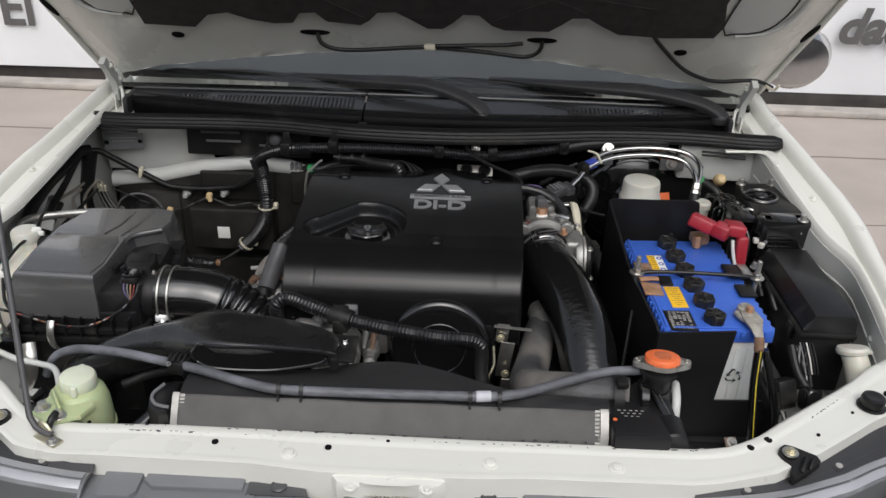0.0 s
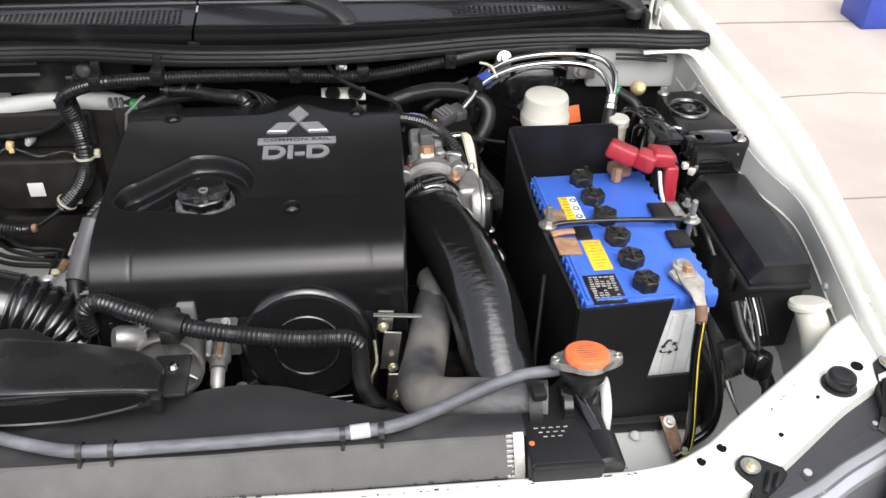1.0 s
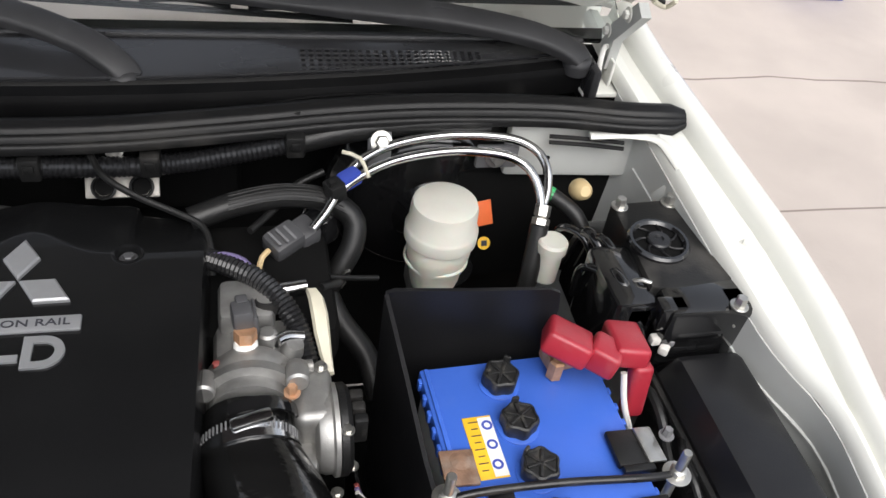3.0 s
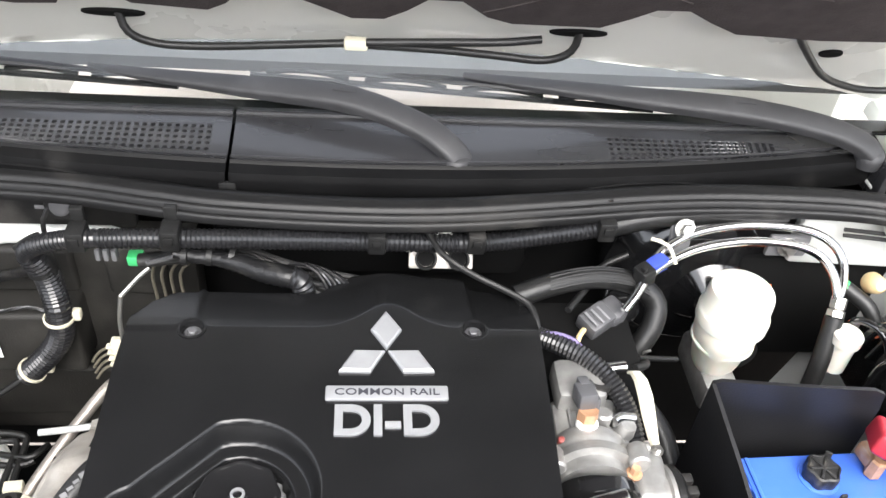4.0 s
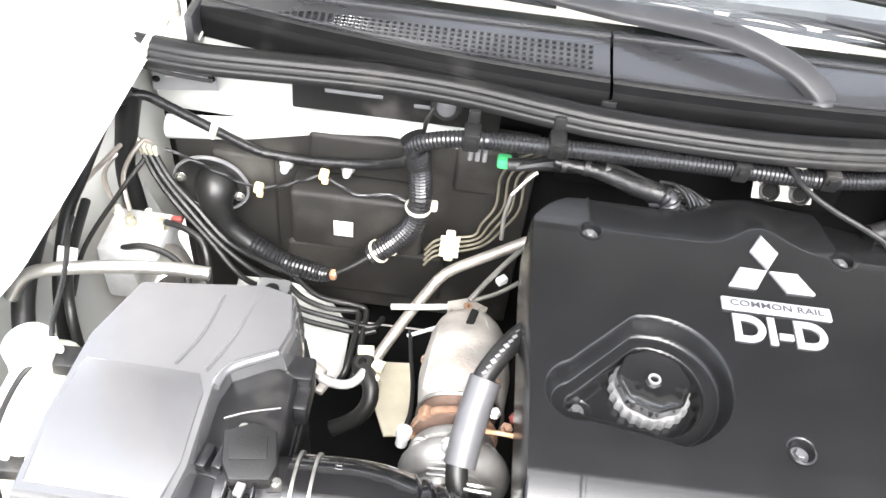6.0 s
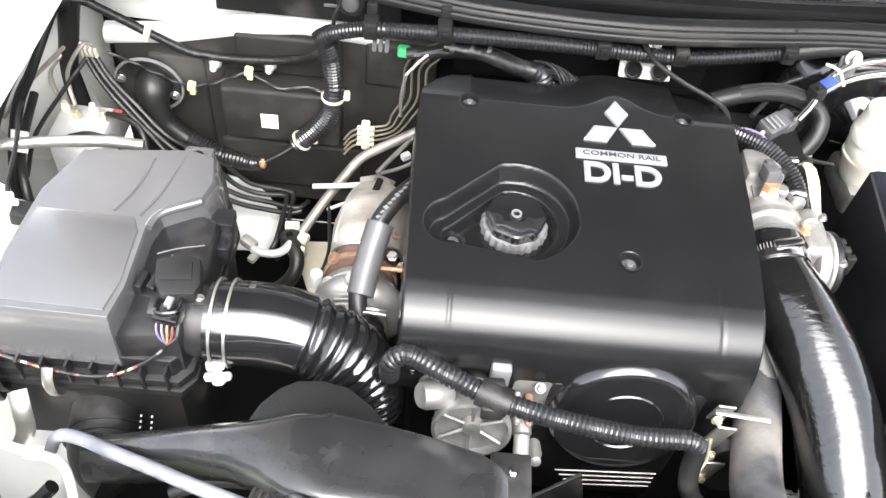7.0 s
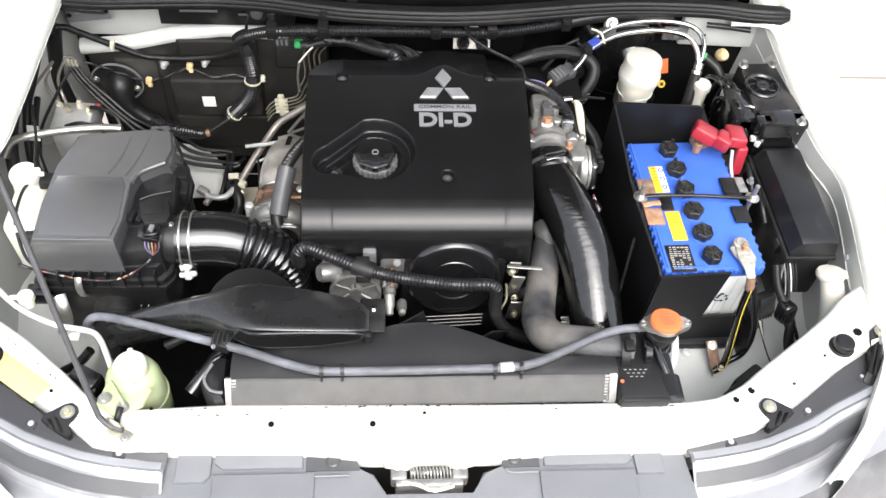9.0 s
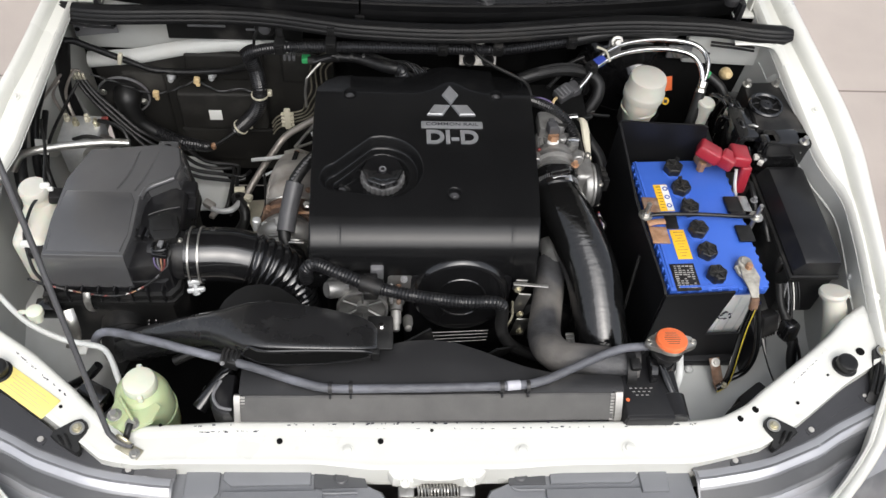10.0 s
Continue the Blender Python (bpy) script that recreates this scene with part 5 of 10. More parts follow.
    writing("DI-D", 0.044, pose(0.038, 0.535, cover_z(0.04, 0.535) + 0.001, tilt), SILVER, "emblem_letters", it, 0.0014, 0.0014, xscale=1.05, label="silver raised letters")


engine_cover()


def engine_block():
    it = thing("engine_block", (0, 0.5, 0.45), "engine block, near black for shade, with cast aluminium housings", "engine")
    # plain hidden block, coloured near black in place of shade under the cover
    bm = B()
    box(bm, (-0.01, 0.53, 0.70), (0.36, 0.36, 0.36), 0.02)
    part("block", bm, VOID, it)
    # timing belt cover with its round bulge
    bm = B()
    box(bm, (0.05, 0.335, 0.78), (0.185, 0.07, 0.26), 0.012)
    part("belt_cover", bm, BLACK, it)
    bm = B()
    lathe(bm, [(0.091, -0.35), (0.091, -0.328), (0.0895, -0.322), (0.088, -0.320), (0.0865, -0.300), (0.0845, -0.288), (0.0805, -0.280), (0.076, -0.2775), (0.070, -0.2775), (0.045, -0.2785), (0.0435, -0.2772), (0.0415, -0.2772), (0.040, -0.279), (0.010, -0.2795)], Matrix.Translation((0.050, 0, 0.868)) @ Matrix(((1, 0, 0, 0), (0, 0, -1, 0), (0, 1, 0, 0), (0, 0, 0, 1))), seg=56)
    pc = part("pulley_cover", bm, GLOSS, it, "round glossy black pulley cover", smooth=35)
    bm = B()
    tube(bm, [(0.05 + 0.0915 * math.cos(a), 0.334, 0.868 + 0.0915 * math.sin(a)) for a in [math.radians(20 + 14 * k) for k in range(11)]], 0.0022, seg=6)
    part("rim_bead", bm, COVER, pc)
    bm = B()
    tube(bm, [(0.05 + 0.0765 * math.cos(a), 0.2795, 0.868 + 0.0765 * math.sin(a)) for a in [2 * math.pi * k / 40 for k in range(40)]], 0.0012, seg=6, closed=True)
    part("face_bead", bm, GLOSS, pc)
    lean = Matrix.Translation((0.05, 0.292, 0.868)) @ Matrix.Rotation(radians(-11), 4, "X") @ Matrix.Translation((-0.05, -0.288, -0.868))
    for ob in (pc, *pc.children):
        ob.data.transform(lean)
    # ribs below
    bm = B()
    for k in range(4):
        bm = B()
        tube(bm, [(-0.014 + 0.007 * k, 0.257, 0.796 - 0.011 * k), (0.104, 0.260, 0.800 - 0.011 * k)], 0.0009, seg=6)
        part("fin", bm, PALEINK, it, "bright edge of a metal fin")
    # pump housing on the left front
    bm = B()
    m = along((-0.118, 0.325, 0.858), (-0.120, 0.250, 0.872))
    lathe(bm, [(0.038, 0), (0.042, 0.008), (0.042, 0.060), (0.044, 0.062), (0.044, 0.070), (0.0405, 0.071), (0.039, 0.062), (0.012, 0.058), (0.010, 0.068), (0.004, 0.069)], m, seg=48)
    pm = part("pump_housing", bm, ALU, it, "ribbed cast aluminium pump housing", smooth=30)
    bm = B()
    for k in range(6):
        a = math.radians(60 * k + 30)
        tube(bm, [m @ Vector((0.011 * math.cos(a), 0.011 * math.sin(a), 0.064)), m @ Vector((0.039 * math.cos(a), 0.039 * math.sin(a), 0.067))], 0.0022, seg=6)
    part("ribs", bm, ALU, pm)
    bm = B()
    box(bm, (-0.150, 0.330, 0.875), (0.07, 0.06, 0.06), 0.014, seg=4)
    box(bm, (-0.090, 0.326, 0.895), (0.05, 0.035, 0.025), 0.006)
    box(bm, (-0.055, 0.322, 0.875), (0.05, 0.04, 0.07), 0.008)
    tube(bm, [(-0.155, 0.305, 0.905), (-0.135, 0.295, 0.912), (-0.110, 0.292, 0.908), (-0.088, 0.296, 0.90)], 0.006, seg=10)
    part("front_casting", bm, ALU, it, "cast aluminium front housing")
    bm = B()
    lathe(bm, [(0.014, 0), (0.016, 0.004), (0.016, 0.03), (0.013, 0.036)], along((-0.148, 0.285, 0.898), (-0.190, 0.268, 0.914)), seg=20)
    part("outlet_stub", bm, ALU, it)
    bm = B()
    box(bm, (-0.095, 0.305, 0.918), (0.022, 0.02, 0.035), 0.003)
    part("bracket_tab", bm, GREYPL, it)
    for p, r in (((-0.049, 0.297, 0.905), 0.0065), ((-0.19, 0.31, 0.905), 0.007), ((-0.145, 0.285, 0.915), 0.006)):
        bolt(it, p, r, tilt=(40, 0, 0), material=GREYPL)
    # small fittings between pump and belt cover
    for k, (p, q, r, mt) in enumerate((((-0.058, 0.300, 0.884), (-0.058, 0.268, 0.877), 0.005, RUST), ((-0.062, 0.300, 0.862), (-0.062, 0.262, 0.853), 0.015, ALU), ((-0.071, 0.300, 0.886), (-0.071, 0.268, 0.879), 0.005, ALU), ((-0.04, 0.285, 0.80), (-0.04, 0.255, 0.815), 0.009, FINS), ((-0.062, 0.265, 0.855), (-0.062, 0.255, 0.851), 0.009, FINS))):
        bm = B()
        lathe(bm, [(r, 0), (r, 0.02), (r * 0.75, 0.024), (r * 0.75, 0.034), (r * 0.4, 0.036)], along(p, q), seg=14)
        part("fitting", bm, mt, it)
    # alternator on the right front, mostly in shade
    bm = B()
    lathe(bm, [(0.050, 0), (0.056, 0.01), (0.056, 0.07), (0.048, 0.08), (0.02, 0.082)], along((0.205, 0.36, 0.78), (0.21, 0.25, 0.79)), seg=32)
    al = part("alternator", bm, DULL, it, "dark alternator body")
    bm = B()
    box(bm, (0.262, 0.245, 0.79), (0.03, 0.02, 0.008), 0.003)
    lathe(bm, [(0.009, 0), (0.009, 0.03), (0.006, 0.034)], along((0.285, 0.245, 0.80), (0.26, 0.235, 0.80)), seg=14)
    part("terminal", bm, WHITELBL, al)
    bm = B()
    for k in range(7):
        tube(bm, [(0.245, 0.20 + 0.009 * k, 0.795), (0.265, 0.198 + 0.009 * k, 0.798)], 0.003, seg=6)
    part("cooling_fin", bm, ALU, al)
    # steel brackets beside the pulley cover
    bm = B()
    box(bm, (0.165, 0.272, 0.924), (0.060, 0.006, 0.0025), 0.001, rot=(6, 2, -4))
    box(bm, (0.150, 0.286, 0.905), (0.020, 0.003, 0.036), 0.001, rot=(8, 4, 0))
    box(bm, (0.156, 0.279, 0.858), (0.022, 0.003, 0.075), 0.001, rot=(8, 5, 0))
    box(bm, (0.163, 0.270, 0.795), (0.026, 0.003, 0.07), 0.001, rot=(8, 3, 0))
    br = part("sheet_bracket", bm, ZINC, it, "pale plated sheet bracket")
    for p in ((0.147, 0.281, 0.898), (0.158, 0.272, 0.835), (0.163, 0.268, 0.785)):
        bolt(br, p, 0.007, tilt=(80, 0, 10), material=BRASS)
    bm = B()
    tube(bm, [(0.135, 0.255, 0.90), (0.137, 0.243, 0.872), (0.130, 0.235, 0.858), (0.128, 0.235, 0.838)], 0.002, seg=8)
    part("wire_clip", bm, BRASS, br)
    # thermostat outlet under the hose
    bm = B()
    lathe(bm, [(0.024, 0), (0.026, 0.01), (0.022, 0.022), (0.024, 0.05)], along((0.225, 0.40, 0.88), (0.222, 0.345, 0.868)), seg=24)
    part("water_outlet", bm, ALU, it)


engine_block()


def throttle():
    it = thing("throttle_body", (0.245, 0.52, 0.90), "cast aluminium throttle body with sensors and clamp", "throttle body")
    bm = B()
    box(bm, (0.235, 0.545, 0.945), (0.075, 0.10, 0.055), 0.012)
    lathe(bm, [(0.036, 0), (0.040, 0.006), (0.040, 0.02), (0.036, 0.026), (0.036, 0.05)], along((0.230, 0.545, 0.950), (0.228, 0.480, 0.958)), seg=32)
    ringbody(bm, [(0.034, -0.006), (0.044, -0.006), (0.0445, 0.004), (0.034, 0.006)], along((0.230, 0.512, 0.953), (0.228, 0.480, 0.958)), seg=36)
    for x, z in ((0.191, 0.978), (0.268, 0.984), (0.191, 0.925), (0.268, 0.925)):
        lathe(bm, [(0.009, 0), (0.010, 0.003), (0.010, 0.020), (0.008, 0.022)], along((x, 0.524, z), (x - 0.001, 0.500, z + 0.003)), seg=16)
    for k in range(4):
        box(bm, (0.215 + 0.012 * k, 0.550, 0.974), (0.003, 0.070, 0.006), 0.001)
    part("housing", bm, ALU, it, "cast aluminium housing")
    bm = B()
    box(bm, (0.280, 0.505, 0.940), (0.036, 0.060, 0.066), 0.010, seg=4)
    lathe(bm, [(0.030, 0), (0.036, 0.003), (0.038, 0.008), (0.038, 0.014), (0.041, 0.016), (0.041, 0.020)], along((0.280, 0.490, 0.935), (0.302, 0.490, 0.935)), seg=36)
    box(bm, (0.272, 0.464, 0.915), (0.020, 0.030, 0.05), 0.006)
    part("motor_case", bm, ALU, it, "grey actuator case")
    bm = B()
    lathe(bm, [(0.041, 0), (0.041, 0.006), (0.037, 0.010), (0.020, 0.012)], along((0.301, 0.490, 0.935), (0.315, 0.490, 0.935)), seg=32)
    for k in range(3):
        box(bm, (0.318, 0.475 + 0.016 * k, 0.955 - 0.004 * k), (0.012, 0.010, 0.03), 0.002)
    part("actuator_lid", bm, DULL, it)
    for p in ((0.306, 0.466, 0.965), (0.313, 0.470, 0.905), (0.30, 0.46, 0.88), (0.288, 0.522, 0.982), (0.210, 0.523, 0.981)):
        bolt(it, p, 0.006, material=ZINC)
    bolt(it, (0.262, 0.500, 0.978), 0.0075, material=COPPER, h=0.010)
    bm = B()
    ringbody(bm, [(0.0400, -0.006), (0.0425, -0.006), (0.0425, 0.006), (0.0400, 0.006)], along((0.225, 0.462, 0.954), (0.227, 0.440, 0.950)), seg=48)
    cl = part("hose_clamp", bm, CHROME, it, "bright worm-drive hose clamp")
    bm = B()
    box(bm, (0.228, 0.462, 0.9965), (0.034, 0.012, 0.009), 0.003, rot=(0, -6, 12))
    part("clamp_screw", bm, CHROME, cl)
    # teeth of the clamp's screw band
    for k in range(26):
        bm = B()
        a = math.radians(25 + 5.2 * k)
        box(bm, (0.225 + 0.0425 * math.cos(a), 0.4615, 0.954 + 0.0425 * math.sin(a)), (0.0012, 0.008, 0.0012), 0, rot=(0, -math.degrees(a), 0))
        part("band_tooth", bm, GREYPL, cl)
    # sensors standing on the housing
    bm = B()
    lathe(bm, [(0.0095, 0), (0.0105, 0.002), (0.0105, 0.014), (0.009, 0.016)], pose(0.226, 0.546, 0.976, -10, 0, 0), seg=20)
    part("sensor_body", bm, WHITELBL, it)
    bm = B()
    lathe(bm, [(0.0098, 0), (0.0102, 0.003), (0.0098, 0.012)], pose(0.226, 0.551, 0.990, -10, 0, 0), seg=6)
    part("sensor_collar", bm, COPPER, it)
    for dx, sx, z in ((0.0, 0.018, 1.006), (0.010, 0.005, 1.000)):
        bm = B()
        box(bm, (0.224 + dx, 0.566, z), (sx, 0.022, 0.020), 0.003, rot=(-10, 0, 8))
        box(bm, (0.224 + dx, 0.578, z + 0.002), (sx * 0.6, 0.012, 0.014), 0.002, rot=(-10, 0, 8))
        part("sensor_plug", bm, DARKPLUG, it)
    bm = B()
    lathe(bm, [(0.009, 0), (0.0095, 0.003), (0.0085, 0.016), (0.006, 0.018)], pose(0.245, 0.560, 0.972), seg=18)
    lathe(bm, [(0.010, 0), (0.0105, 0.004), (0.008, 0.014)], pose(0.265, 0.552, 0.968, 0, 15, 0), seg=18)
    tube(bm, [(0.255, 0.526, 0.978), (0.282, 0.528, 0.978)], 0.006, seg=10)
    box(bm, (0.228, 0.60, 0.980), (0.05, 0.05, 0.03), 0.008)
    part("boss", bm, ALU, it)
    bm = B()
    lathe(bm, [(0.012, 0), (0.013, 0.01), (0.009, 0.012), (0.009, 0.004), (0.003, 0.004)], pose(0.246, 0.592, 0.984, -15, 0, 0), seg=20)
    part("port", bm, DULL, it)
    bm = B()
    tube(bm, [(0.252, 0.552, 0.985), (0.262, 0.560, 0.982), (0.276, 0.562, 0.978)], 0.006, seg=10)
    part("nipple", bm, CHROME, it)
    bm = B()
    lathe(bm, [(0.0035, 0), (0.0035, 0.006), (0.002, 0.007)], pose(0.201, 0.536, 0.975), seg=12)
    part("vacuum_nipple", bm, REDWIRE, it)


throttle()


def charge_pipe():
    it = thing("intake_tube", (0.27, 0.3, 0.8), "wide glossy black intake tube with wrinkled film", "intake tube")
    bm = B()
    tube(bm, [(0.225, 0.492, 0.956), (0.225, 0.460, 0.953), (0.240, 0.415, 0.944), (0.260, 0.365, 0.930), (0.279, 0.305, 0.906), (0.287, 0.245, 0.875), (0.293, 0.185, 0.837), (0.297, 0.12, 0.79), (0.300, 0.07, 0.73)], [0.037, 0.0395, 0.0455, 0.047, 0.047, 0.046, 0.045, 0.043, 0.042], seg=28, step=0.01)
    part("tube", bm, FILMTUBE, it, smooth=60)
    bm = B()
    ringbody(bm, [(0.0372, -0.006), (0.0400, -0.006), (0.0405, 0.0), (0.0400, 0.006), (0.0372, 0.006)], along((0.229, 0.484, 0.9555), (0.232, 0.460, 0.953)), seg=40)
    part("cuff", bm, GLOSS, it, "rolled black cuff")


charge_pipe()


def upper_hose():
    it = thing("radiator_hose", (0.2, 0.22, 0.82), "bent rubber radiator hose caked with tan dust", "hose")
    bm = B()
    tube(bm, [(0.222, 0.365, 0.868), (0.215, 0.335, 0.866), (0.206, 0.290, 0.864), (0.196, 0.245, 0.864), (0.188, 0.205, 0.872), (0.190, 0.168, 0.890), (0.208, 0.141, 0.906), (0.245, 0.130, 0.914), (0.285, 0.122, 0.918), (0.322, 0.115, 0.920)], [0.025, 0.0265, 0.027, 0.0275, 0.0285, 0.0285, 0.028, 0.0275, 0.027, 0.027], seg=24, step=0.009)
    part("hose", bm, TANHOSE, it, smooth=60)
    bm = B()
    ringbody(bm, [(0.028, -0.007), (0.0305, -0.007), (0.0305, 0.007), (0.028, 0.007)], along((0.305, 0.107, 0.925), (0.33, 0.105, 0.927)), seg=32)
    box(bm, (0.306, 0.099, 0.957), (0.016, 0.02, 0.01), 0.003)
    part("spring_clamp", bm, DULL, it)
    bm = B()
    box(bm, (0.300, 0.096, 0.885), (0.012, 0.012, 0.03), 0.002, rot=(20, 0, 30))
    part("clamp_ear", bm, ZINC, it)


upper_hose()


# ---- radiator ----
def radiator():
    it = thing("radiator", (0, 0.06, 0.5), "radiator with black side tanks and an aluminium edge", "radiator")
    bm = B()
    box(bm, (-0.012, 0.060, 0.70), (0.58, 0.035, 0.40), 0.004)
    part("core", bm, DULL, it)
    bm = B()
    rows = []
    for x in np.linspace(-0.297, 0.270, 30):
        w = 0.0007 * math.sin(x * 40)
        rows.append([(x, 0.0635, 0.933 + w), (x, 0.061, 0.9365 + w), (x, 0.057, 0.936 + w), (x, 0.0345, 0.9075 + w), (x, 0.033, 0.901), (x, 0.044, 0.897), (x, 0.061, 0.925)])
    loft(bm, rows)
    part("foam_seal", bm, FOAM, it, "grey foam strip along the upper edge")
    for x0, x1 in ((-0.306, -0.297), (0.272, 0.283)):
        bm = B()
        pts = [(0.066, 0.934), (0.060, 0.9405), (0.054, 0.938), (0.033, 0.911), (0.030, 0.899), (0.034, 0.80), (0.050, 0.80), (0.060, 0.91)]
        loft(bm, [[(x, y, z) for y, z in pts] for x in (x0, x0 + 0.002, x1 - 0.002, x1)])
        part("header_plate", bm, FINS, it, "crimped aluminium header edge")
        bm = B()
        for k in range(9):
            f = k / 8
            box(bm, ((x0 if x0 > 0 else x1) + (-0.003 if x0 > 0 else 0.003), 0.058 - 0.025 * f, 0.937 - 0.034 * f), (0.008, 0.0016, 0.004), 0.0004, rot=(-30, 0, 0))
        tagged(part("crimp", bm, FINS, it), kind="stuff")
    # right tank with the filler neck
    bm = B()
    prism(bm, [(0.285, 0.022), (0.362, 0.022), (0.374, 0.034), (0.378, 0.060), (0.376, 0.150), (0.345, 0.155), (0.325, 0.12), (0.285, 0.095)], 0.55, 0.930, 0.006)
    lathe(bm, [(0.018, 0), (0.0215, 0.002), (0.0215, 0.038), (0.019, 0.041)], along((0.366, 0.066, 0.913), (0.368, 0.020, 0.909)), seg=28)
    box(bm, (0.325, 0.026, 0.914), (0.076, 0.014, 0.030), 0.004)
    rt = part("right_tank", bm, TRAYP, it, "black plastic side tank", smooth=30)
    bm = B()
    tube(bm, [(0.352, 0.108, 0.938), (0.362, 0.075, 0.930), (0.373, 0.042, 0.918)], 0.0065, seg=10)
    part("hose_guard", bm, GLOSS, rt)
    bm = B()
    rng = random.Random(8)
    for r in range(3):
        for k in range(5 - r):
            box(bm, (0.300 + 0.008 * k + 0.004 * r, 0.072 - 0.006 * r, 0.9304), (0.0045 - 0.001 * (k % 2), 0.0012, 0.0004), 0)
    tagged(part("moulded_bar", bm, PALEINK, rt, "pale illegible marking"), kind="stuff")
    bm = B()
    lathe(bm, [(0.006, 0), (0.006, 0.0008)], pose(0.292, 0.052, 0.9302) @ Matrix.Diagonal((0.5, 0.5, 1, 1)), seg=12)
    part("paint_dot", bm, ORANGE, rt)
    bm = B()
    lathe(bm, [(0.022, 0), (0.024, 0.01), (0.022, 0.012)], along((0.345, 0.104, 0.927), (0.30, 0.107, 0.926)), seg=24)
    lathe(bm, [(0.024, 0.88), (0.026, 0.90), (0.026, 0.925), (0.020, 0.934)], pose(0.358, 0.120, 0), seg=28)
    part("inlet_neck", bm, GLOSS, rt, smooth=40)
    bm = B()
    lathe(bm, [(0.019, 0.92), (0.019, 0.955), (0.026, 0.958), (0.026, 0.964)], pose(0.360, 0.125, 0), seg=28)
    part("filler_neck", bm, BLACK, rt)
    bm = B()
    prism(bm, [(-0.322, 0.036), (-0.309, 0.036), (-0.309, 0.105), (-0.322, 0.108), (-0.338, 0.095), (-0.346, 0.070), (-0.340, 0.048)], 0.55, 0.926, 0.008)
    part("left_tank", bm, BLACK, it, "black plastic side tank", smooth=30)
    bm = B()
    tube(bm, [(-0.309, 0.044, 0.927), (-0.328, 0.048, 0.928), (-0.339, 0.068, 0.928), (-0.330, 0.092, 0.928)], 0.0025, seg=8)
    part("left_tank_edge", bm, GREYPL, it)
    # pressure cap
    bm = B()
    out = []
    for i in range(48):
        a = 2 * math.pi * i / 48
        r = 0.0255 + 0.0155 * max(0, abs(math.cos(a)) - 0.72) / 0.28
        out.append((0.360 + r * math.cos(a), 0.125 + min(0.026, r) * math.sin(a) * (0.93)))
    prism(bm, out, 0.9645, 0.9735, 0.003)
    cp = part("pressure_cap", bm, ZINC, it, "zinc plated two-eared cap with an orange sticker")
    bm = B()
    lathe(bm, [(0.0245, 0.972), (0.0245, 0.9785), (0.0235, 0.980), (0.021, 0.9806)], pose(0.360, 0.125, 0), seg=36)
    st = part("sticker", bm, ORANGE, cp, "orange round sticker")
    bm = B()
    rng = random.Random(5)
    for k in range(6):
        w = 0.026 - 0.003 * abs(k - 2.5) * 1.2
        box(bm, (0.360, 0.136 - 0.0045 * k, 0.9808), (w, 0.0011, 0.0004), 0)
    tagged(part("sticker_bar", bm, RUST, cp, "small illegible print"), kind="stuff")
    for s in (-1, 1):
        bm = B()
        ringbody(bm, [(0.003, 0), (0.0048, 0), (0.0048, 0.0012), (0.003, 0.0012)], pose(0.360 + s * 0.035, 0.125, 0.9735), seg=16)
        part("stamped_ring", bm, ZINC, cp)
    lean = Matrix.Translation((0.364, 0.128, 0.970)) @ Matrix.Rotation(radians(-12), 4, "X") @ Matrix.Translation((-0.360, -0.125, -0.968))
    for ob in (cp, *cp.children):
        ob.data.transform(lean)


radiator()


def shroud():
    it = thing("fan_shroud", (0, 0.10, 0.6), "charcoal plastic fan shroud with an arched edge", "fan shroud")
    arch = [(-0.300, 0.118), (-0.22, 0.122), (-0.12, 0.136), (-0.085, 0.149), (-0.05, 0.158), (-0.01, 0.161), (0.03, 0.155), (0.07, 0.140), (0.11, 0.122), (0.14, 0.110), (0.17, 0.102), (0.22, 0.097), (0.287, 0.094)]
    bm = B()

    def f(u, v):
        x = -0.300 + 0.587 * u
        y0 = 0.0605
        y1 = lerp(arch, x)
        return (x, y0 + (y1 - y0) * v, 0.9335 + 0.004 * math.sin(v * math.pi) - 0.002 * v)

    sheet(bm, f, 50, 8, 0.003)
    part("top_plate", bm, SHROUD, it, smooth=50)
    bm = B()

    def g(u, v):
        x = -0.300 + 0.587 * u
        return (x, lerp(arch, x) + 0.006 * v, 0.9305 - 0.19 * v)

    sheet(bm, g, 50, 3, 0.003)
    part("rear_skirt", bm, SHROUD, it, smooth=50)
    fan = thing("cooling_fan", (0.01, 0.19, 0.6), "black cooling fan behind the radiator", "fan")
    bm = B()
    lathe(bm, [(0.05, -0.02), (0.06, 0), (0.05, 0.02)], pose(0.01, 0.195, 0.70, 90, 0, 0), seg=24)
    part("hub", bm, DULL, fan)
    for k in range(7):
        a = 2 * math.pi * k / 7
        bm = B()
        box(bm, (0.01 + 0.12 * math.cos(a), 0.195, 0.70 + 0.12 * math.sin(a)), (0.14, 0.004, 0.06), 0.001, rot=(25, -math.degrees(a), 0))
        part("blade", bm, DULL, fan)


shroud()


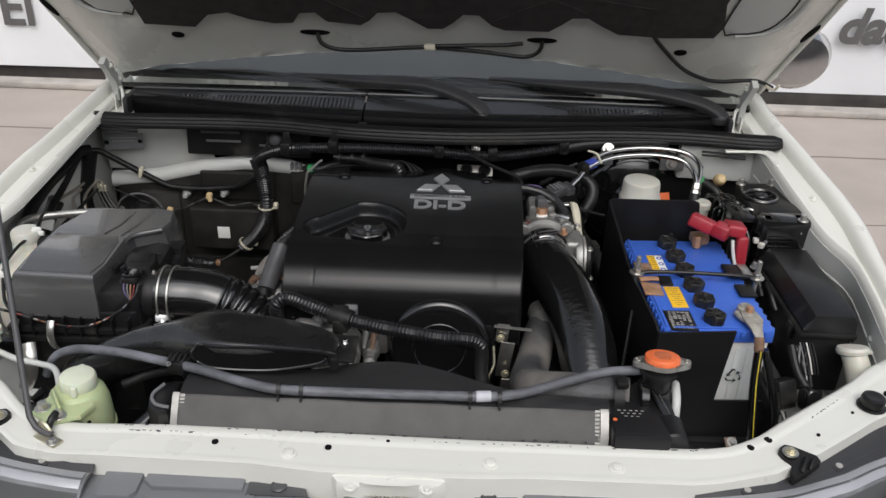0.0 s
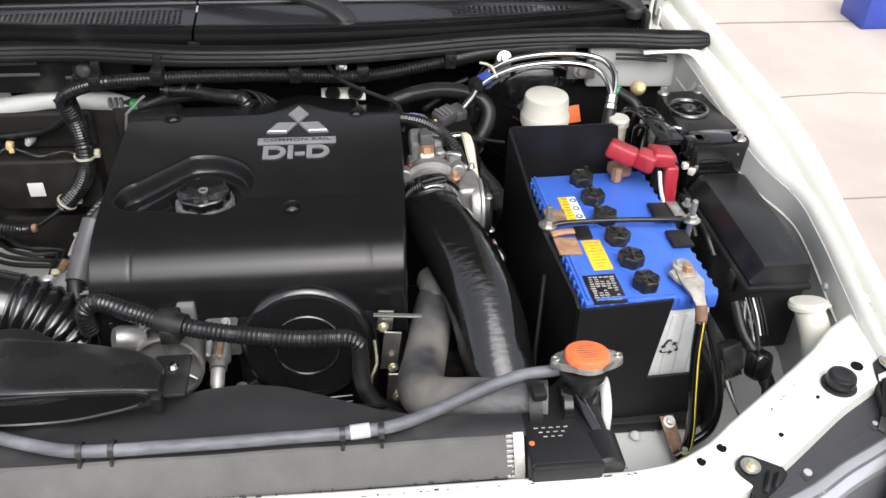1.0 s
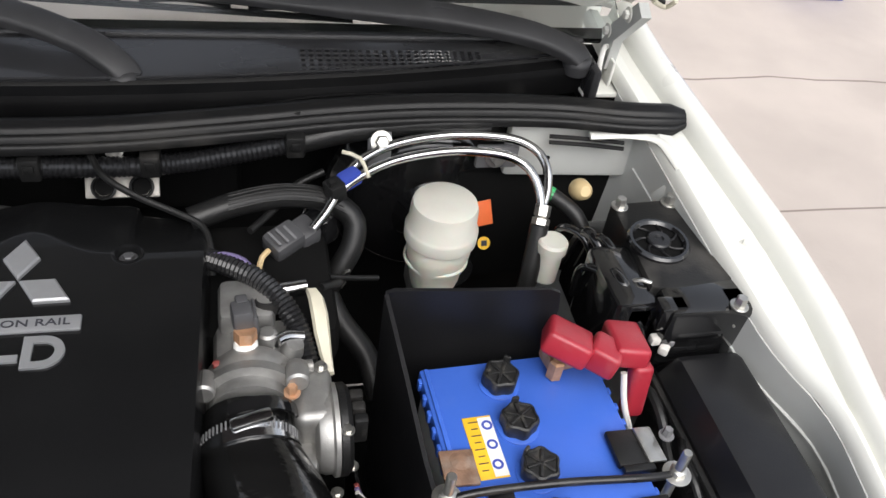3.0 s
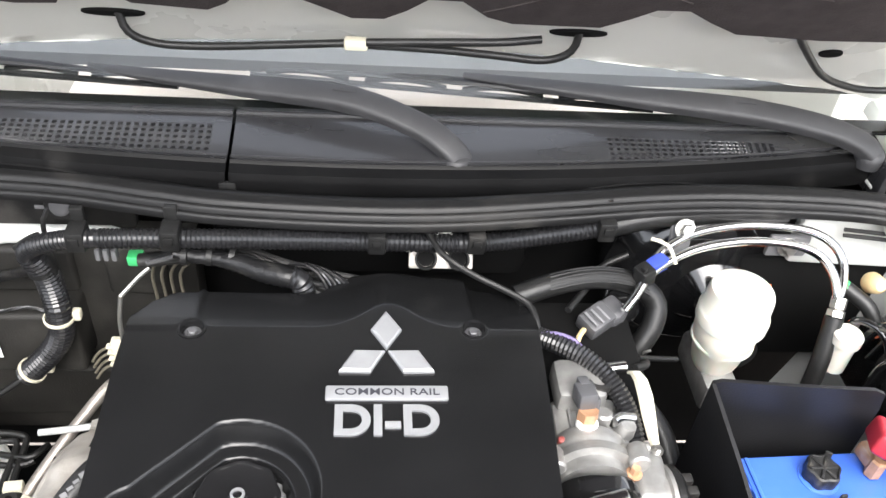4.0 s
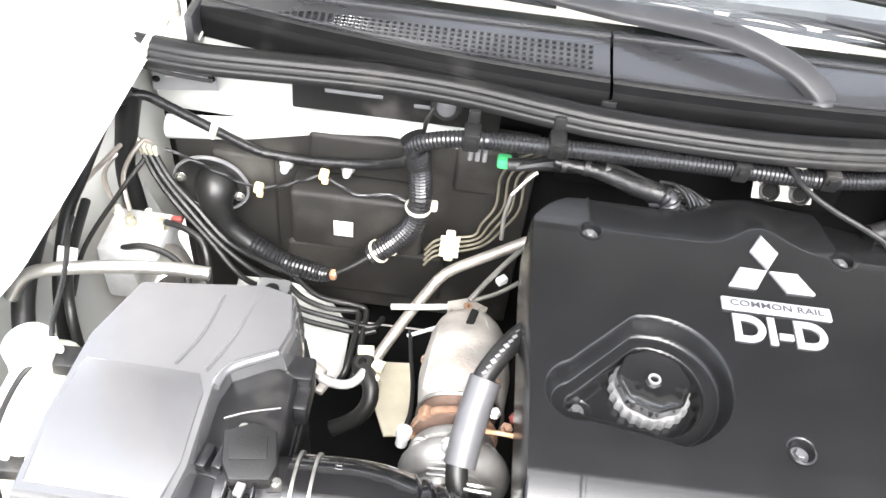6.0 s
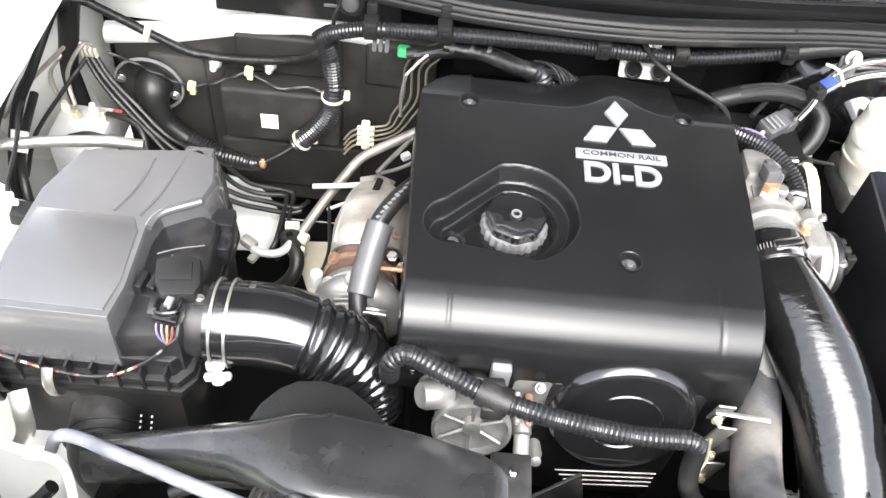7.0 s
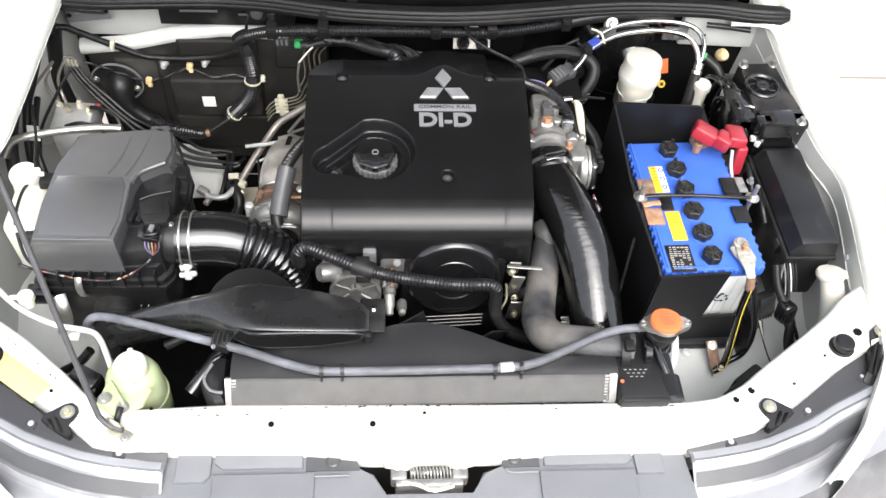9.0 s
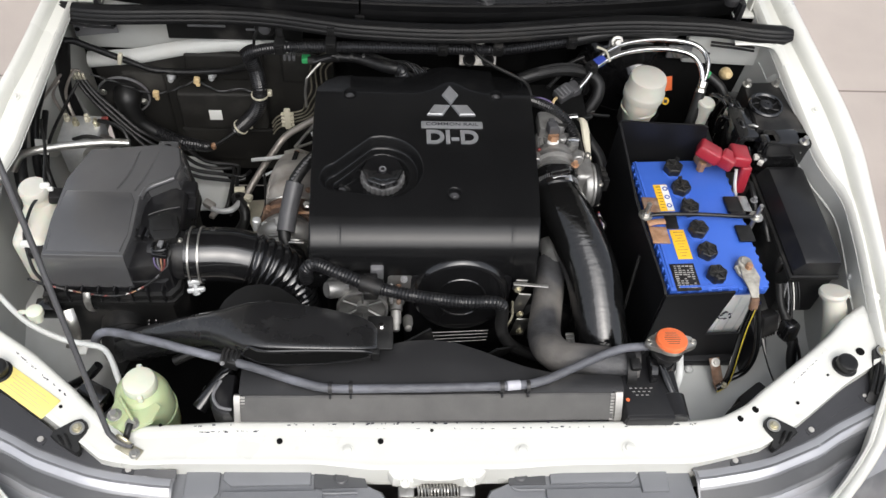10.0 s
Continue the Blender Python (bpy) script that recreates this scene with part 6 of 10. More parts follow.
def overflow_hose():
    it = thing("overflow_hose", (0, 0.08, 0.95), "thin dusty grey overflow hose clipped along the shroud", "hose")
    bm = B()
    tube(bm, [(-0.562, 0.207, 0.845), (-0.553, 0.210, 0.866), (-0.535, 0.204, 0.888), (-0.505, 0.190, 0.908), (-0.478, 0.176, 0.921), (-0.43, 0.156, 0.934), (-0.383, 0.138, 0.941), (-0.29, 0.108, 0.945), (-0.213, 0.080, 0.9455), (-0.162, 0.068, 0.9455), (-0.076, 0.067, 0.9455), (0.016, 0.068, 0.9455), (0.111, 0.070, 0.9455), (0.161, 0.078, 0.946), (0.223, 0.105, 0.947), (0.287, 0.130, 0.950), (0.337, 0.134, 0.953)], 0.0068, seg=14)
    part("hose", bm, OLDHOSE, it, smooth=60)
    bm = B()
    tube(bm, [(0.104, 0.0697, 0.9456), (0.124, 0.0715, 0.9456)], 0.0078, seg=14)
    part("tape", bm, PALETAPE, it, "band of pale tape")
    for x in (-0.164, -0.133, 0.096, 0.136):
        bm = B()
        ringbody(bm, [(0.0074, -0.003), (0.0094, -0.003), (0.0094, 0.003), (0.0074, 0.003)], along((x, 0.069, 0.9455), (x + 0.01, 0.0692, 0.9455)), seg=20)
        box(bm, (x, 0.060, 0.937), (0.004, 0.010, 0.006), 0.001)
        part("clip", bm, SHROUD, it)


overflow_hose()


# ---- battery corner ----
def battery():
    yaw = 2.6
    m = pose(0.4725, 0.3915, 0.0, 0, 0, yaw)
    it = thing("battery", (0.4725, 0.3855, 0.755), "blue-topped car battery with six black filler caps", "battery")
    W, L, T = 0.172, 0.294, 0.953

    def P(x, y, z=0.0):
        return m @ Vector((x, y, z))

    bm = B()
    box(bm, P(0, 0, 0.842), (W - 0.006, L - 0.008, 0.185), 0.006, rot=(0, 0, yaw))
    case = part("case", bm, BATWHITE, it, "translucent white case")
    bm = B()
    for k in range(11):
        box(bm, P(W / 2 - 0.003, -L / 2 + 0.022 + 0.025 * k, 0.845), (0.003, 0.008, 0.15), 0.001, rot=(0, 0, yaw))
    for k in range(3):
        box(bm, P(0.035 + 0.018 * k, -L / 2 + 0.004, 0.845), (0.006, 0.003, 0.15), 0.001, rot=(0, 0, yaw))
    part("case_ribs", bm, BATWHITE, case)
    bm = B()
    box(bm, P(0, 0, 0.9415), (W, L, 0.023), 0.003, rot=(0, 0, yaw))
    lid = part("lid", bm, BLUE, it, "bright blue lid")
    for k in range(16):
        for s in (-1, 1):
            bm = B()
            box(bm, P(s * (W / 2 + 0.001), -L / 2 + 0.012 + 0.0180 * k, 0.9455), (0.004, 0.007, 0.012), 0.0015, rot=(0, 0, yaw))
            part("lid_tooth", bm, BLUE, lid)
    for k in range(9):
        bm = B()
        box(bm, P(-W / 2 + 0.014 + 0.018 * k, -L / 2 - 0.001, 0.9455), (0.007, 0.004, 0.012), 0.0015, rot=(0, 0, yaw))
        part("lid_tooth", bm, BLUE, lid)
    # raised borders on the lid
    for x, y, sx, sy in ((-W / 2 + 0.006, -0.09, 0.004, 0.10), (-W / 2 + 0.006, 0.10, 0.004, 0.09), (-0.02, -L / 2 + 0.006, 0.10, 0.004)):
        bm = B()
        box(bm, P(x, y, 0.954), (sx, sy, 0.003), 0.001, rot=(0, 0, yaw))
        part("lid_ridge", bm, BLUE, lid)
    for k in range(6):
        f = k / 5
        x, y = 0.451 + 0.024 * f, 0.511 - 0.243 * f
        bm = B()
        lathe(bm, [(0.0195, 0.950), (0.0195, 0.9540), (0.0185, 0.9545)], pose(x, y, 0), seg=28)
        part("cap_seat", bm, BLUE, lid)
        bm = B()
        lathe(bm, [(0.0150, 0.954), (0.0160, 0.956), (0.0165, 0.966), (0.0158, 0.9690), (0.0140, 0.9700), (0.0130, 0.9685), (0.004, 0.9680)], pose(x, y, 0, 0, 0, 37 * k), seg=48, lobes=6, depth=0.07)
        cap = part("filler_cap", bm, CAPBLACK, it, "black scalloped filler cap", smooth=30)
        for j in range(3):
            bm = B()
            box(bm, (x, y, 0.9690), (0.027, 0.0028, 0.0028), 0.0008, rot=(0, 0, 60 * j + 37 * k))
            part("cap_fin", bm, CAPBLACK, cap)
        bm = B()
        box(bm, (x + 0.0155 * math.cos(1 + k * 0.65), y + 0.0155 * math.sin(1 + k * 0.65), 0.971), (0.0035, 0.007, 0.009), 0.0015, rot=(0, 0, 60 + 37 * k))
        part("cap_tab", bm, CAPBLACK, cap)
    # labels
    def label(x0, x1, y0, y1, mt, lab):
        bm = B()
        box(bm, ((x0 + x1) / 2, (y0 + y1) / 2, 0.9535), (x1 - x0, y1 - y0, 0.0012), 0.0003, rot=(0, 0, yaw))
        return part("label", bm, mt, it, lab)

    a = label(0.409, 0.435, 0.413, 0.476, YELLOW, "yellow warning label")
    bm = B()
    for k in range(3):
        ringbody(bm, [(0.0028, 0), (0.0050, 0), (0.0050, 0.0004), (0.0028, 0.0004)], pose(0.4285, 0.466 - 0.020 * k, 0.9543), seg=20)
    part("pictograms", bm, BLUEPL, a, "round blue pictograms")
    bm = B()
    box(bm, (0.4285, 0.4445, 0.9542), (0.0125, 0.060, 0.0003), 0, rot=(0, 0, yaw))
    part("white_field", bm, WHITELBL, a)
    bm = B()
    for k in range(8):
        box(bm, (0.4165, 0.470 - 0.007 * k, 0.9544), (0.009 - 0.003 * (k % 2), 0.0009, 0.0004), 0, rot=(0, 0, yaw))
    tagged(part("print_bar", bm, INK, a), kind="stuff")
    b = label(0.418, 0.444, 0.306, 0.370, YELLOW, "yellow label with small print")
    bm = B()
    for k in range(9):
        box(bm, (0.431, 0.364 - 0.0064 * k, 0.9543), (0.018 - 0.005 * (k % 3), 0.0007, 0.0004), 0, rot=(0, 0, yaw))
    tagged(part("print_bar", bm, RUST, b), kind="stuff")
    c = label(0.402, 0.445, 0.240, 0.296, BLACKLBL, "scuffed black data label")
    bm = B()
    rng = random.Random(12)
    for k in range(11):
        for j in range(5):
            if rng.random() < 0.85:
                box(bm, (0.4090 + 0.0070 * j + 0.001 * rng.random(), 0.2905 - 0.0044 * k, 0.9543), (0.0062 - 0.003 * rng.random(), 0.0014 + 0.0010 * rng.random(), 0.0004), 0, rot=(0, 0, yaw))
    tagged(part("print_bar", bm, PALEINK, c), kind="stuff")
    # recycling mark on the case: three bent arrows
    bm = B()
    for k in range(3):
        a0 = 120 * k
        q = Matrix.Translation(P(0.036, -L / 2 - 0.0005, 0.868)) @ pose(0, 0, 0, 90, 0, yaw) @ pose(0, 0, 0, 0, 0, a0)
        tube(bm, [q @ Vector(p) for p in ((-0.0105, -0.0045, 0), (-0.009, -0.0085, 0), (0.0005, -0.0085, 0))], 0.0019, seg=6, flat=0.4)
        t = bmesh.new()
        t.faces.new([t.verts.new(q @ Vector(p)) for p in ((0.0005, -0.0130, 0.0005), (0.0065, -0.0085, 0.0005), (0.0005, -0.0040, 0.0005))])
        put(bm, t)
    part("recycling_mark", bm, INK, case)
    # rusty and copper plates under the hold-down bar
    bm = B()
    box(bm, (0.396, 0.356, 0.956), (0.032, 0.036, 0.004), 0.001, rot=(0, 4, 2))
    part("copper_plate", bm, COPPER, it, "corroded copper-coloured plate")
    bm = B()
    box(bm, (0.394, 0.425, 0.956), (0.030, 0.034, 0.004), 0.001, rot=(0, 3, 0))
    lathe(bm, [(0.008, 0.957), (0.009, 0.959), (0.005, 0.961)], pose(0.396, 0.430, 0), seg=16)
    part("rusty_plate", bm, RUST, it, "rusty steel plate")
    bm = B()
    tube(bm, [(0.378, 0.378, 0.960), (0.394, 0.382, 0.961), (0.410, 0.384, 0.960)], 0.006, seg=10, flat=0.5)
    part("strap", bm, COPPER, it)
    bm = B()
    box(bm, (0.423, 0.385, 0.9560), (0.022, 0.028, 0.004), 0.001)
    part("dark_pad", bm, BLACK, it)
    # posts and clamps
    bm = B()
    lathe(bm, [(0.010, 0.952), (0.0095, 0.972), (0.008, 0.974)], pose(0.527, 0.288, 0), seg=20)
    part("post", bm, LEAD, it)
    bm = B()
    lathe(bm, [(0.010, 0.952), (0.0095, 0.970), (0.008, 0.972)], pose(0.512, 0.530, 0), seg=20)
    part("post", bm, LEAD, it)


battery()


def tray():
    it = thing("battery_tray", (0.46, 0.39, 0.72), "black plastic battery tray with a high rear wall", "battery tray")
    bm = B()
    t = 0.004
    # left wall, falling towards the front
    rows = []
    for y, zt in ((0.232, 0.955), (0.245, 0.960), (0.38, 0.962), (0.43, 0.968), (0.50, 0.99), (0.578, 1.010)):
        x = 0.385 - 0.031 * (y - 0.222) / 0.356
        rows.append([(x - t, y, 0.72), (x, y, 0.72), (x, y, zt), (x - t, y, zt)])
    loft(bm, rows)
    part("left_wall", bm, TRAYP, it)
    bm = B()
    rows = []
    for x, zt in ((0.352, 1.010), (0.36, 1.014), (0.43, 1.019), (0.50, 1.026), (0.510, 1.022), (0.513, 1.0)):
        y = 0.578 - 0.022 * (x - 0.356) / 0.15
        rows.append([(x, y + t, 0.74), (x, y, 0.74), (x, y, zt), (x, y + t, zt)])
    loft(bm, rows)
    part("rear_wall", bm, TRAYP, it)
    bm = B()
    t2 = bmesh.new()
    out = [(0.382, 0.715), (0.60, 0.722), (0.59, 0.790), (0.566, 0.828), (0.488, 0.828), (0.500, 0.960), (0.470, 0.958), (0.382, 0.955)]
    fc = t2.faces.new([t2.verts.new((x, 0.231 + 0.045 * (x - 0.382), z)) for x, z in out])
    ex = bmesh.ops.extrude_face_region(t2, geom=[fc])
    bmesh.ops.translate(t2, verts=[v for v in ex["geom"] if isinstance(v, bmesh.types.BMVert)], vec=(0, -t, 0))
    put(bm, t2)
    part("front_wall", bm, TRAYP, it)
    bm = B()
    box(bm, (0.475, 0.39, 0.745), (0.20, 0.34, 0.02), 0.004)
    box(bm, (0.583, 0.35, 0.78), (0.012, 0.28, 0.10), 0.004)
    part("base", bm, TRAYP, it)
    # dark side shield towards the engine
    bm = B()
    box(bm, (0.345, 0.36, 0.66), (0.004, 0.44, 0.30), 0.001, rot=(0, -3, 3))
    part("side_shield", bm, TRAYP, it)
    bm = B()
    tube(bm, [(0.362, 0.33, 0.93), (0.345, 0.27, 0.80), (0.338, 0.24, 0.70)], 0.003, seg=8)
    part("stay_rod", bm, DULL, it)


tray()


def hold_down():
    it = thing("battery_clamp", (0.474, 0.395, 0.955), "black hold-down bar on two threaded rods", "clamp")
    bm = B()
    tube(bm, [(0.376, 0.392, 0.962), (0.400, 0.394, 0.967), (0.47, 0.394, 0.968), (0.54, 0.390, 0.968), (0.574, 0.392, 0.964)], 0.0036, seg=10)
    part("bar", bm, BLACK, it)
    for x, y in ((0.376, 0.394), (0.576, 0.392)):
        bm = B()
        lathe(bm, [(0.0125, 0.964), (0.0125, 0.9655), (0.011, 0.966)], pose(x, y, 0), seg=24)
        lathe(bm, [(0.0075, 0.966), (0.0075, 0.972), (0.006, 0.973)], pose(x, y, 0), seg=6)
        part("nut", bm, ZINC, it, "zinc nut with a broad washer")
        bm = B()
        lathe(bm, [(0.0042, 0.76), (0.0042, 0.995), (0.0035, 0.996)], pose(x, y, 0), seg=14)
        part("rod", bm, ZINC, it)
    bm = B()
    box(bm, (0.546, 0.426, 0.9575), (0.031, 0.036, 0.006), 0.0015, rot=(0, 3, 2))
    box(bm, (0.548, 0.404, 0.9590), (0.030, 0.007, 0.006), 0.0015, rot=(0, 3, 2))
    part("pad", bm, DULL, it)
    bm = B()
    box(bm, (0.550, 0.360, 0.9570), (0.029, 0.036, 0.005), 0.0015, rot=(0, 2, 2))
    part("pad", bm, DULL, it)
    bm = B()
    box(bm, (0.566, 0.426, 0.960), (0.018, 0.036, 0.003), 0.001, rot=(0, 8, 4))
    part("link_plate", bm, ZINC, it)
    bolt(it, (0.584, 0.432, 0.962), 0.007, material=GREYPL, h=0.01)


hold_down()


def terminals():
    it = thing("positive_terminal", (0.53, 0.51, 0.955), "positive cable clamp under hinged red plastic boots", "terminal")
    bm = B()
    box(bm, (0.512, 0.528, 0.966), (0.030, 0.026, 0.018), 0.004, rot=(0, 0, 10))
    lathe(bm, [(0.008, 0), (0.008, 0.02), (0.006, 0.022)], pose(0.505, 0.514, 0.955, 0, 0, 0), seg=6)
    part("clamp", bm, COPPER, it)
    bm = B()
    box(bm, (0.507, 0.513, 1.003), (0.044, 0.040, 0.024), 0.005, rot=(-18, 14, -28), seg=3)
    box(bm, (0.540, 0.500, 0.996), (0.030, 0.034, 0.026), 0.005, rot=(-10, 10, -34), seg=3)
    b1 = part("boot", bm, RED, it, "red plastic boot")
    bm = B()
    box(bm, (0.566, 0.512, 0.995), (0.034, 0.050, 0.022), 0.005, rot=(-12, 4, -8), seg=3)
    box(bm, (0.576, 0.486, 0.962), (0.020, 0.018, 0.060), 0.005, rot=(-10, 0, 0), seg=3)
    part("boot_cover", bm, RED, it, "red plastic boot")
    bm = B()
    tube(bm, [(0.558, 0.487, 0.985), (0.560, 0.478, 0.965), (0.563, 0.470, 0.950), (0.57, 0.46, 0.93)], 0.003, seg=8)
    part("wire", bm, WHITEWIRE, it)
    ng = thing("negative_terminal", (0.542, 0.306, 0.955), "corroded negative clamp with its black ground cable", "terminal")
    bm = B()
    box(bm, (0.529, 0.276, 0.963), (0.026, 0.024, 0.014), 0.005, rot=(0, 0, 5))
    lathe(bm, [(0.0125, 0.954), (0.0135, 0.958), (0.0125, 0.970), (0.009, 0.972)], pose(0.527, 0.288, 0), seg=20)
    tube(bm, [(0.513, 0.284, 0.962), (0.516, 0.272, 0.961), (0.522, 0.264, 0.960)], 0.0045, seg=8)
    part("clamp", bm, LEAD, ng)
    bm = B()
    lathe(bm, [(0.0062, 0.968), (0.0062, 0.978), (0.005, 0.979)], pose(0.529, 0.276, 0), seg=6)
    part("clamp_bolt", bm, COPPER, ng)
    bm = B()
    rows = [[(0.516, 0.276, 0.966), (0.541, 0.276, 0.966), (0.541, 0.276, 0.969), (0.516, 0.276, 0.969)], [(0.516, 0.258, 0.9640), (0.546, 0.258, 0.9640), (0.546, 0.258, 0.967), (0.516, 0.258, 0.967)],
            [(0.522, 0.240, 0.961), (0.540, 0.240, 0.961), (0.540, 0.240, 0.964), (0.522, 0.240, 0.964)], [(0.526, 0.226, 0.955), (0.538, 0.226, 0.955), (0.538, 0.223, 0.957), (0.526, 0.223, 0.957)]]
    loft(bm, rows)
    part("lug_strap", bm, LEAD, ng, "flat grey lead strap")
    bm = B()
    tube(bm, [(0.532, 0.225, 0.956), (0.532, 0.218, 0.946), (0.532, 0.216, 0.938)], 0.0075, seg=12)
    part("ferrule", bm, RUST, ng)
    cable = [(0.532, 0.216, 0.942), (0.534, 0.210, 0.89), (0.540, 0.202, 0.83), (0.545, 0.192, 0.775), (0.540, 0.180, 0.745), (0.522, 0.172, 0.738)]
    bm = B()
    tube(bm, cable, 0.0070, seg=12)
    cb = part("ground_cable", bm, GLOSS, ng, "black cable with a yellow stripe")
    bm = B()
    tube(bm, [(x + 0.001, y - 0.0066, z) for x, y, z in cable], 0.0011, seg=6)
    part("stripe", bm, YELLOWWIRE, cb)
    bm = B()
    tube(bm, [(0.548, 0.232, 0.93), (0.566, 0.218, 0.87), (0.580, 0.206, 0.81), (0.574, 0.194, 0.765), (0.545, 0.186, 0.744)], 0.0060, seg=10)
    part("ground_cable", bm, GLOSS, ng)
    gb = thing("ground_lug", (0.52, 0.19, 0.735), "rusty earth lug bolted to the shelf", "lug")
    bm = B()
    box(bm, (0.526, 0.200, 0.752), (0.020, 0.050, 0.003), 0.001, rot=(28, 0, 8))
    box(bm, (0.530, 0.178, 0.742), (0.022, 0.016, 0.004), 0.001, rot=(0, 0, 8))
    part("strip", bm, RUST, gb)
    bolt(gb, (0.525, 0.214, 0.760), 0.0085, tilt=(28, 0, 0), material=ZINC)
    bolt(gb, (0.536, 0.175, 0.745), 0.007, material=BRASS)
    bm = B()
    lathe(bm, [(0.008, 0), (0.0085, 0.001), (0.006, 0.004), (0.003, 0.005)], pose(0.482, 0.213, 0.737), seg=18)
    solo("shelf_stud", bm, PAINT_DULL, "small stud on the pale shelf", "stud")


terminals()


def fuse_box():
    it = thing("fuse_box", (0.668, 0.41, 0.78), "black fuse box with a long sloping lid", "fuse box")
    m = pose(0.668, 0.412, 0, 0, 0, 1.0)
    bm = B()
    rows = []
    for y, top, g in ((-0.118, 0.930, 0.0), (-0.112, 0.9515, 0.010), (-0.10, 0.9565, 0.014), (0.0, 0.9565, 0.014), (0.105, 0.9555, 0.014), (0.115, 0.951, 0.012), (0.122, 0.930, 0.0)):
        rows.append([m @ Vector(p) for p in ((-0.040, y, 0.915), (0.044, y, 0.915), (0.044, y, top - 0.012), (0.040, y, top - 0.002), (0.034 - g * 0, y, top), (-0.012 - g * 0.6, y, top), (-0.018 - g * 0.6, y, top - 0.001), (-0.040, y, 0.928))])
    loft(bm, rows)
    part("lid", bm, BLACK, it, "black lid with bevelled edges", smooth=25)
    bm = B()
    box(bm, (0.668, 0.412, 0.865), (0.082, 0.236, 0.115), 0.006, rot=(0, 0, 1))
    part("body", bm, DULL, it)
    bm = B()
    box(bm, (0.668, 0.414, 0.918), (0.092, 0.248, 0.010), 0.003, rot=(0, 0, 1))
    part("flange", bm, DULL, it)
    for y in (0.33, 0.42, 0.50):
        bm = B()
        box(bm, (0.6235, y, 0.905), (0.008, 0.016, 0.03), 0.002)
        part("latch", bm, DULL, it)
    bm = B()
    tube(bm, [(0.622, 0.45, 0.92), (0.612, 0.43, 0.93), (0.610, 0.40, 0.928), (0.616, 0.38, 0.91)], 0.004, seg=8)
    tube(bm, [(0.618, 0.52, 0.91), (0.608, 0.50, 0.93), (0.606, 0.47, 0.93), (0.612, 0.44, 0.90)], 0.005, seg=8)
    solo("fuse_box_cable", bm, RUBBER, "black cables looping beside the fuse box", "cable")


fuse_box()


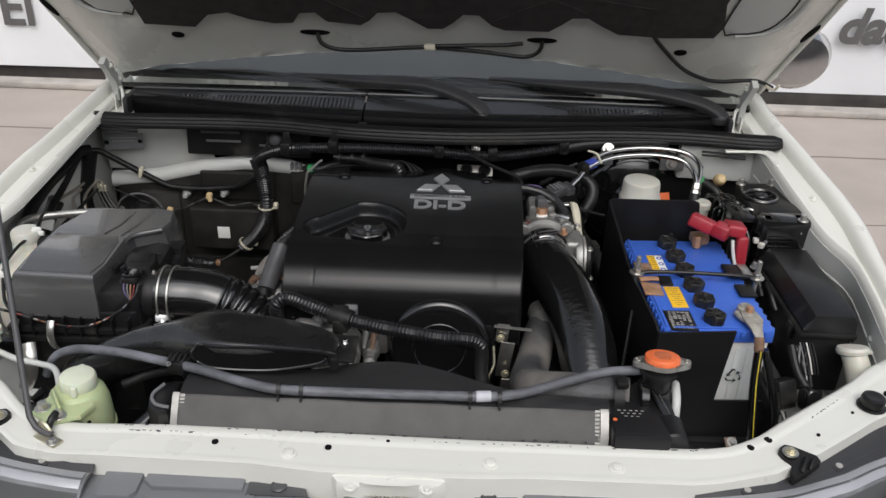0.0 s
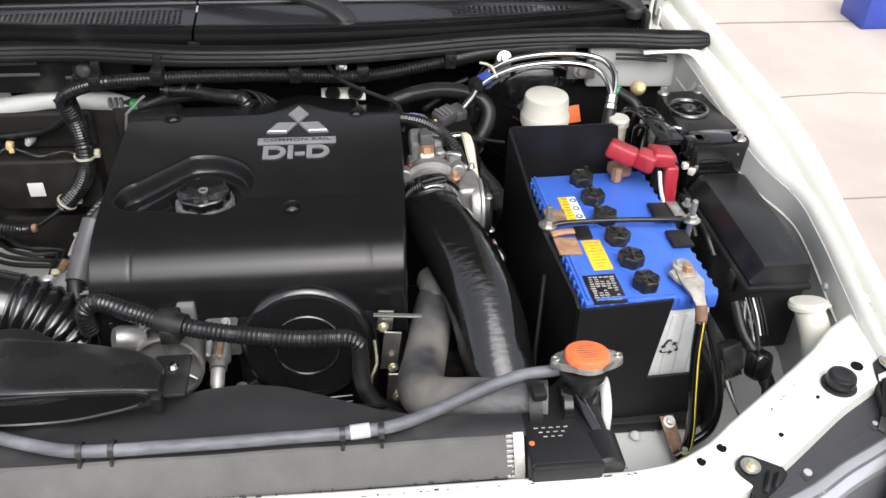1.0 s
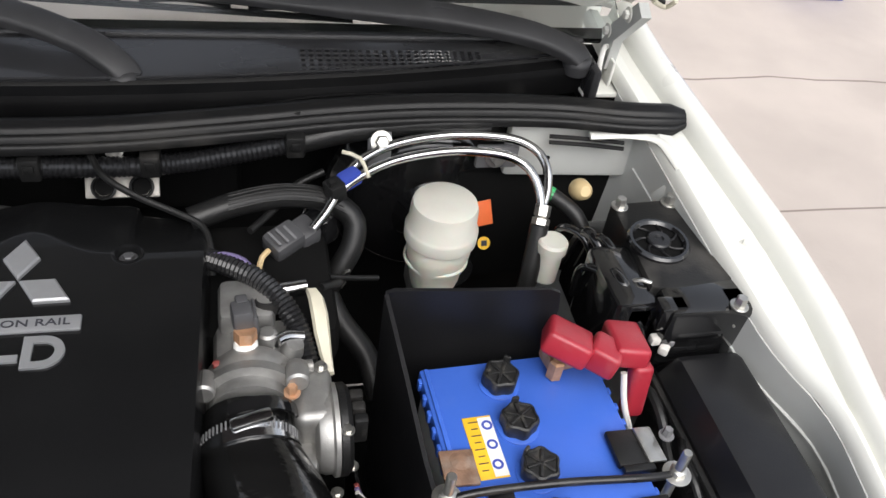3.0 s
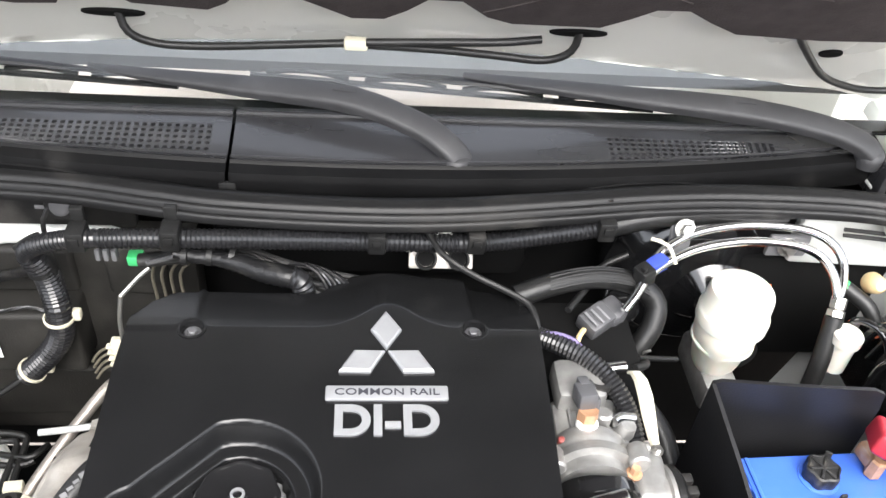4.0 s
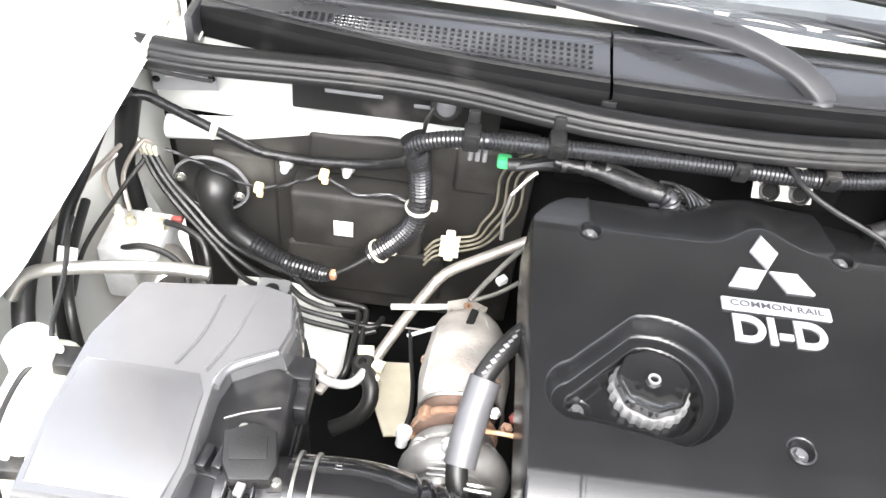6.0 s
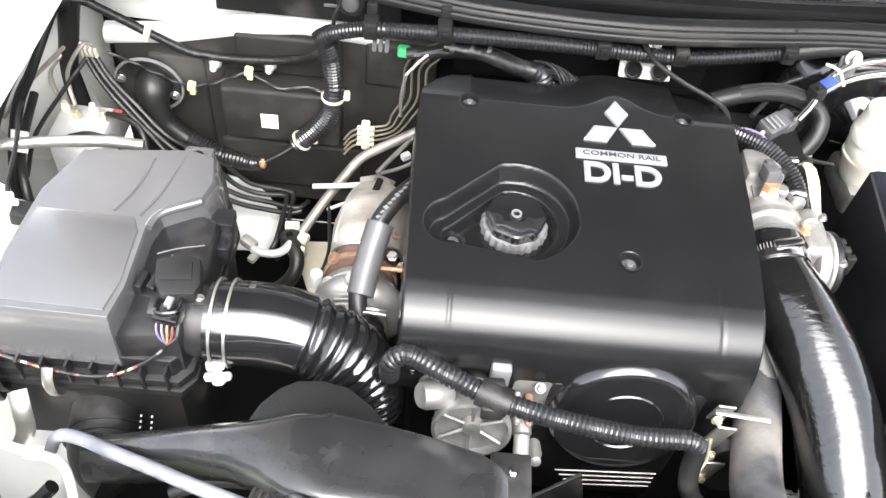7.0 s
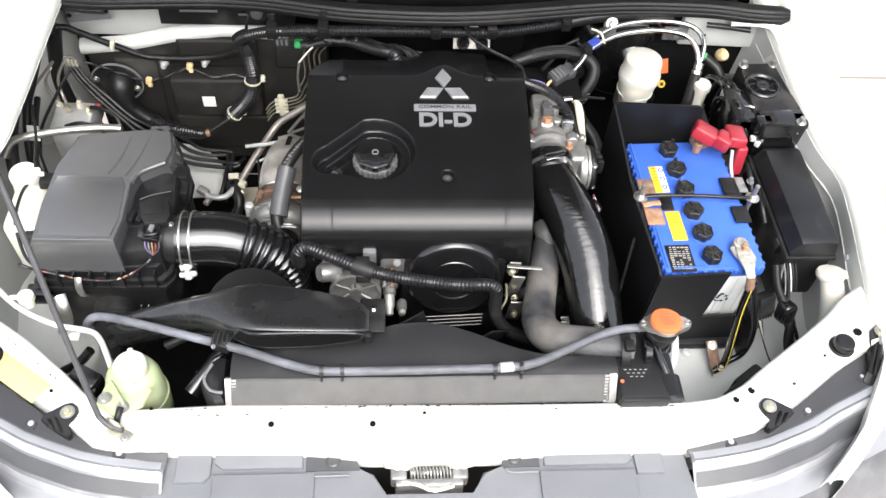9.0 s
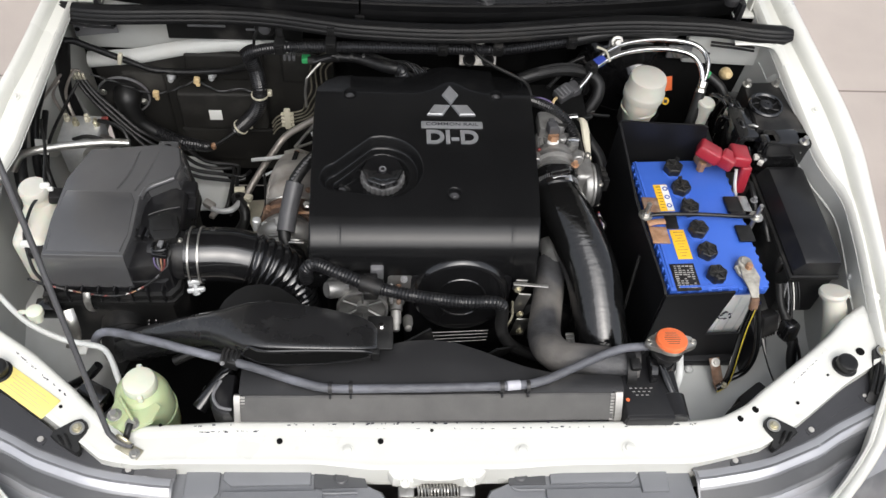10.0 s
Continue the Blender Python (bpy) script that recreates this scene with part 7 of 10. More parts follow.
def horn_box():
    """The flat black box with a round grille, on its bracket."""
    it = thing("siren_box", (0.66, 0.65, 0.9), "flat black box with a round fan-like grille", "siren")
    top = [(0.618, 0.578), (0.640, 0.572), (0.712, 0.580), (0.716, 0.600), (0.706, 0.712), (0.622, 0.706)]
    bm = B()
    prism(bm, top, 0.955, 1.001, 0.004)
    part("body", bm, DULL, it, "dull black flat top")
    bm = B()
    C = (0.650, 0.640)
    ringbody(bm, [(0.026, -0.002), (0.0335, -0.002), (0.0335, 0.0035), (0.0315, 0.006), (0.0285, 0.006), (0.026, 0.003)], pose(*C, 1.0005), seg=40)
    part("grille_ring", bm, GLOSS, it, "glossy raised ring")
    bm = B()
    lathe(bm, [(0.0262, 0), (0.0262, 0.0012)], pose(*C, 1.0), seg=36)
    part("grille_well", bm, VOID, it)
    bm = B()
    lathe(bm, [(0.0130, 0), (0.0130, 0.004), (0.0115, 0.0058), (0.005, 0.0062), (0.004, 0.0045)], pose(*C, 1.001), seg=28)
    part("hub", bm, BLACK, it)
    for k in range(7):
        bm = B()
        a = 2 * math.pi * k / 7
        tube(bm, [(C[0] + r * math.cos(a + q), C[1] + r * math.sin(a + q), 1.0030) for r, q in ((0.0115, 0.0), (0.0185, 0.14), (0.0265, 0.38))], 0.0013, seg=5, step=0.004)
        part("vane", bm, TRAYP, it)
    bm = B()
    box(bm, (0.675, 0.565, 0.955), (0.10, 0.05, 0.09), 0.008)
    br = part("bracket", bm, GLOSS, it, "glossy black bracket")
    bm = B()
    box(bm, (0.60, 0.605, 0.945), (0.05, 0.09, 0.10), 0.010)
    part("side_holder", bm, GLOSS, it)
    bm = B()
    box(bm, (0.655, 0.66, 0.91), (0.12, 0.14, 0.10), 0.010)
    part("pedestal", bm, GLOSS, it)
    for x, y, z, sx, sy, sz in ((0.632, 0.555, 0.985, 0.03, 0.02, 0.03), (0.700, 0.557, 0.99, 0.024, 0.03, 0.02), (0.665, 0.545, 0.965, 0.05, 0.012, 0.012), (0.665, 0.545, 0.945, 0.05, 0.012, 0.010), (0.606, 0.575, 0.975, 0.03, 0.03, 0.03)):
        bm = B()
        box(bm, (x, y, z), (sx, sy, sz), 0.003)
        part("clip", bm, GLOSS, br)
    for p in ((0.629, 0.700, 1.001), (0.689, 0.703, 1.001), (0.698, 0.545, 1.0)):
        bolt(it, p, 0.0095, material=ZINC, h=0.012)
    bm = B()
    tube(bm, [(0.600, 0.60, 0.985), (0.612, 0.588, 1.0), (0.628, 0.582, 0.995)], 0.0022, seg=8)
    part("bright_wire", bm, ZINC, it)
    bm = B()
    tube(bm, [(0.668, 0.552, 0.975), (0.690, 0.545, 0.985), (0.700, 0.54, 0.975)], 0.0016, seg=6)
    part("bright_wire", bm, ZINC, it)
    rng = random.Random(21)
    for k in range(7):
        bm = B()
        x, y, z = 0.575 + 0.008 * (k % 4), 0.69 - 0.018 * k, 0.965 + 0.008 * (k % 3)
        tube(bm, [(x, y + 0.03, z - 0.05), (x + 0.01 * rng.uniform(-1, 1), y + 0.015, z + 0.004), (x + 0.012, y - 0.01, z + 0.010), (x + 0.022, y - 0.03, z - 0.02), (x + 0.015, y - 0.04, z - 0.07)], 0.0045 + 0.002 * (k % 2), seg=10)
        solo("siren_lead", bm, GLOSS, "black taped lead looping beside the siren box", "lead", group="siren leads")
    # small pale connectors by the fuse box
    for k, (p, mt) in enumerate((((0.625, 0.548, 0.955), WHITEWIRE), ((0.640, 0.545, 0.955), GREYPL), ((0.632, 0.540, 0.950), WHITEWIRE))):
        bm = B()
        box(bm, p, (0.014, 0.010, 0.010), 0.002, rot=(0, 0, 25 * k))
        solo("small_connector", bm, mt, "small pale wire connector beside the fuse box", "connector", group="small connectors")
    # hose and fittings between siren box and tubes
    bm = B()
    tube(bm, [(0.565, 0.745, 0.985), (0.578, 0.735, 0.98), (0.592, 0.722, 0.972), (0.602, 0.71, 0.955)], 0.009, seg=12)
    sn = solo("sensor_hose", bm, RUBBER, "short black hose with a green collar", "hose")
    bm = B()
    lathe(bm, [(0.0095, 0), (0.0095, 0.010)], along((0.560, 0.748, 0.986), (0.570, 0.742, 0.983)), seg=16)
    part("collar", bm, GREENPL, sn)
    bm = B()
    lathe(bm, [(0.012, 0), (0.013, 0.004), (0.010, 0.018), (0.006, 0.022)], pose(0.602, 0.752, 0.985, 60, 0, 0), seg=16)
    solo("tan_grommet", bm, TANCLIP, "tan plugged grommet on the white panel", "grommet")
    bm = B()
    lathe(bm, [(0.014, 0.88), (0.014, 0.920), (0.017, 0.921), (0.017, 0.932), (0.0145, 0.935)], pose(0.558, 0.690, 0.030), seg=26)
    solo("small_reservoir", bm, WHITECAP, "small white capped bottle beside the bracket", "bottle")


horn_box()


VHOSE = [(0.178, 0.712, 0.992), (0.215, 0.723, 0.999), (0.250, 0.733, 1.000), (0.280, 0.739, 0.997), (0.310, 0.741, 0.990), (0.332, 0.737, 0.980), (0.344, 0.728, 0.967), (0.341, 0.714, 0.947), (0.327, 0.702, 0.925), (0.312, 0.692, 0.904)]


def brakes():
    it = thing("brake_reservoir", (0.443, 0.735, 0.88), "cream brake fluid reservoir with a round cap", "reservoir")
    bm = B()
    lathe(bm, [(0.021, 0.866), (0.027, 0.874), (0.0295, 0.884), (0.0305, 0.893), (0.0330, 0.902), (0.0350, 0.910), (0.0365, 0.922), (0.0368, 0.930), (0.0355, 0.936), (0.034, 0.945)], pose(0.441, 0.733, 0), seg=42, lobes=3, depth=0.06)
    tank = part("tank", bm, CREAM, it, "cream translucent tank", smooth=60)
    bm = B()
    ringbody(bm, [(0.0352, 0.9105), (0.0372, 0.912), (0.0372, 0.915), (0.0352, 0.9165)], pose(0.441, 0.733, 0), seg=42)
    part("seam", bm, CREAM, tank)
    bm = B()
    lathe(bm, [(0.0385, 0.941), (0.0412, 0.943), (0.0414, 0.956), (0.0400, 0.959), (0.0382, 0.961), (0.0372, 0.985), (0.0355, 0.9905), (0.031, 0.9925), (0.010, 0.9930)], pose(0.443, 0.735, 0), seg=44)
    part("cap", bm, WHITECAP, it, "plain white cap", smooth=40)
    it.location += Vector((0, 0, -0.005))
    bs = thing("brake_booster", (0.45, 0.83, 0.8), "large glossy black brake booster drum", "brake booster")
    bm = B()
    m = Matrix.Translation((0.455, 0, 0.895)) @ Matrix(((1, 0, 0, 0), (0, 0, -1, 0), (0, 1, 0, 0), (0, 0, 0, 1)))
    lathe(bm, [(0.120, -0.93), (0.124, -0.90), (0.124, -0.885), (0.128, -0.882), (0.128, -0.872), (0.122, -0.868), (0.112, -0.848), (0.090, -0.832), (0.050, -0.822), (0.030, -0.80), (0.028, -0.72)], m, seg=56)
    part("drum", bm, GLOSS, bs, smooth=30)
    bm = B()
    box(bm, (0.44, 0.735, 0.85), (0.045, 0.10, 0.045), 0.01)
    part("master_cylinder", bm, ALU, bs)
    bm = B()
    box(bm, (0.505, 0.792, 0.918), (0.034, 0.002, 0.030), 0.0005, rot=(-30, 0, 14))
    part("orange_label", bm, ORANGE, bs, "orange label")
    bm = B()
    lathe(bm, [(0.008, 0), (0.008, 0.001)], along((0.512, 0.776, 0.885), (0.515, 0.70, 0.937)), seg=20)
    yl = part("round_label", bm, YELLOW, bs, "round yellow label")
    bm = B()
    box(bm, (0.5121, 0.7744, 0.886), (0.007, 0.0005, 0.007), 0.0002, rot=(-30, 0, 0))
    part("print", bm, INK, yl)
    # black hose up to the drum and its clamp
    bm = B()
    tube(bm, VHOSE, 0.0125, seg=20)
    vh = solo("vacuum_hose", bm, RUBBER, "thick ribbed black vacuum hose", "hose", smooth=60)
    for dy, dz in ((-0.0115, 0.0045), (-0.0085, 0.0088), (-0.0045, 0.0115), (0.0, 0.0124), (0.0045, 0.0115)):
        bm = B()
        tube(bm, [(x, y + dy, z + dz) for x, y, z in VHOSE[1:6]], 0.0012, seg=5)
        part("rib", bm, RUBBER, vh)
    bm = B()
    ringbody(bm, [(0.0138, -0.004), (0.0152, -0.004), (0.0152, 0.004), (0.0138, 0.004)], along((0.320, 0.702, 0.912), (0.328, 0.710, 0.919)), seg=22)
    tube(bm, [(0.328, 0.694, 0.915), (0.330, 0.690, 0.930), (0.336, 0.688, 0.935)], 0.0015, seg=6)
    part("wire_clamp", bm, ZINC, vh)
    # curved black hose from the drum downwards, partly seen behind the tray
    bm = B()
    tube(bm, [(0.312, 0.692, 0.904), (0.325, 0.665, 0.885), (0.35, 0.63, 0.865), (0.36, 0.59, 0.84)], 0.0125, seg=14)
    solo("drum_hose", bm, RUBBER, "black hose running down beside the tray", "hose")


brakes()


def ac_lines():
    it = thing("refrigerant_pipes", (0.45, 0.78, 1.0), "pair of bent bright aluminium pipes", "pipes")
    a = [(0.330, 0.744, 1.010), (0.350, 0.762, 1.022), (0.390, 0.781, 1.030), (0.45, 0.792, 1.033), (0.515, 0.790, 1.031), (0.548, 0.778, 1.024), (0.560, 0.757, 1.012), (0.557, 0.735, 0.995), (0.550, 0.722, 0.985)]
    b = [(0.322, 0.728, 1.004), (0.345, 0.744, 1.014), (0.390, 0.762, 1.023), (0.45, 0.772, 1.026), (0.505, 0.770, 1.023), (0.533, 0.760, 1.016), (0.545, 0.743, 1.005), (0.548, 0.728, 0.993), (0.547, 0.720, 0.986)]
    for p in (a, b):
        bm = B()
        tube(bm, p, 0.0052, seg=12)
        part("pipe", bm, CHROME, it, smooth=60)
    bm = B()
    lathe(bm, [(0.009, 0), (0.009, 0.012), (0.007, 0.014), (0.010, 0.015), (0.010, 0.022)], along((0.551, 0.722, 0.988), (0.546, 0.708, 0.968)), seg=6)
    part("union_nut", bm, ZINC, it)
    bm = B()
    tube(bm, [(0.546, 0.709, 0.970), (0.541, 0.695, 0.945), (0.535, 0.68, 0.91), (0.53, 0.67, 0.86)], 0.0105, seg=14)
    part("rubber_end", bm, RUBBER, it)
    bm = B()
    box(bm, (0.338, 0.745, 1.013), (0.024, 0.016, 0.017), 0.003, rot=(0, -10, 30))
    part("holder", bm, BLUEPL, it, "blue plastic pipe holder")
    bm = B()
    box(bm, (0.322, 0.733, 1.008), (0.018, 0.020, 0.022), 0.003, rot=(0, -10, 30))
    box(bm, (0.318, 0.728, 1.020), (0.006, 0.006, 0.008), 0.001, rot=(0, -10, 30))
    part("holder_base", bm, DULL, it)
    bm = B()
    tube(bm, [(0.332, 0.765, 1.033), (0.350, 0.757, 1.030), (0.358, 0.742, 1.016)], 0.0022, seg=8)
    part("wire_clip", bm, CREAMCLIP, it)
    bm = B()
    box(bm, (0.376, 0.790, 1.018), (0.026, 0.006, 0.045), 0.003, rot=(-15, 0, 0))
    bk = part("bracket", bm, GREYPL, it)
    bolt(bk, (0.376, 0.784, 1.032), 0.012, tilt=(60, 0, 0), material=ZINC, h=0.012)
    bm = B()
    box(bm, (0.515, 0.800, 0.998), (0.05, 0.008, 0.03), 0.003)
    b2 = part("bracket", bm, GREYPL, it)
    bolt(b2, (0.512, 0.794, 1.000), 0.012, tilt=(75, 0, 0), material=ZINC, h=0.012)
    bm = B()
    tube(bm, [(0.297, 0.70, 0.985), (0.312, 0.715, 0.995), (0.322, 0.728, 1.004)], 0.005, seg=10)
    part("pipe_end", bm, CHROME, it)


ac_lines()


def right_plugs():
    """Plugs, wires and fittings between cover and brake drum."""
    bm = B()
    box(bm, (0.268, 0.698, 0.972), (0.036, 0.028, 0.022), 0.004, rot=(10, -8, 35))
    box(bm, (0.290, 0.716, 0.966), (0.026, 0.030, 0.026), 0.006, rot=(10, -8, 35))
    pg = solo("engine_plug", bm, DARKPLUG, "grey electrical plug on its black sensor", "connector")
    bm = B()
    for k in range(4):
        box(bm, (0.258 + 0.008 * k, 0.687 + 0.0055 * k, 0.985 - 0.001 * k), (0.003, 0.020, 0.003), 0.0008, rot=(10, -8, 35))
    part("ribs", bm, GREYPL, pg)
    bm = B()
    lathe(bm, [(0.02, 0), (0.022, 0.01), (0.018, 0.03), (0.012, 0.034)], along((0.312, 0.742, 0.945), (0.306, 0.738, 0.972)), seg=20)
    solo("engine_sensor", bm, GLOSS, "round black sensor beside the grey plug", "sensor")
    bm = B()
    tube(bm, [(0.252, 0.684, 0.972), (0.245, 0.674, 0.972), (0.242, 0.668, 0.962)], 0.003, seg=8)
    solo("plug_wire", bm, TANCLIP, "short tan wires at the grey plug", "wire")
    # box that fills the gap below the plugs, its shade painted near black
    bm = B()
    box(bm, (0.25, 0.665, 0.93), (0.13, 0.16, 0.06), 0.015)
    solo("intake_manifold", bm, VOID, "manifold box below the plugs, coloured near black for shade", "manifold")
    bm = B()
    tube(bm, [(0.260, 0.628, 0.972), (0.285, 0.632, 0.972)], 0.007, seg=12)
    solo("bright_fitting", bm, CHROME, "short bright metal tube below the plug", "fitting")
    # corrugated branch from the cover to the throttle
    bm = B()
    tube(bm, [(0.195, 0.655, 0.992), (0.212, 0.640, 0.997), (0.235, 0.622, 0.998), (0.256, 0.600, 0.992), (0.272, 0.575, 0.978), (0.280, 0.548, 0.955), (0.283, 0.52, 0.92)], 0.0105, seg=12, step=0.0022, ripple=0.0016)
    br = solo("corrugated_branch", bm, CONDUIT, "black corrugated wiring branch", "conduit", smooth=20)
    bm = B()
    tube(bm, [(0.192, 0.652, 0.998), (0.210, 0.648, 1.004), (0.228, 0.636, 1.006), (0.236, 0.624, 1.002)], 0.0022, seg=6)
    part("violet_wire", bm, VIOLETWIRE, br)
    bm = B()
    rows = []
    for y, x, z, w in ((0.620, 0.286, 0.978, 0.003), (0.612, 0.288, 0.987, 0.0055), (0.600, 0.291, 0.989, 0.0072), (0.585, 0.293, 0.984, 0.0078), (0.568, 0.294, 0.976, 0.0072), (0.550, 0.296, 0.966, 0.0055), (0.535, 0.299, 0.957, 0.0035)):
        rows.append([(x - w, y, z - 0.002), (x - w * 0.7, y, z + 0.002), (x + w * 0.7, y, z + 0.002), (x + w, y, z - 0.002), (x, y, z - 0.004)])
    loft(bm, rows)
    solo("lifting_eye", bm, CREAMCLIP, "cream coloured lifting eye standing by the throttle", "lifting eye")
    # black wire over the cover's corner
    bm = B()
    tube(bm, [(0.085, 0.772, 1.03), (0.10, 0.745, 1.022), (0.13, 0.726, 1.012), (0.165, 0.710, 1.004), (0.190, 0.695, 0.998), (0.197, 0.672, 0.99), (0.198, 0.655, 0.97)], 0.0035, seg=8)
    solo("vent_wire", bm, RUBBER, "thin black hose over the rear corner of the cover", "hose")
    # silver pins and small leads round the black sensor
    for k in range(4):
        bm = B()
        lathe(bm, [(0.003, 0), (0.003, 0.005), (0.0018, 0.006)], pose(0.298 + 0.007 * k, 0.752 - 0.004 * k, 0.968), seg=10)
        solo("sensor_pin", bm, ZINC, "short bright pin on the black sensor", "pin", group="sensor pins")
    for pts, r, mt in (([(0.235, 0.70, 0.985), (0.262, 0.735, 0.985), (0.285, 0.765, 0.99), (0.315, 0.775, 1.0)], 0.004, DULL), ([(0.31, 0.66, 0.955), (0.335, 0.672, 0.94), (0.365, 0.68, 0.93)], 0.003, RUBBER), ([(0.30, 0.64, 0.96), (0.318, 0.655, 0.95), (0.325, 0.68, 0.93)], 0.005, RUBBER)):
        bm = B()
        tube(bm, pts, r, seg=10)
        solo("engine_lead", bm, mt, "thin lead between the plugs and the drum", "lead", group="engine leads")
    # wires hanging beside the actuator
    for k, mt in enumerate((REDWIRE, VIOLETWIRE, WHITEWIRE, RUBBER)):
        bm = B()
        tube(bm, [(0.315, 0.455 - 0.004 * k, 0.90), (0.322 + 0.003 * k, 0.44, 0.875), (0.318 - 0.003 * k, 0.425, 0.85), (0.322, 0.41, 0.82)], 0.0022, seg=6)
        solo("actuator_wire", bm, mt, "thin coloured wire hanging below the actuator", "wire", group="actuator wires")


right_plugs()


def washer_neck():
    it = thing("washer_filler", (0.668, 0.225, 0.75), "cream washer bottle neck with a round cap", "bottle")
    bm = B()
    tube(bm, [(0.722, 0.190, 0.79), (0.716, 0.212, 0.84), (0.706, 0.238, 0.885), (0.698, 0.258, 0.912)], [0.026, 0.023, 0.020, 0.0185], seg=22)
    part("neck", bm, CREAM, it, smooth=60)
    bm = B()
    lathe(bm, [(0.020, 0), (0.0235, 0.003), (0.0245, 0.008), (0.0225, 0.013), (0.012, 0.0145), (0.004, 0.014)], along((0.698, 0.259, 0.908), (0.696, 0.271, 0.936)), seg=30)
    cp = part("cap", bm, WHITECAP, it, "cream round cap", smooth=30)
    bm = B()
    box(bm, (0.718, 0.262, 0.916), (0.018, 0.022, 0.006), 0.0025, rot=(-18, 6, -20))
    part("cap_tab", bm, WHITECAP, cp)
    # dark wiring near the bottle, loosely taped
    rng = random.Random(31)
    for k in range(7):
        o = [rng.uniform(-0.010, 0.010) for _ in range(8)]
        pts = [(0.628 + 0.006 * k * 0.5 + o[0], 0.298, 0.895), (0.634 + o[1], 0.268 + o[2] * 0.5, 0.862), (0.645 + o[3], 0.236 + o[4] * 0.6, 0.830), (0.656 + o[5], 0.200, 0.798 + o[6] * 0.5), (0.648 + o[7], 0.165, 0.768), (0.655 + 0.5 * o[0], 0.130, 0.756)]
        bm = B()
        tube(bm, pts, (0.0075, 0.0045, 0.0035, 0.006, 0.003, 0.0045, 0.0035)[k], seg=10)
        solo("lamp_harness", bm, (RUBBER, GLOSS, RUBBER, GLOSS, RUBBER, RUBBER, GLOSS)[k], "black taped wiring beside the washer bottle", "harness", group="lamp harness", smooth=60)
    bm = B()
    box(bm, (0.640, 0.236, 0.836), (0.030, 0.030, 0.040), 0.009, rot=(-20, 10, 15), seg=3)
    solo("harness_joint", bm, GLOSS, "lump of black tape on the lamp harness", "harness joint", smooth=60)
    bm = B()
    box(bm, (0.604, 0.252, 0.838), (0.034, 0.024, 0.040), 0.004, rot=(-25, 0, 20))
    pg = solo("lamp_plug", bm, DULL, "black ribbed multi-pin plug hanging by the bottle", "connector")
    bm = B()
    for k in range(6):
        box(bm, (0.591 + 0.0055 * k, 0.238 + 0.002 * k, 0.828), (0.003, 0.010, 0.03), 0.001, rot=(-25, 0, 20))
    part("plug_ribs", bm, DULL, pg)
    for k, mt in enumerate((GREYPL, RUBBER, WHITEWIRE, RUBBER, RUBBER)):
        bm = B()
        tube(bm, [(0.628 + 0.005 * k, 0.292, 0.905), (0.630 + 0.005 * k, 0.272, 0.89), (0.634 + 0.005 * k, 0.258, 0.868)], 0.0012, seg=6)
        solo("lamp_wire", bm, mt, "thin coloured wire above the taped harness", "wire", group="lamp wires")
    for k, mt in enumerate((RUBBER, WHITEWIRE, RUBBER)):
        bm = B()
        tube(bm, [(0.598 + 0.004 * k, 0.235, 0.81), (0.612, 0.195 + 0.003 * k, 0.78), (0.628, 0.170 + 0.004 * k, 0.755), (0.645, 0.15, 0.748)], 0.0013, seg=6)
        solo("plug_wire", bm, mt, "thin wire running down from the plug", "wire", group="plug wires")
    bm = B()
    box(bm, (0.555, 0.105, 0.78), (0.06, 0.05, 0.09), 0.006, rot=(0, 0, 35))
    box(bm, (0.52, 0.085, 0.80), (0.05, 0.03, 0.05), 0.005, rot=(0, 0, 35))
    hp = solo("adjuster_motor", bm, DULL, "black lamp adjuster behind the support", "lamp adjuster")
    bm = B()
    tube(bm, [(0.388, 0.150, 0.88), (0.391, 0.142, 0.925), (0.388, 0.118, 0.930), (0.385, 0.095, 0.915), (0.383, 0.085, 0.85)], 0.006, seg=12)
    solo("drain_pipe", bm, PAINT_DULL, "white painted bent pipe beside the radiator tank", "pipe")


washer_neck()


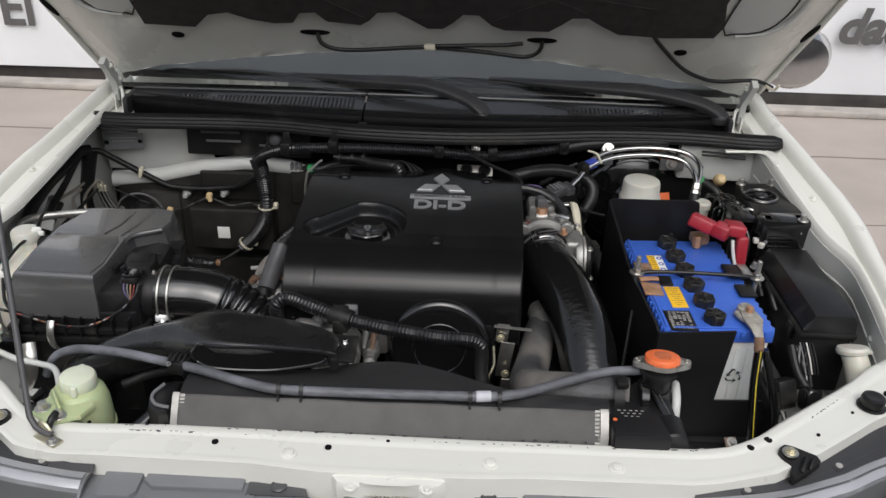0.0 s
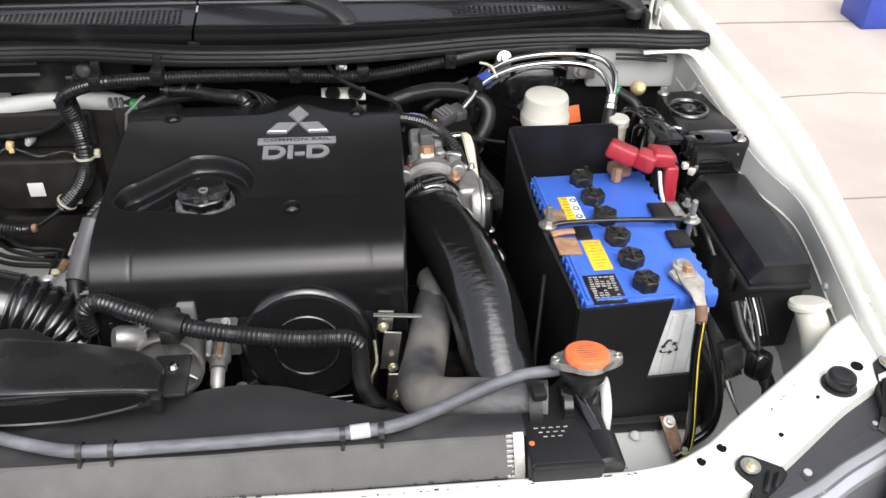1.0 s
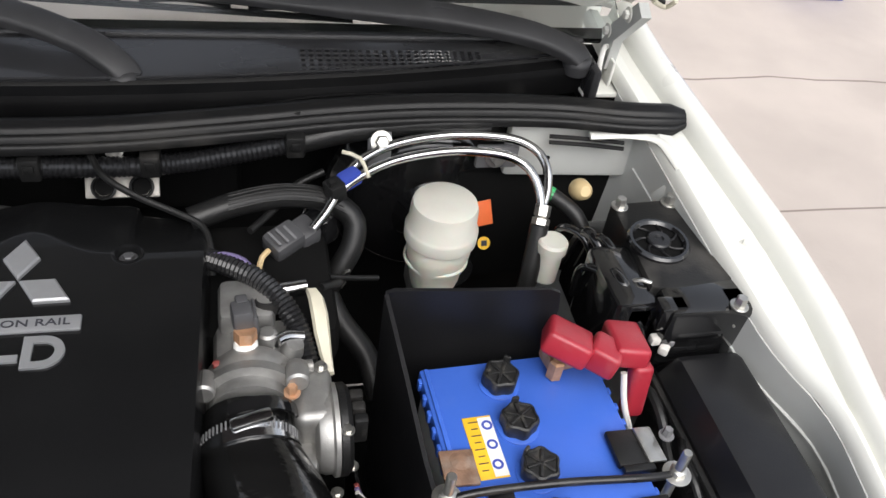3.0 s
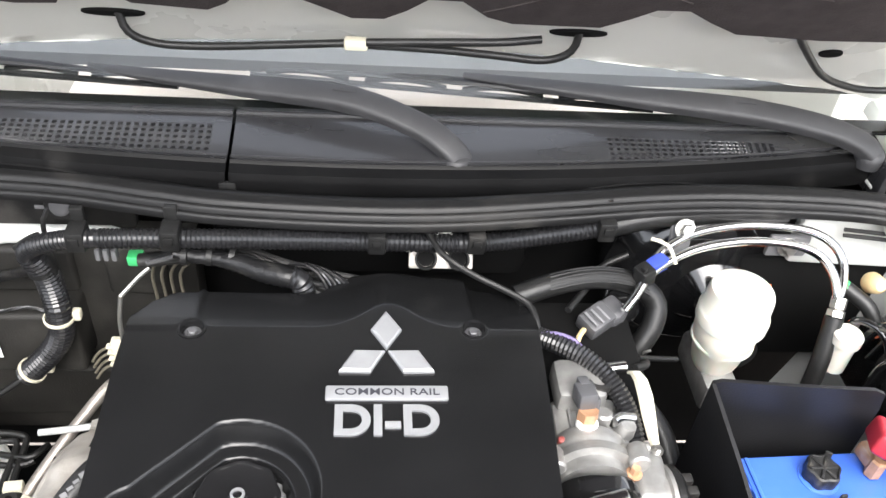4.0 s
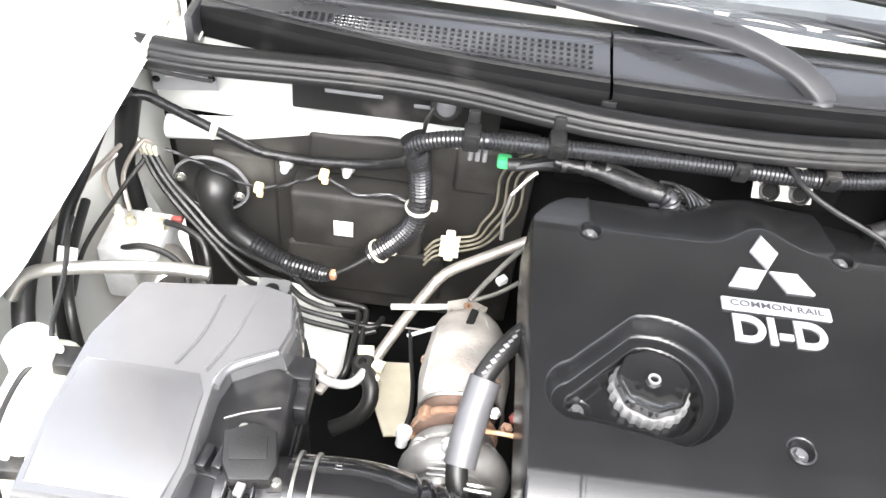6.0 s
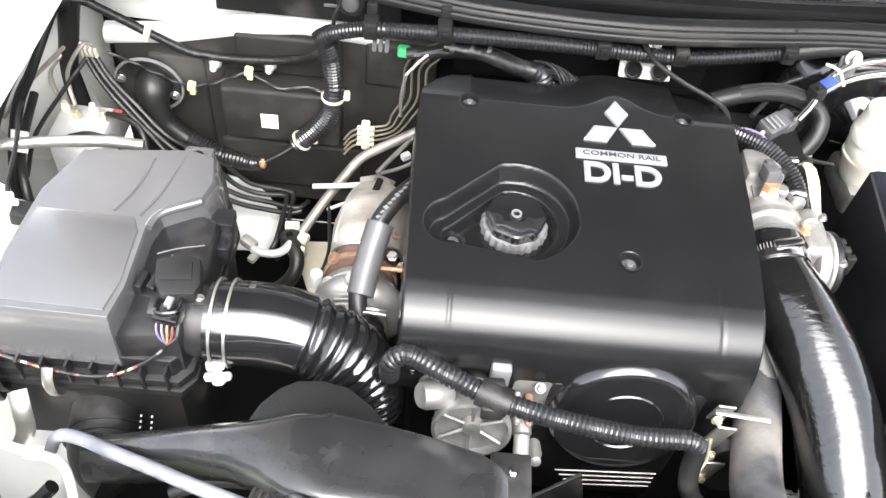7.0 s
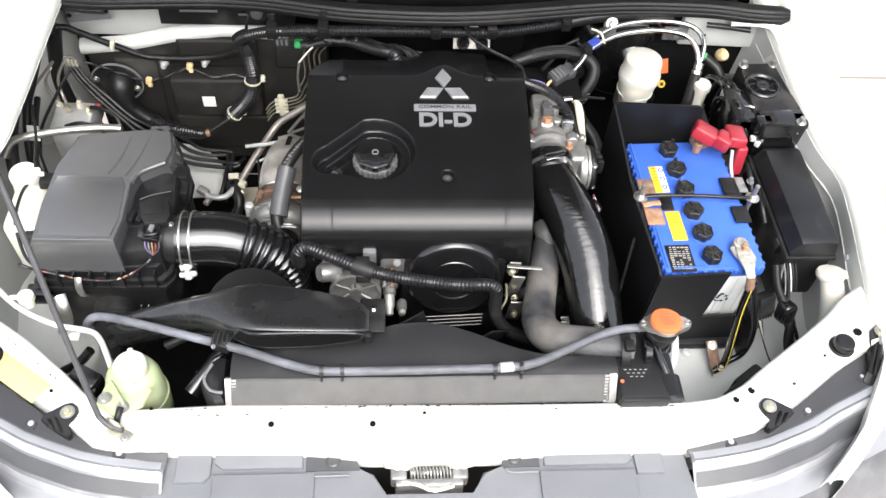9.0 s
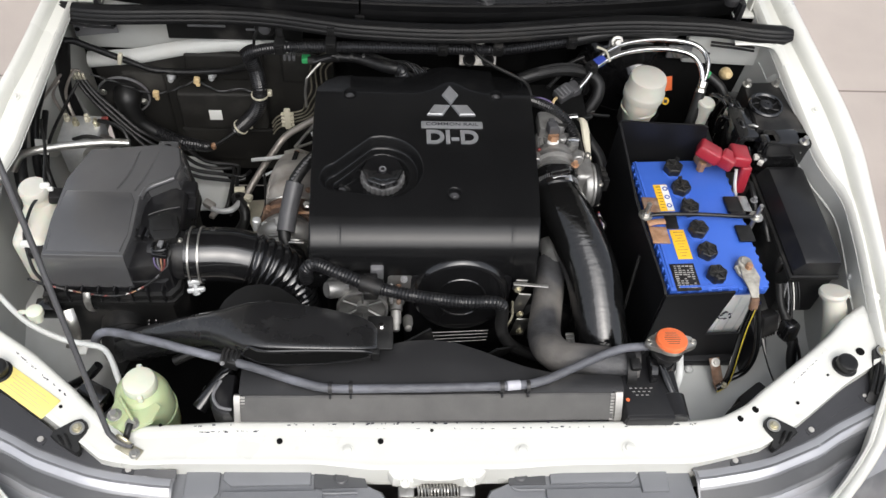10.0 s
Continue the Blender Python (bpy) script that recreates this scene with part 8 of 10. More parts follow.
# ---- air intake ----
def air_box():
    it = thing("air_cleaner", (-0.54, 0.41, 0.80), "charcoal air cleaner box with clipped lid", "air cleaner")
    top = [(-0.628, 0.292), (-0.500, 0.289), (-0.494, 0.330), (-0.495, 0.412), (-0.488, 0.436), (-0.445, 0.462), (-0.438, 0.490), (-0.446, 0.532), (-0.476, 0.540), (-0.598, 0.525), (-0.624, 0.455), (-0.630, 0.365)]
    c = Vector((-0.54, 0.41))
    bm = B()
    rings = []
    for k, (g, z) in enumerate(((1.075, 0.905), (1.07, 0.925), (1.045, 0.955), (1.02, 0.970), (1.0, 0.9765), (0.985, 0.9785))):
        rings.append([((x - c.x) * g + c.x, (y - c.y) * g + c.y, z - 0.004 * (y - 0.41) * 0) for x, y in top])
    loft(bm, rings)
    lid = part("lid", bm, LIDGREY, it, "charcoal lid with chamfered edges", smooth=28)
    bm = B()
    tube(bm, [(-0.494, 0.415, 0.9755), (-0.486, 0.437, 0.9755), (-0.446, 0.461, 0.9755)], 0.0050, seg=10)
    part("lid_crease", bm, LIDGREY, lid)
    bm = B()
    prism(bm, [(-0.622, 0.300), (-0.506, 0.297), (-0.500, 0.335), (-0.501, 0.405), (-0.510, 0.425), (-0.618, 0.428), (-0.625, 0.37)], 0.9775, 0.9803, 0.0022)
    part("lid_plateau", bm, LIDGREY, lid)
    for pts in ([(-0.505, 0.428, 0.979), (-0.490, 0.47, 0.9785), (-0.478, 0.53, 0.977)], [(-0.535, 0.432, 0.9792), (-0.520, 0.470, 0.979), (-0.512, 0.52, 0.978)]):
        bm = B()
        tube(bm, pts, 0.0016, seg=6)
        part("fold_line", bm, LIDGREY, lid)
    # right step of the lid, where the meter sits
    bm = B()
    prism(bm, [(-0.500, 0.285), (-0.435, 0.292), (-0.425, 0.330), (-0.428, 0.455), (-0.455, 0.468), (-0.500, 0.44)], 0.885, 0.952, 0.010)
    part("lid_step", bm, BLACK, lid, "lower step of the lid")
    bm = B()
    tube(bm, [(-0.483, 0.397, 0.953), (-0.462, 0.406, 0.954), (-0.434, 0.415, 0.953)], 0.0016, seg=6)
    part("step_bead", bm, BLACK, lid)
    bm = B()
    box(bm, (-0.474, 0.552, 0.948), (0.036, 0.034, 0.020), 0.004)
    ear = part("lid_ear", bm, LIDGREY, lid)
    bm = B()
    lathe(bm, [(0.0075, 0), (0.0075, 0.0012)], pose(-0.474, 0.552, 0.9577), seg=18)
    part("ear_hole", bm, VOID, ear)
    bm = B()
    box(bm, (-0.428, 0.470, 0.935), (0.028, 0.028, 0.016), 0.003)
    box(bm, (-0.425, 0.455, 0.915), (0.022, 0.05, 0.03), 0.004)
    part("side_ear", bm, BLACK, lid)
    # body
    low = [(-0.645, 0.283), (-0.445, 0.283), (-0.432, 0.300), (-0.430, 0.50), (-0.45, 0.55), (-0.61, 0.54), (-0.648, 0.45)]
    bm = B()
    prism(bm, low, 0.72, 0.868, 0.004)
    part("body", bm, DULL, it, "black lower case")
    bm = B()
    prism(bm, [(x * 1.0 + (-0.006 if x < -0.54 else 0.008), y + (-0.010 if y < 0.4 else 0.008)) for x, y in low], 0.862, 0.872, 0.002)
    prism(bm, [(x * 1.0 + (-0.004 if x < -0.54 else 0.006), y + (-0.008 if y < 0.4 else 0.006)) for x, y in low], 0.878, 0.888, 0.002)
    part("flange", bm, DULL, it)
    bm = B()
    prism(bm, [(x, y) for x, y in low], 0.870, 0.915, 0.004)
    part("lid_skirt", bm, BLACK, it)
    for k in range(8):
        bm = B()
        box(bm, (-0.632 + 0.026 * k, 0.279, 0.892), (0.003, 0.016, 0.034), 0.0008)
        part("rib", bm, BLACK, it)
    for x, y, yaw in ((-0.572, 0.272, 0), (-0.430, 0.322, 70), (-0.628, 0.272, 0)):
        bm = B()
        tube(bm, [(x, y - 0.002, 0.905), (x, y - 0.010, 0.895), (x, y - 0.013, 0.880), (x, y - 0.010, 0.864), (x, y - 0.002, 0.852)], 0.006, seg=8, flat=0.35)
        part("spring_clip", bm, ZINC if -0.6 < x < -0.5 else DULL, it)
    for x, y, z in ((-0.640, 0.436, 0.955), (-0.658, 0.338, 0.930)):
        bm = B()
        box(bm, (x, y, z), (0.030, 0.026, 0.018), 0.004, rot=(0, 12, 10))
        part("wire_guide", bm, DULL, it)
    sc = thing("side_cable", (-0.66, 0.44, 0.93), "thin taped cable clipped along the air cleaner's side", "cable")
    bm = B()
    tube(bm, [(-0.712, 0.62, 0.955), (-0.700, 0.586, 0.968), (-0.682, 0.545, 0.980), (-0.669, 0.505, 0.985), (-0.659, 0.455, 0.984), (-0.655, 0.434, 0.974), (-0.672, 0.407, 0.966), (-0.677, 0.364, 0.956), (-0.674, 0.339, 0.942), (-0.662, 0.308, 0.915), (-0.645, 0.292, 0.905)], 0.0028, seg=8)
    part("tape", bm, RUBBER, sc)
    for x, y, z in ((-0.656, 0.438, 0.977), (-0.673, 0.340, 0.944)):
        bm = B()
        box(bm, (x, y, z), (0.016, 0.010, 0.012), 0.003, rot=(0, 10, 15))
        box(bm, (x + 0.008, y - 0.002, z - 0.004), (0.010, 0.006, 0.008), 0.002)
        part("clip", bm, WHITELBL, sc, "small white clip")
    # inlet pipe below, towards the snorkel
    bm = B()
    tube(bm, [(-0.540, 0.34, 0.80), (-0.535, 0.27, 0.79), (-0.525, 0.235, 0.785), (-0.50, 0.215, 0.78)], 0.040, seg=24)
    part("inlet_pipe", bm, DULL, it)
    for d in (0.262, 0.25):
        bm = B()
        ringbody(bm, [(0.0405, -0.002), (0.0425, -0.002), (0.0425, 0.002), (0.0405, 0.002)], along((-0.533, d, 0.788), (-0.529, d - 0.02, 0.786)), seg=28)
        part("pipe_ring", bm, DULL, it)
    bm = B()
    for k in range(10):
        box(bm, (-0.485 + 0.010 * (k // 5) * 1.2, 0.262 - 0.005 * (k % 5), 0.832 - 0.004 * (k % 5)), (0.002, 0.0028, 0.001), 0)
    tagged(part("moulded_bar", bm, PALEINK, it), kind="stuff")
    # air flow meter
    mt = thing("air_flow_meter", (-0.447, 0.345, 0.95), "black air flow meter with coloured wires at its plug", "sensor")
    bm = B()
    prism(bm, [(-0.474, 0.372), (-0.468, 0.342), (-0.458, 0.326), (-0.424, 0.330), (-0.420, 0.345), (-0.428, 0.378), (-0.450, 0.384)], 0.950, 0.976, 0.003)
    hg = part("housing", bm, DULL, mt, "square black housing")
    bm = B()
    prism(bm, [(-0.468, 0.366), (-0.462, 0.344), (-0.430, 0.348), (-0.434, 0.371)], 0.9755, 0.9775, 0.001)
    part("raised_lid", bm, DULL, hg)
    bm = B()
    prism(bm, [(-0.466, 0.392), (-0.452, 0.392), (-0.446, 0.376), (-0.474, 0.372)], 0.950, 0.962, 0.002)
    part("fixing_ear", bm, DULL, hg)
    bm = B()
    prism(bm, [(-0.430, 0.348), (-0.412, 0.342), (-0.412, 0.328), (-0.426, 0.326)], 0.950, 0.962, 0.002)
    part("fixing_ear", bm, DULL, hg)
    for x in (-0.486, -0.472):
        bm = B()
        box(bm, (x, 0.352, 0.956), (0.010, 0.024, 0.020), 0.0025, rot=(0, 0, -12))
        part("clip_tab", bm, BLACK, mt)
    bm = B()
    box(bm, (-0.479, 0.342, 0.948), (0.026, 0.010, 0.012), 0.002, rot=(0, 0, -12))
    part("clip_base", bm, BLACK, mt)
    bm = B()
    box(bm, (-0.446, 0.309, 0.962), (0.026, 0.022, 0.016), 0.002, rot=(0, 0, -8))
    pg = part("plug", bm, GLOSS, mt, "glossy black plug")
    bm = B()
    tube(bm, [(-0.459, 0.326, 0.970), (-0.457, 0.306, 0.972), (-0.436, 0.309, 0.972), (-0.436, 0.328, 0.970)], 0.0024, seg=6, step=0.003)
    part("lock_loop", bm, GLOSS, pg)
    bm = B()
    box(bm, (-0.447, 0.320, 0.972), (0.008, 0.012, 0.005), 0.001, rot=(0, 0, -8))
    box(bm, (-0.445, 0.313, 0.974), (0.003, 0.006, 0.003), 0.0008)
    part("latch", bm, GREYPL, pg)
    for p in ((-0.460, 0.384, 0.962), (-0.420, 0.335, 0.962)):
        bolt(mt, p, 0.005, material=ZINC, h=0.005)
    ends = (-0.449, 0.292, 0.934)
    for k, w in enumerate((VIOLETWIRE, GREYPL, COPPER, REDWIRE, DARKPLUG)):
        bm = B()
        x = -0.457 + 0.0055 * k
        tube(bm, [(x, 0.302, 0.962), (x + 0.001, 0.294, 0.958), (x * 0.6 - 0.449 * 0.4 + 0.001 * k, 0.291, 0.949), ends], 0.0013, seg=6)
        part("wire", bm, w, mt)
    run = [ends, (-0.456, 0.288, 0.925), (-0.476, 0.279, 0.912), (-0.503, 0.272, 0.900), (-0.532, 0.270, 0.895), (-0.574, 0.274, 0.896), (-0.613, 0.278, 0.905), (-0.645, 0.284, 0.910), (-0.67, 0.295, 0.908)]
    wr = thing("meter_wire", (-0.54, 0.255, 0.88), "thin taped wire along the air cleaner's front", "wire")
    bm = B()
    tube(bm, run, 0.0024, seg=8)
    part("tape", bm, RUBBER, wr)
    rng = random.Random(3)
    path, _ = smooth_path(run, 0.004)
    for k in range(34):
        i = rng.randrange(2, len(path) - 3)
        bm = B()
        tube(bm, [path[i] + Vector((0, -0.001, 0.0012)), path[i + 1] + Vector((0, -0.001, 0.0016)), path[i + 2] + Vector((0, -0.001, 0.001))], 0.0015, seg=6, step=0.003)
        part("bare_stretch", bm, (WHITEWIRE, GREYPL, COPPER, REDWIRE, RUBBER)[k % 5], wr)


air_box()


def intake_duct():
    it = thing("intake_duct", (-0.32, 0.33, 0.87), "black ribbed intake duct with a wire clamp", "duct")
    bm = B()
    tube(bm, [(-0.470, 0.340, 0.918), (-0.43, 0.338, 0.920), (-0.400, 0.336, 0.921)], 0.041, seg=30)
    part("sleeve", bm, BLACK, it, smooth=60)
    bm = B()
    tube(bm, [(-0.412, 0.336, 0.921), (-0.390, 0.336, 0.921), (-0.36, 0.3385, 0.919), (-0.335, 0.338, 0.916), (-0.312, 0.3365, 0.910)], [0.0465, 0.047, 0.047, 0.047, 0.0465], seg=32)
    elbow = part("elbow", bm, GLOSS, it, "smooth glossy elbow", smooth=60)
    bm = B()
    for a, b in (((-0.372, 0.018), (-0.366, 0.018)), ((-0.372, 0.018), (-0.372, 0.027)), ((-0.366, 0.018), (-0.366, 0.027)), ((-0.372, 0.0225), (-0.366, 0.0225))):
        tube(bm, [(p[0], 0.337 + p[1], 0.9195 + math.sqrt(0.0472 ** 2 - p[1] ** 2)) for p in (a, b)], 0.0009, seg=5)
    part("moulded_mark", bm, BLACK, elbow)
    bm = B()
    tube(bm, [(-0.318, 0.337, 0.9115), (-0.295, 0.335, 0.903), (-0.272, 0.332, 0.887), (-0.254, 0.329, 0.863), (-0.243, 0.327, 0.832), (-0.238, 0.325, 0.795)], [0.0475, 0.0475, 0.047, 0.046, 0.045, 0.044], seg=40, step=0.0015, ripple=0.0050, pitch=0.0112)
    part("bellows", bm, GLOSS, it, "ribbed bellows", smooth=60)
    for x in (-0.405, -0.389):
        bm = B()
        ringbody(bm, [(0.0470, -0.0014), (0.0495, -0.0014), (0.0495, 0.0014), (0.0470, 0.0014)], along((x, 0.336, 0.921), (x + 0.02, 0.336, 0.921)), seg=44)
        part("clamp_wire", bm, ZINC, it, "bright clamp wire")
    bm = B()
    box(bm, (-0.401, 0.291, 0.905), (0.020, 0.010, 0.012), 0.003, rot=(-30, 0, 14))
    box(bm, (-0.398, 0.284, 0.893), (0.030, 0.010, 0.010), 0.004, rot=(-30, 0, 8))
    lathe(bm, [(0.005, 0), (0.005, 0.022), (0.0075, 0.023), (0.0075, 0.030), (0.004, 0.032)], along((-0.402, 0.296, 0.912), (-0.394, 0.274, 0.882)), seg=6)
    part("clamp_bolt", bm, PALEZINC, it)


intake_duct()


def snorkel():
    it = thing("intake_snorkel", (-0.25, 0.19, 0.86), "black air intake snorkel with a wide flat mouth", "snorkel")
    st = [(-0.083, 0.130, 0.166, 0.944, 0.960), (-0.090, 0.126, 0.174, 0.940, 0.965), (-0.110, 0.122, 0.184, 0.938, 0.970), (-0.15, 0.120, 0.193, 0.934, 0.974), (-0.20, 0.120, 0.203, 0.932, 0.976), (-0.25, 0.122, 0.210, 0.929, 0.977), (-0.285, 0.128, 0.212, 0.922, 0.975),
          (-0.315, 0.144, 0.212, 0.908, 0.969), (-0.345, 0.156, 0.211, 0.896, 0.961), (-0.385, 0.163, 0.210, 0.875, 0.948), (-0.43, 0.168, 0.213, 0.850, 0.926), (-0.475, 0.175, 0.220, 0.825, 0.895), (-0.51, 0.185, 0.235, 0.80, 0.868)]
    bm = B()
    loft(bm, [[(x, y, z) for y, z in oval(y0, y1, z0, z1, 36, 9.0 if x > -0.27 else 4.0 if x > -0.30 else 2.3 if x > -0.33 else 1.9)] for x, y0, y1, z0, z1 in st])
    part("body", bm, DUCTP, it, "glossy moulded duct", smooth=50)
    bm = B()
    loop = [(-0.281, 0.962), (-0.286, 0.951), (-0.278, 0.940), (-0.25, 0.9365), (-0.18, 0.936), (-0.13, 0.945), (-0.100, 0.954), (-0.093, 0.963), (-0.100, 0.971), (-0.18, 0.974), (-0.25, 0.973), (-0.272, 0.970)]
    tube(bm, [(x, 0.1175 + (0.009 if x < -0.27 else 0), z) for x, z in loop], 0.0026, seg=8, closed=True)
    part("mouth_rim", bm, GLOSS, it, "glossy rim round the mouth")
    bm = B()
    t = bmesh.new()
    fc = t.faces.new([t.verts.new((x, 0.1165 + (0.009 if x < -0.27 else 0), z)) for x, z in loop])
    ex = bmesh.ops.extrude_face_region(t, geom=[fc])
    bmesh.ops.translate(t, verts=[v for v in ex["geom"] if isinstance(v, bmesh.types.BMVert)], vec=(0, 0.004, 0))
    put(bm, t)
    part("mouth", bm, VOID, it, "dark opening")
    bm = B()
    box(bm, (-0.078, 0.168, 0.942), (0.040, 0.060, 0.006), 0.003, rot=(4, 0, 0))
    box(bm, (-0.085, 0.128, 0.945), (0.012, 0.012, 0.02), 0.002)
    part("mounting_ear", bm, DULL, it)
    bolt(it, (-0.076, 0.178, 0.9455), 0.006, material=CHROME)
    bm = B()
    box(bm, (-0.305, 0.128, 0.932), (0.030, 0.026, 0.022), 0.005, rot=(0, 0, -20))
    for k in range(4):
        tube(bm, [(-0.318 + 0.007 * k, 0.118, 0.944), (-0.316 + 0.007 * k, 0.130, 0.948), (-0.314 + 0.007 * k, 0.142, 0.944)], 0.0018, seg=6)
    part("side_clip", bm, DULL, it)
    bolt(it, (-0.316, 0.116, 0.941), 0.0035, tilt=(30, 0, 0), material=GREYPL)
    it.location += Vector((-0.011, -0.006, 0.008))
    # rounded shield behind
    bm = B()
    pts = [(-0.347, 0.205), (-0.338, 0.226), (-0.322, 0.245), (-0.305, 0.255), (-0.280, 0.258), (-0.252, 0.252), (-0.230, 0.236), (-0.208, 0.212), (-0.195, 0.19), (-0.34, 0.19)]
    prism(bm, pts, 0.86, 0.952, 0.008)
    solo("heat_baffle", bm, DULL, "rounded black baffle behind the snorkel", "baffle")


snorkel()


def front_conduit():
    it = thing("front_conduit", (-0.05, 0.26, 0.93), "thick corrugated conduit across the engine's front", "conduit")
    bm = B()
    tube(bm, [(-0.214, 0.300, 0.900), (-0.214, 0.296, 0.930), (-0.206, 0.297, 0.944), (-0.192, 0.296, 0.948), (-0.155, 0.278, 0.947), (-0.115, 0.262, 0.942)], 0.0118, seg=16, step=0.0014, ripple=0.0016, pitch=0.0058)
    part("left_run", bm, CONDUIT, it, smooth=20)
    bm = B()
    tube(bm, [(-0.095, 0.255, 0.940), (-0.05, 0.246, 0.935), (0.0, 0.240, 0.930), (0.05, 0.237, 0.925), (0.09, 0.239, 0.922), (0.106, 0.240, 0.918), (0.116, 0.240, 0.908)], 0.0113, seg=16, step=0.0014, ripple=0.0016, pitch=0.0058)
    part("right_run", bm, CONDUIT, it, smooth=20)
    bm = B()
    tube(bm, [(-0.120, 0.265, 0.942), (-0.104, 0.259, 0.941), (-0.088, 0.254, 0.939)], 0.0155, seg=16)
    part("joint", bm, DULL, it)
    bm = B()
    box(bm, (-0.104, 0.270, 0.947), (0.02, 0.012, 0.014), 0.003)
    box(bm, (-0.105, 0.246, 0.932), (0.024, 0.008, 0.02), 0.003)
    part("joint_clip", bm, DULL, it)
    lo = thing("lower_conduit", (0.13, 0.2, 0.8), "corrugated conduit looping below the pulley cover", "conduit")
    bm = B()
    tube(bm, [(0.115, 0.240, 0.910), (0.117, 0.236, 0.890), (0.117, 0.228, 0.868), (0.124, 0.218, 0.845), (0.142, 0.210, 0.825), (0.169, 0.204, 0.812), (0.20, 0.198, 0.80)], 0.0108, seg=14, step=0.004)
    part("hose", bm, RUBBER, lo, smooth=60)


front_conduit()


def turbo_side():
    it = thing("turbo_heat_shield", (-0.26, 0.56, 0.72), "dull steel heat shield over the turbocharger", "heat shield")
    bm = B()

    def f(u, v):
        # a dished cover, wide over the turbine and narrow where it is bolted down behind
        y = 0.512 + 0.168 * u
        a = math.radians(-6 + 196 * v)
        w = lerp([(0.0, 0.048), (0.3, 0.053), (0.7, 0.046), (0.92, 0.036), (1.0, 0.026)], u)
        top = lerp([(0.0, 0.872), (0.15, 0.877), (0.5, 0.868), (0.8, 0.846), (1.0, 0.812)], u)
        xm = lerp([(0.0, -0.260), (0.5, -0.258), (1.0, -0.258)], u)
        n = 0.75
        ca, sa = math.cos(a), math.sin(a)
        x = xm + w * math.copysign(abs(ca) ** n, ca)
        z = top - 0.055 + 0.055 * math.copysign(abs(sa) ** n, sa)
        return (x, y, z + 0.0012 * math.sin(u * 19 + v * 7))

    sheet(bm, f, 26, 26, 0.0016)
    shield = part("shield", bm, HEATSH, it, smooth=60)
    bm = B()
    box(bm, (-0.258, 0.626, 0.8585), (0.0095, 0.026, 0.006), 0.0025, rot=(15, 0, -16))
    part("slot", bm, VOID, shield)
    bm = B()
    ring = [Vector(f(0.0, k / 24)) + Vector((0, -0.001, 0.0)) for k in range(25)]
    tube(bm, ring, 0.0022, seg=6)
    part("hem", bm, ZINC, shield, "bright folded hem")
    bm = B()
    for pts in ([(-0.282, 0.676, 0.810), (-0.293, 0.62, 0.846), (-0.300, 0.56, 0.860), (-0.303, 0.52, 0.856)], [(-0.246, 0.676, 0.820), (-0.238, 0.62, 0.855), (-0.232, 0.57, 0.866)]):
        tube(bm, pts, 0.0026, seg=6, flat=0.6)
    part("pressed_edge", bm, HEATSH, shield)
    bm = B()
    prism(bm, [(-0.286, 0.655), (-0.244, 0.660), (-0.236, 0.688), (-0.262, 0.700), (-0.288, 0.690)], 0.806, 0.809, 0.001)
    part("fixing_tab", bm, HEATSH, it)
    for p in ((-0.262, 0.684, 0.809), (-0.306, 0.585, 0.822), (-0.226, 0.530, 0.868)):
        bolt(it, p, 0.0065, tilt=(0, -25 if p[0] < -0.25 else 20, 0), material=RUST)
    tb = thing("turbocharger", (-0.27, 0.45, 0.75), "turbocharger with rusty turbine and aluminium compressor", "turbocharger")
    bm = B()
    lathe(bm, [(0.036, -0.004), (0.042, 0), (0.0435, 0.006), (0.041, 0.012), (0.038, 0.018), (0.0385, 0.026), (0.0445, 0.030), (0.0465, 0.037), (0.0445, 0.043), (0.036, 0.046)], along((-0.262, 0.520, 0.828), (-0.266, 0.468, 0.832)), seg=40)
    tur = part("turbine_housing", bm, RUSTCAST, tb, "rusty cast iron housing", smooth=50)
    bm = B()
    ringbody(bm, [(0.0452, -0.004), (0.048, -0.004), (0.049, 0.0), (0.048, 0.004), (0.0452, 0.004)], along((-0.2655, 0.482, 0.831), (-0.266, 0.468, 0.832)), seg=40)
    box(bm, (-0.300, 0.484, 0.866), (0.010, 0.014, 0.014), 0.002, rot=(0, 35, 0))
    part("band_clamp", bm, RUST, tur, "rusty band clamp")
    # snail-shaped compressor, growing towards its outlet
    bm = B()
    rings = []
    for k in range(25):
        a = math.radians(200 - 13.5 * k)
        r = 0.014 + 0.00055 * k
        R = 0.040 + 0.0002 * k
        c = Vector((-0.266 + R * math.cos(a), 0.437, 0.829 + R * math.sin(a)))
        e = Vector((math.cos(a), 0, math.sin(a)))
        rings.append([c + e * (r * math.cos(q)) + Vector((0, 1, 0)) * (r * math.sin(q)) for q in [2 * math.pi * j / 16 for j in range(16)]])
    loft(bm, rings)
    lathe(bm, [(0.044, 0), (0.047, 0.004), (0.047, 0.012), (0.040, 0.016), (0.034, 0.030), (0.036, 0.040), (0.036, 0.060)], along((-0.266, 0.466, 0.831), (-0.262, 0.390, 0.838)), seg=36)
    cp = part("compressor_housing", bm, ALU, tb, "cast aluminium housing", smooth=60)
    for k in range(5):
        bm = B()
        tube(bm, [(-0.290, 0.424 - 0.0052 * k, 0.872 - 0.0026 * k), (-0.270, 0.420 - 0.0052 * k, 0.880 - 0.0026 * k), (-0.250, 0.420 - 0.0052 * k, 0.879 - 0.0026 * k)], 0.0016, seg=6)
        part("casting_rib", bm, ALU, cp)
    bm = B()
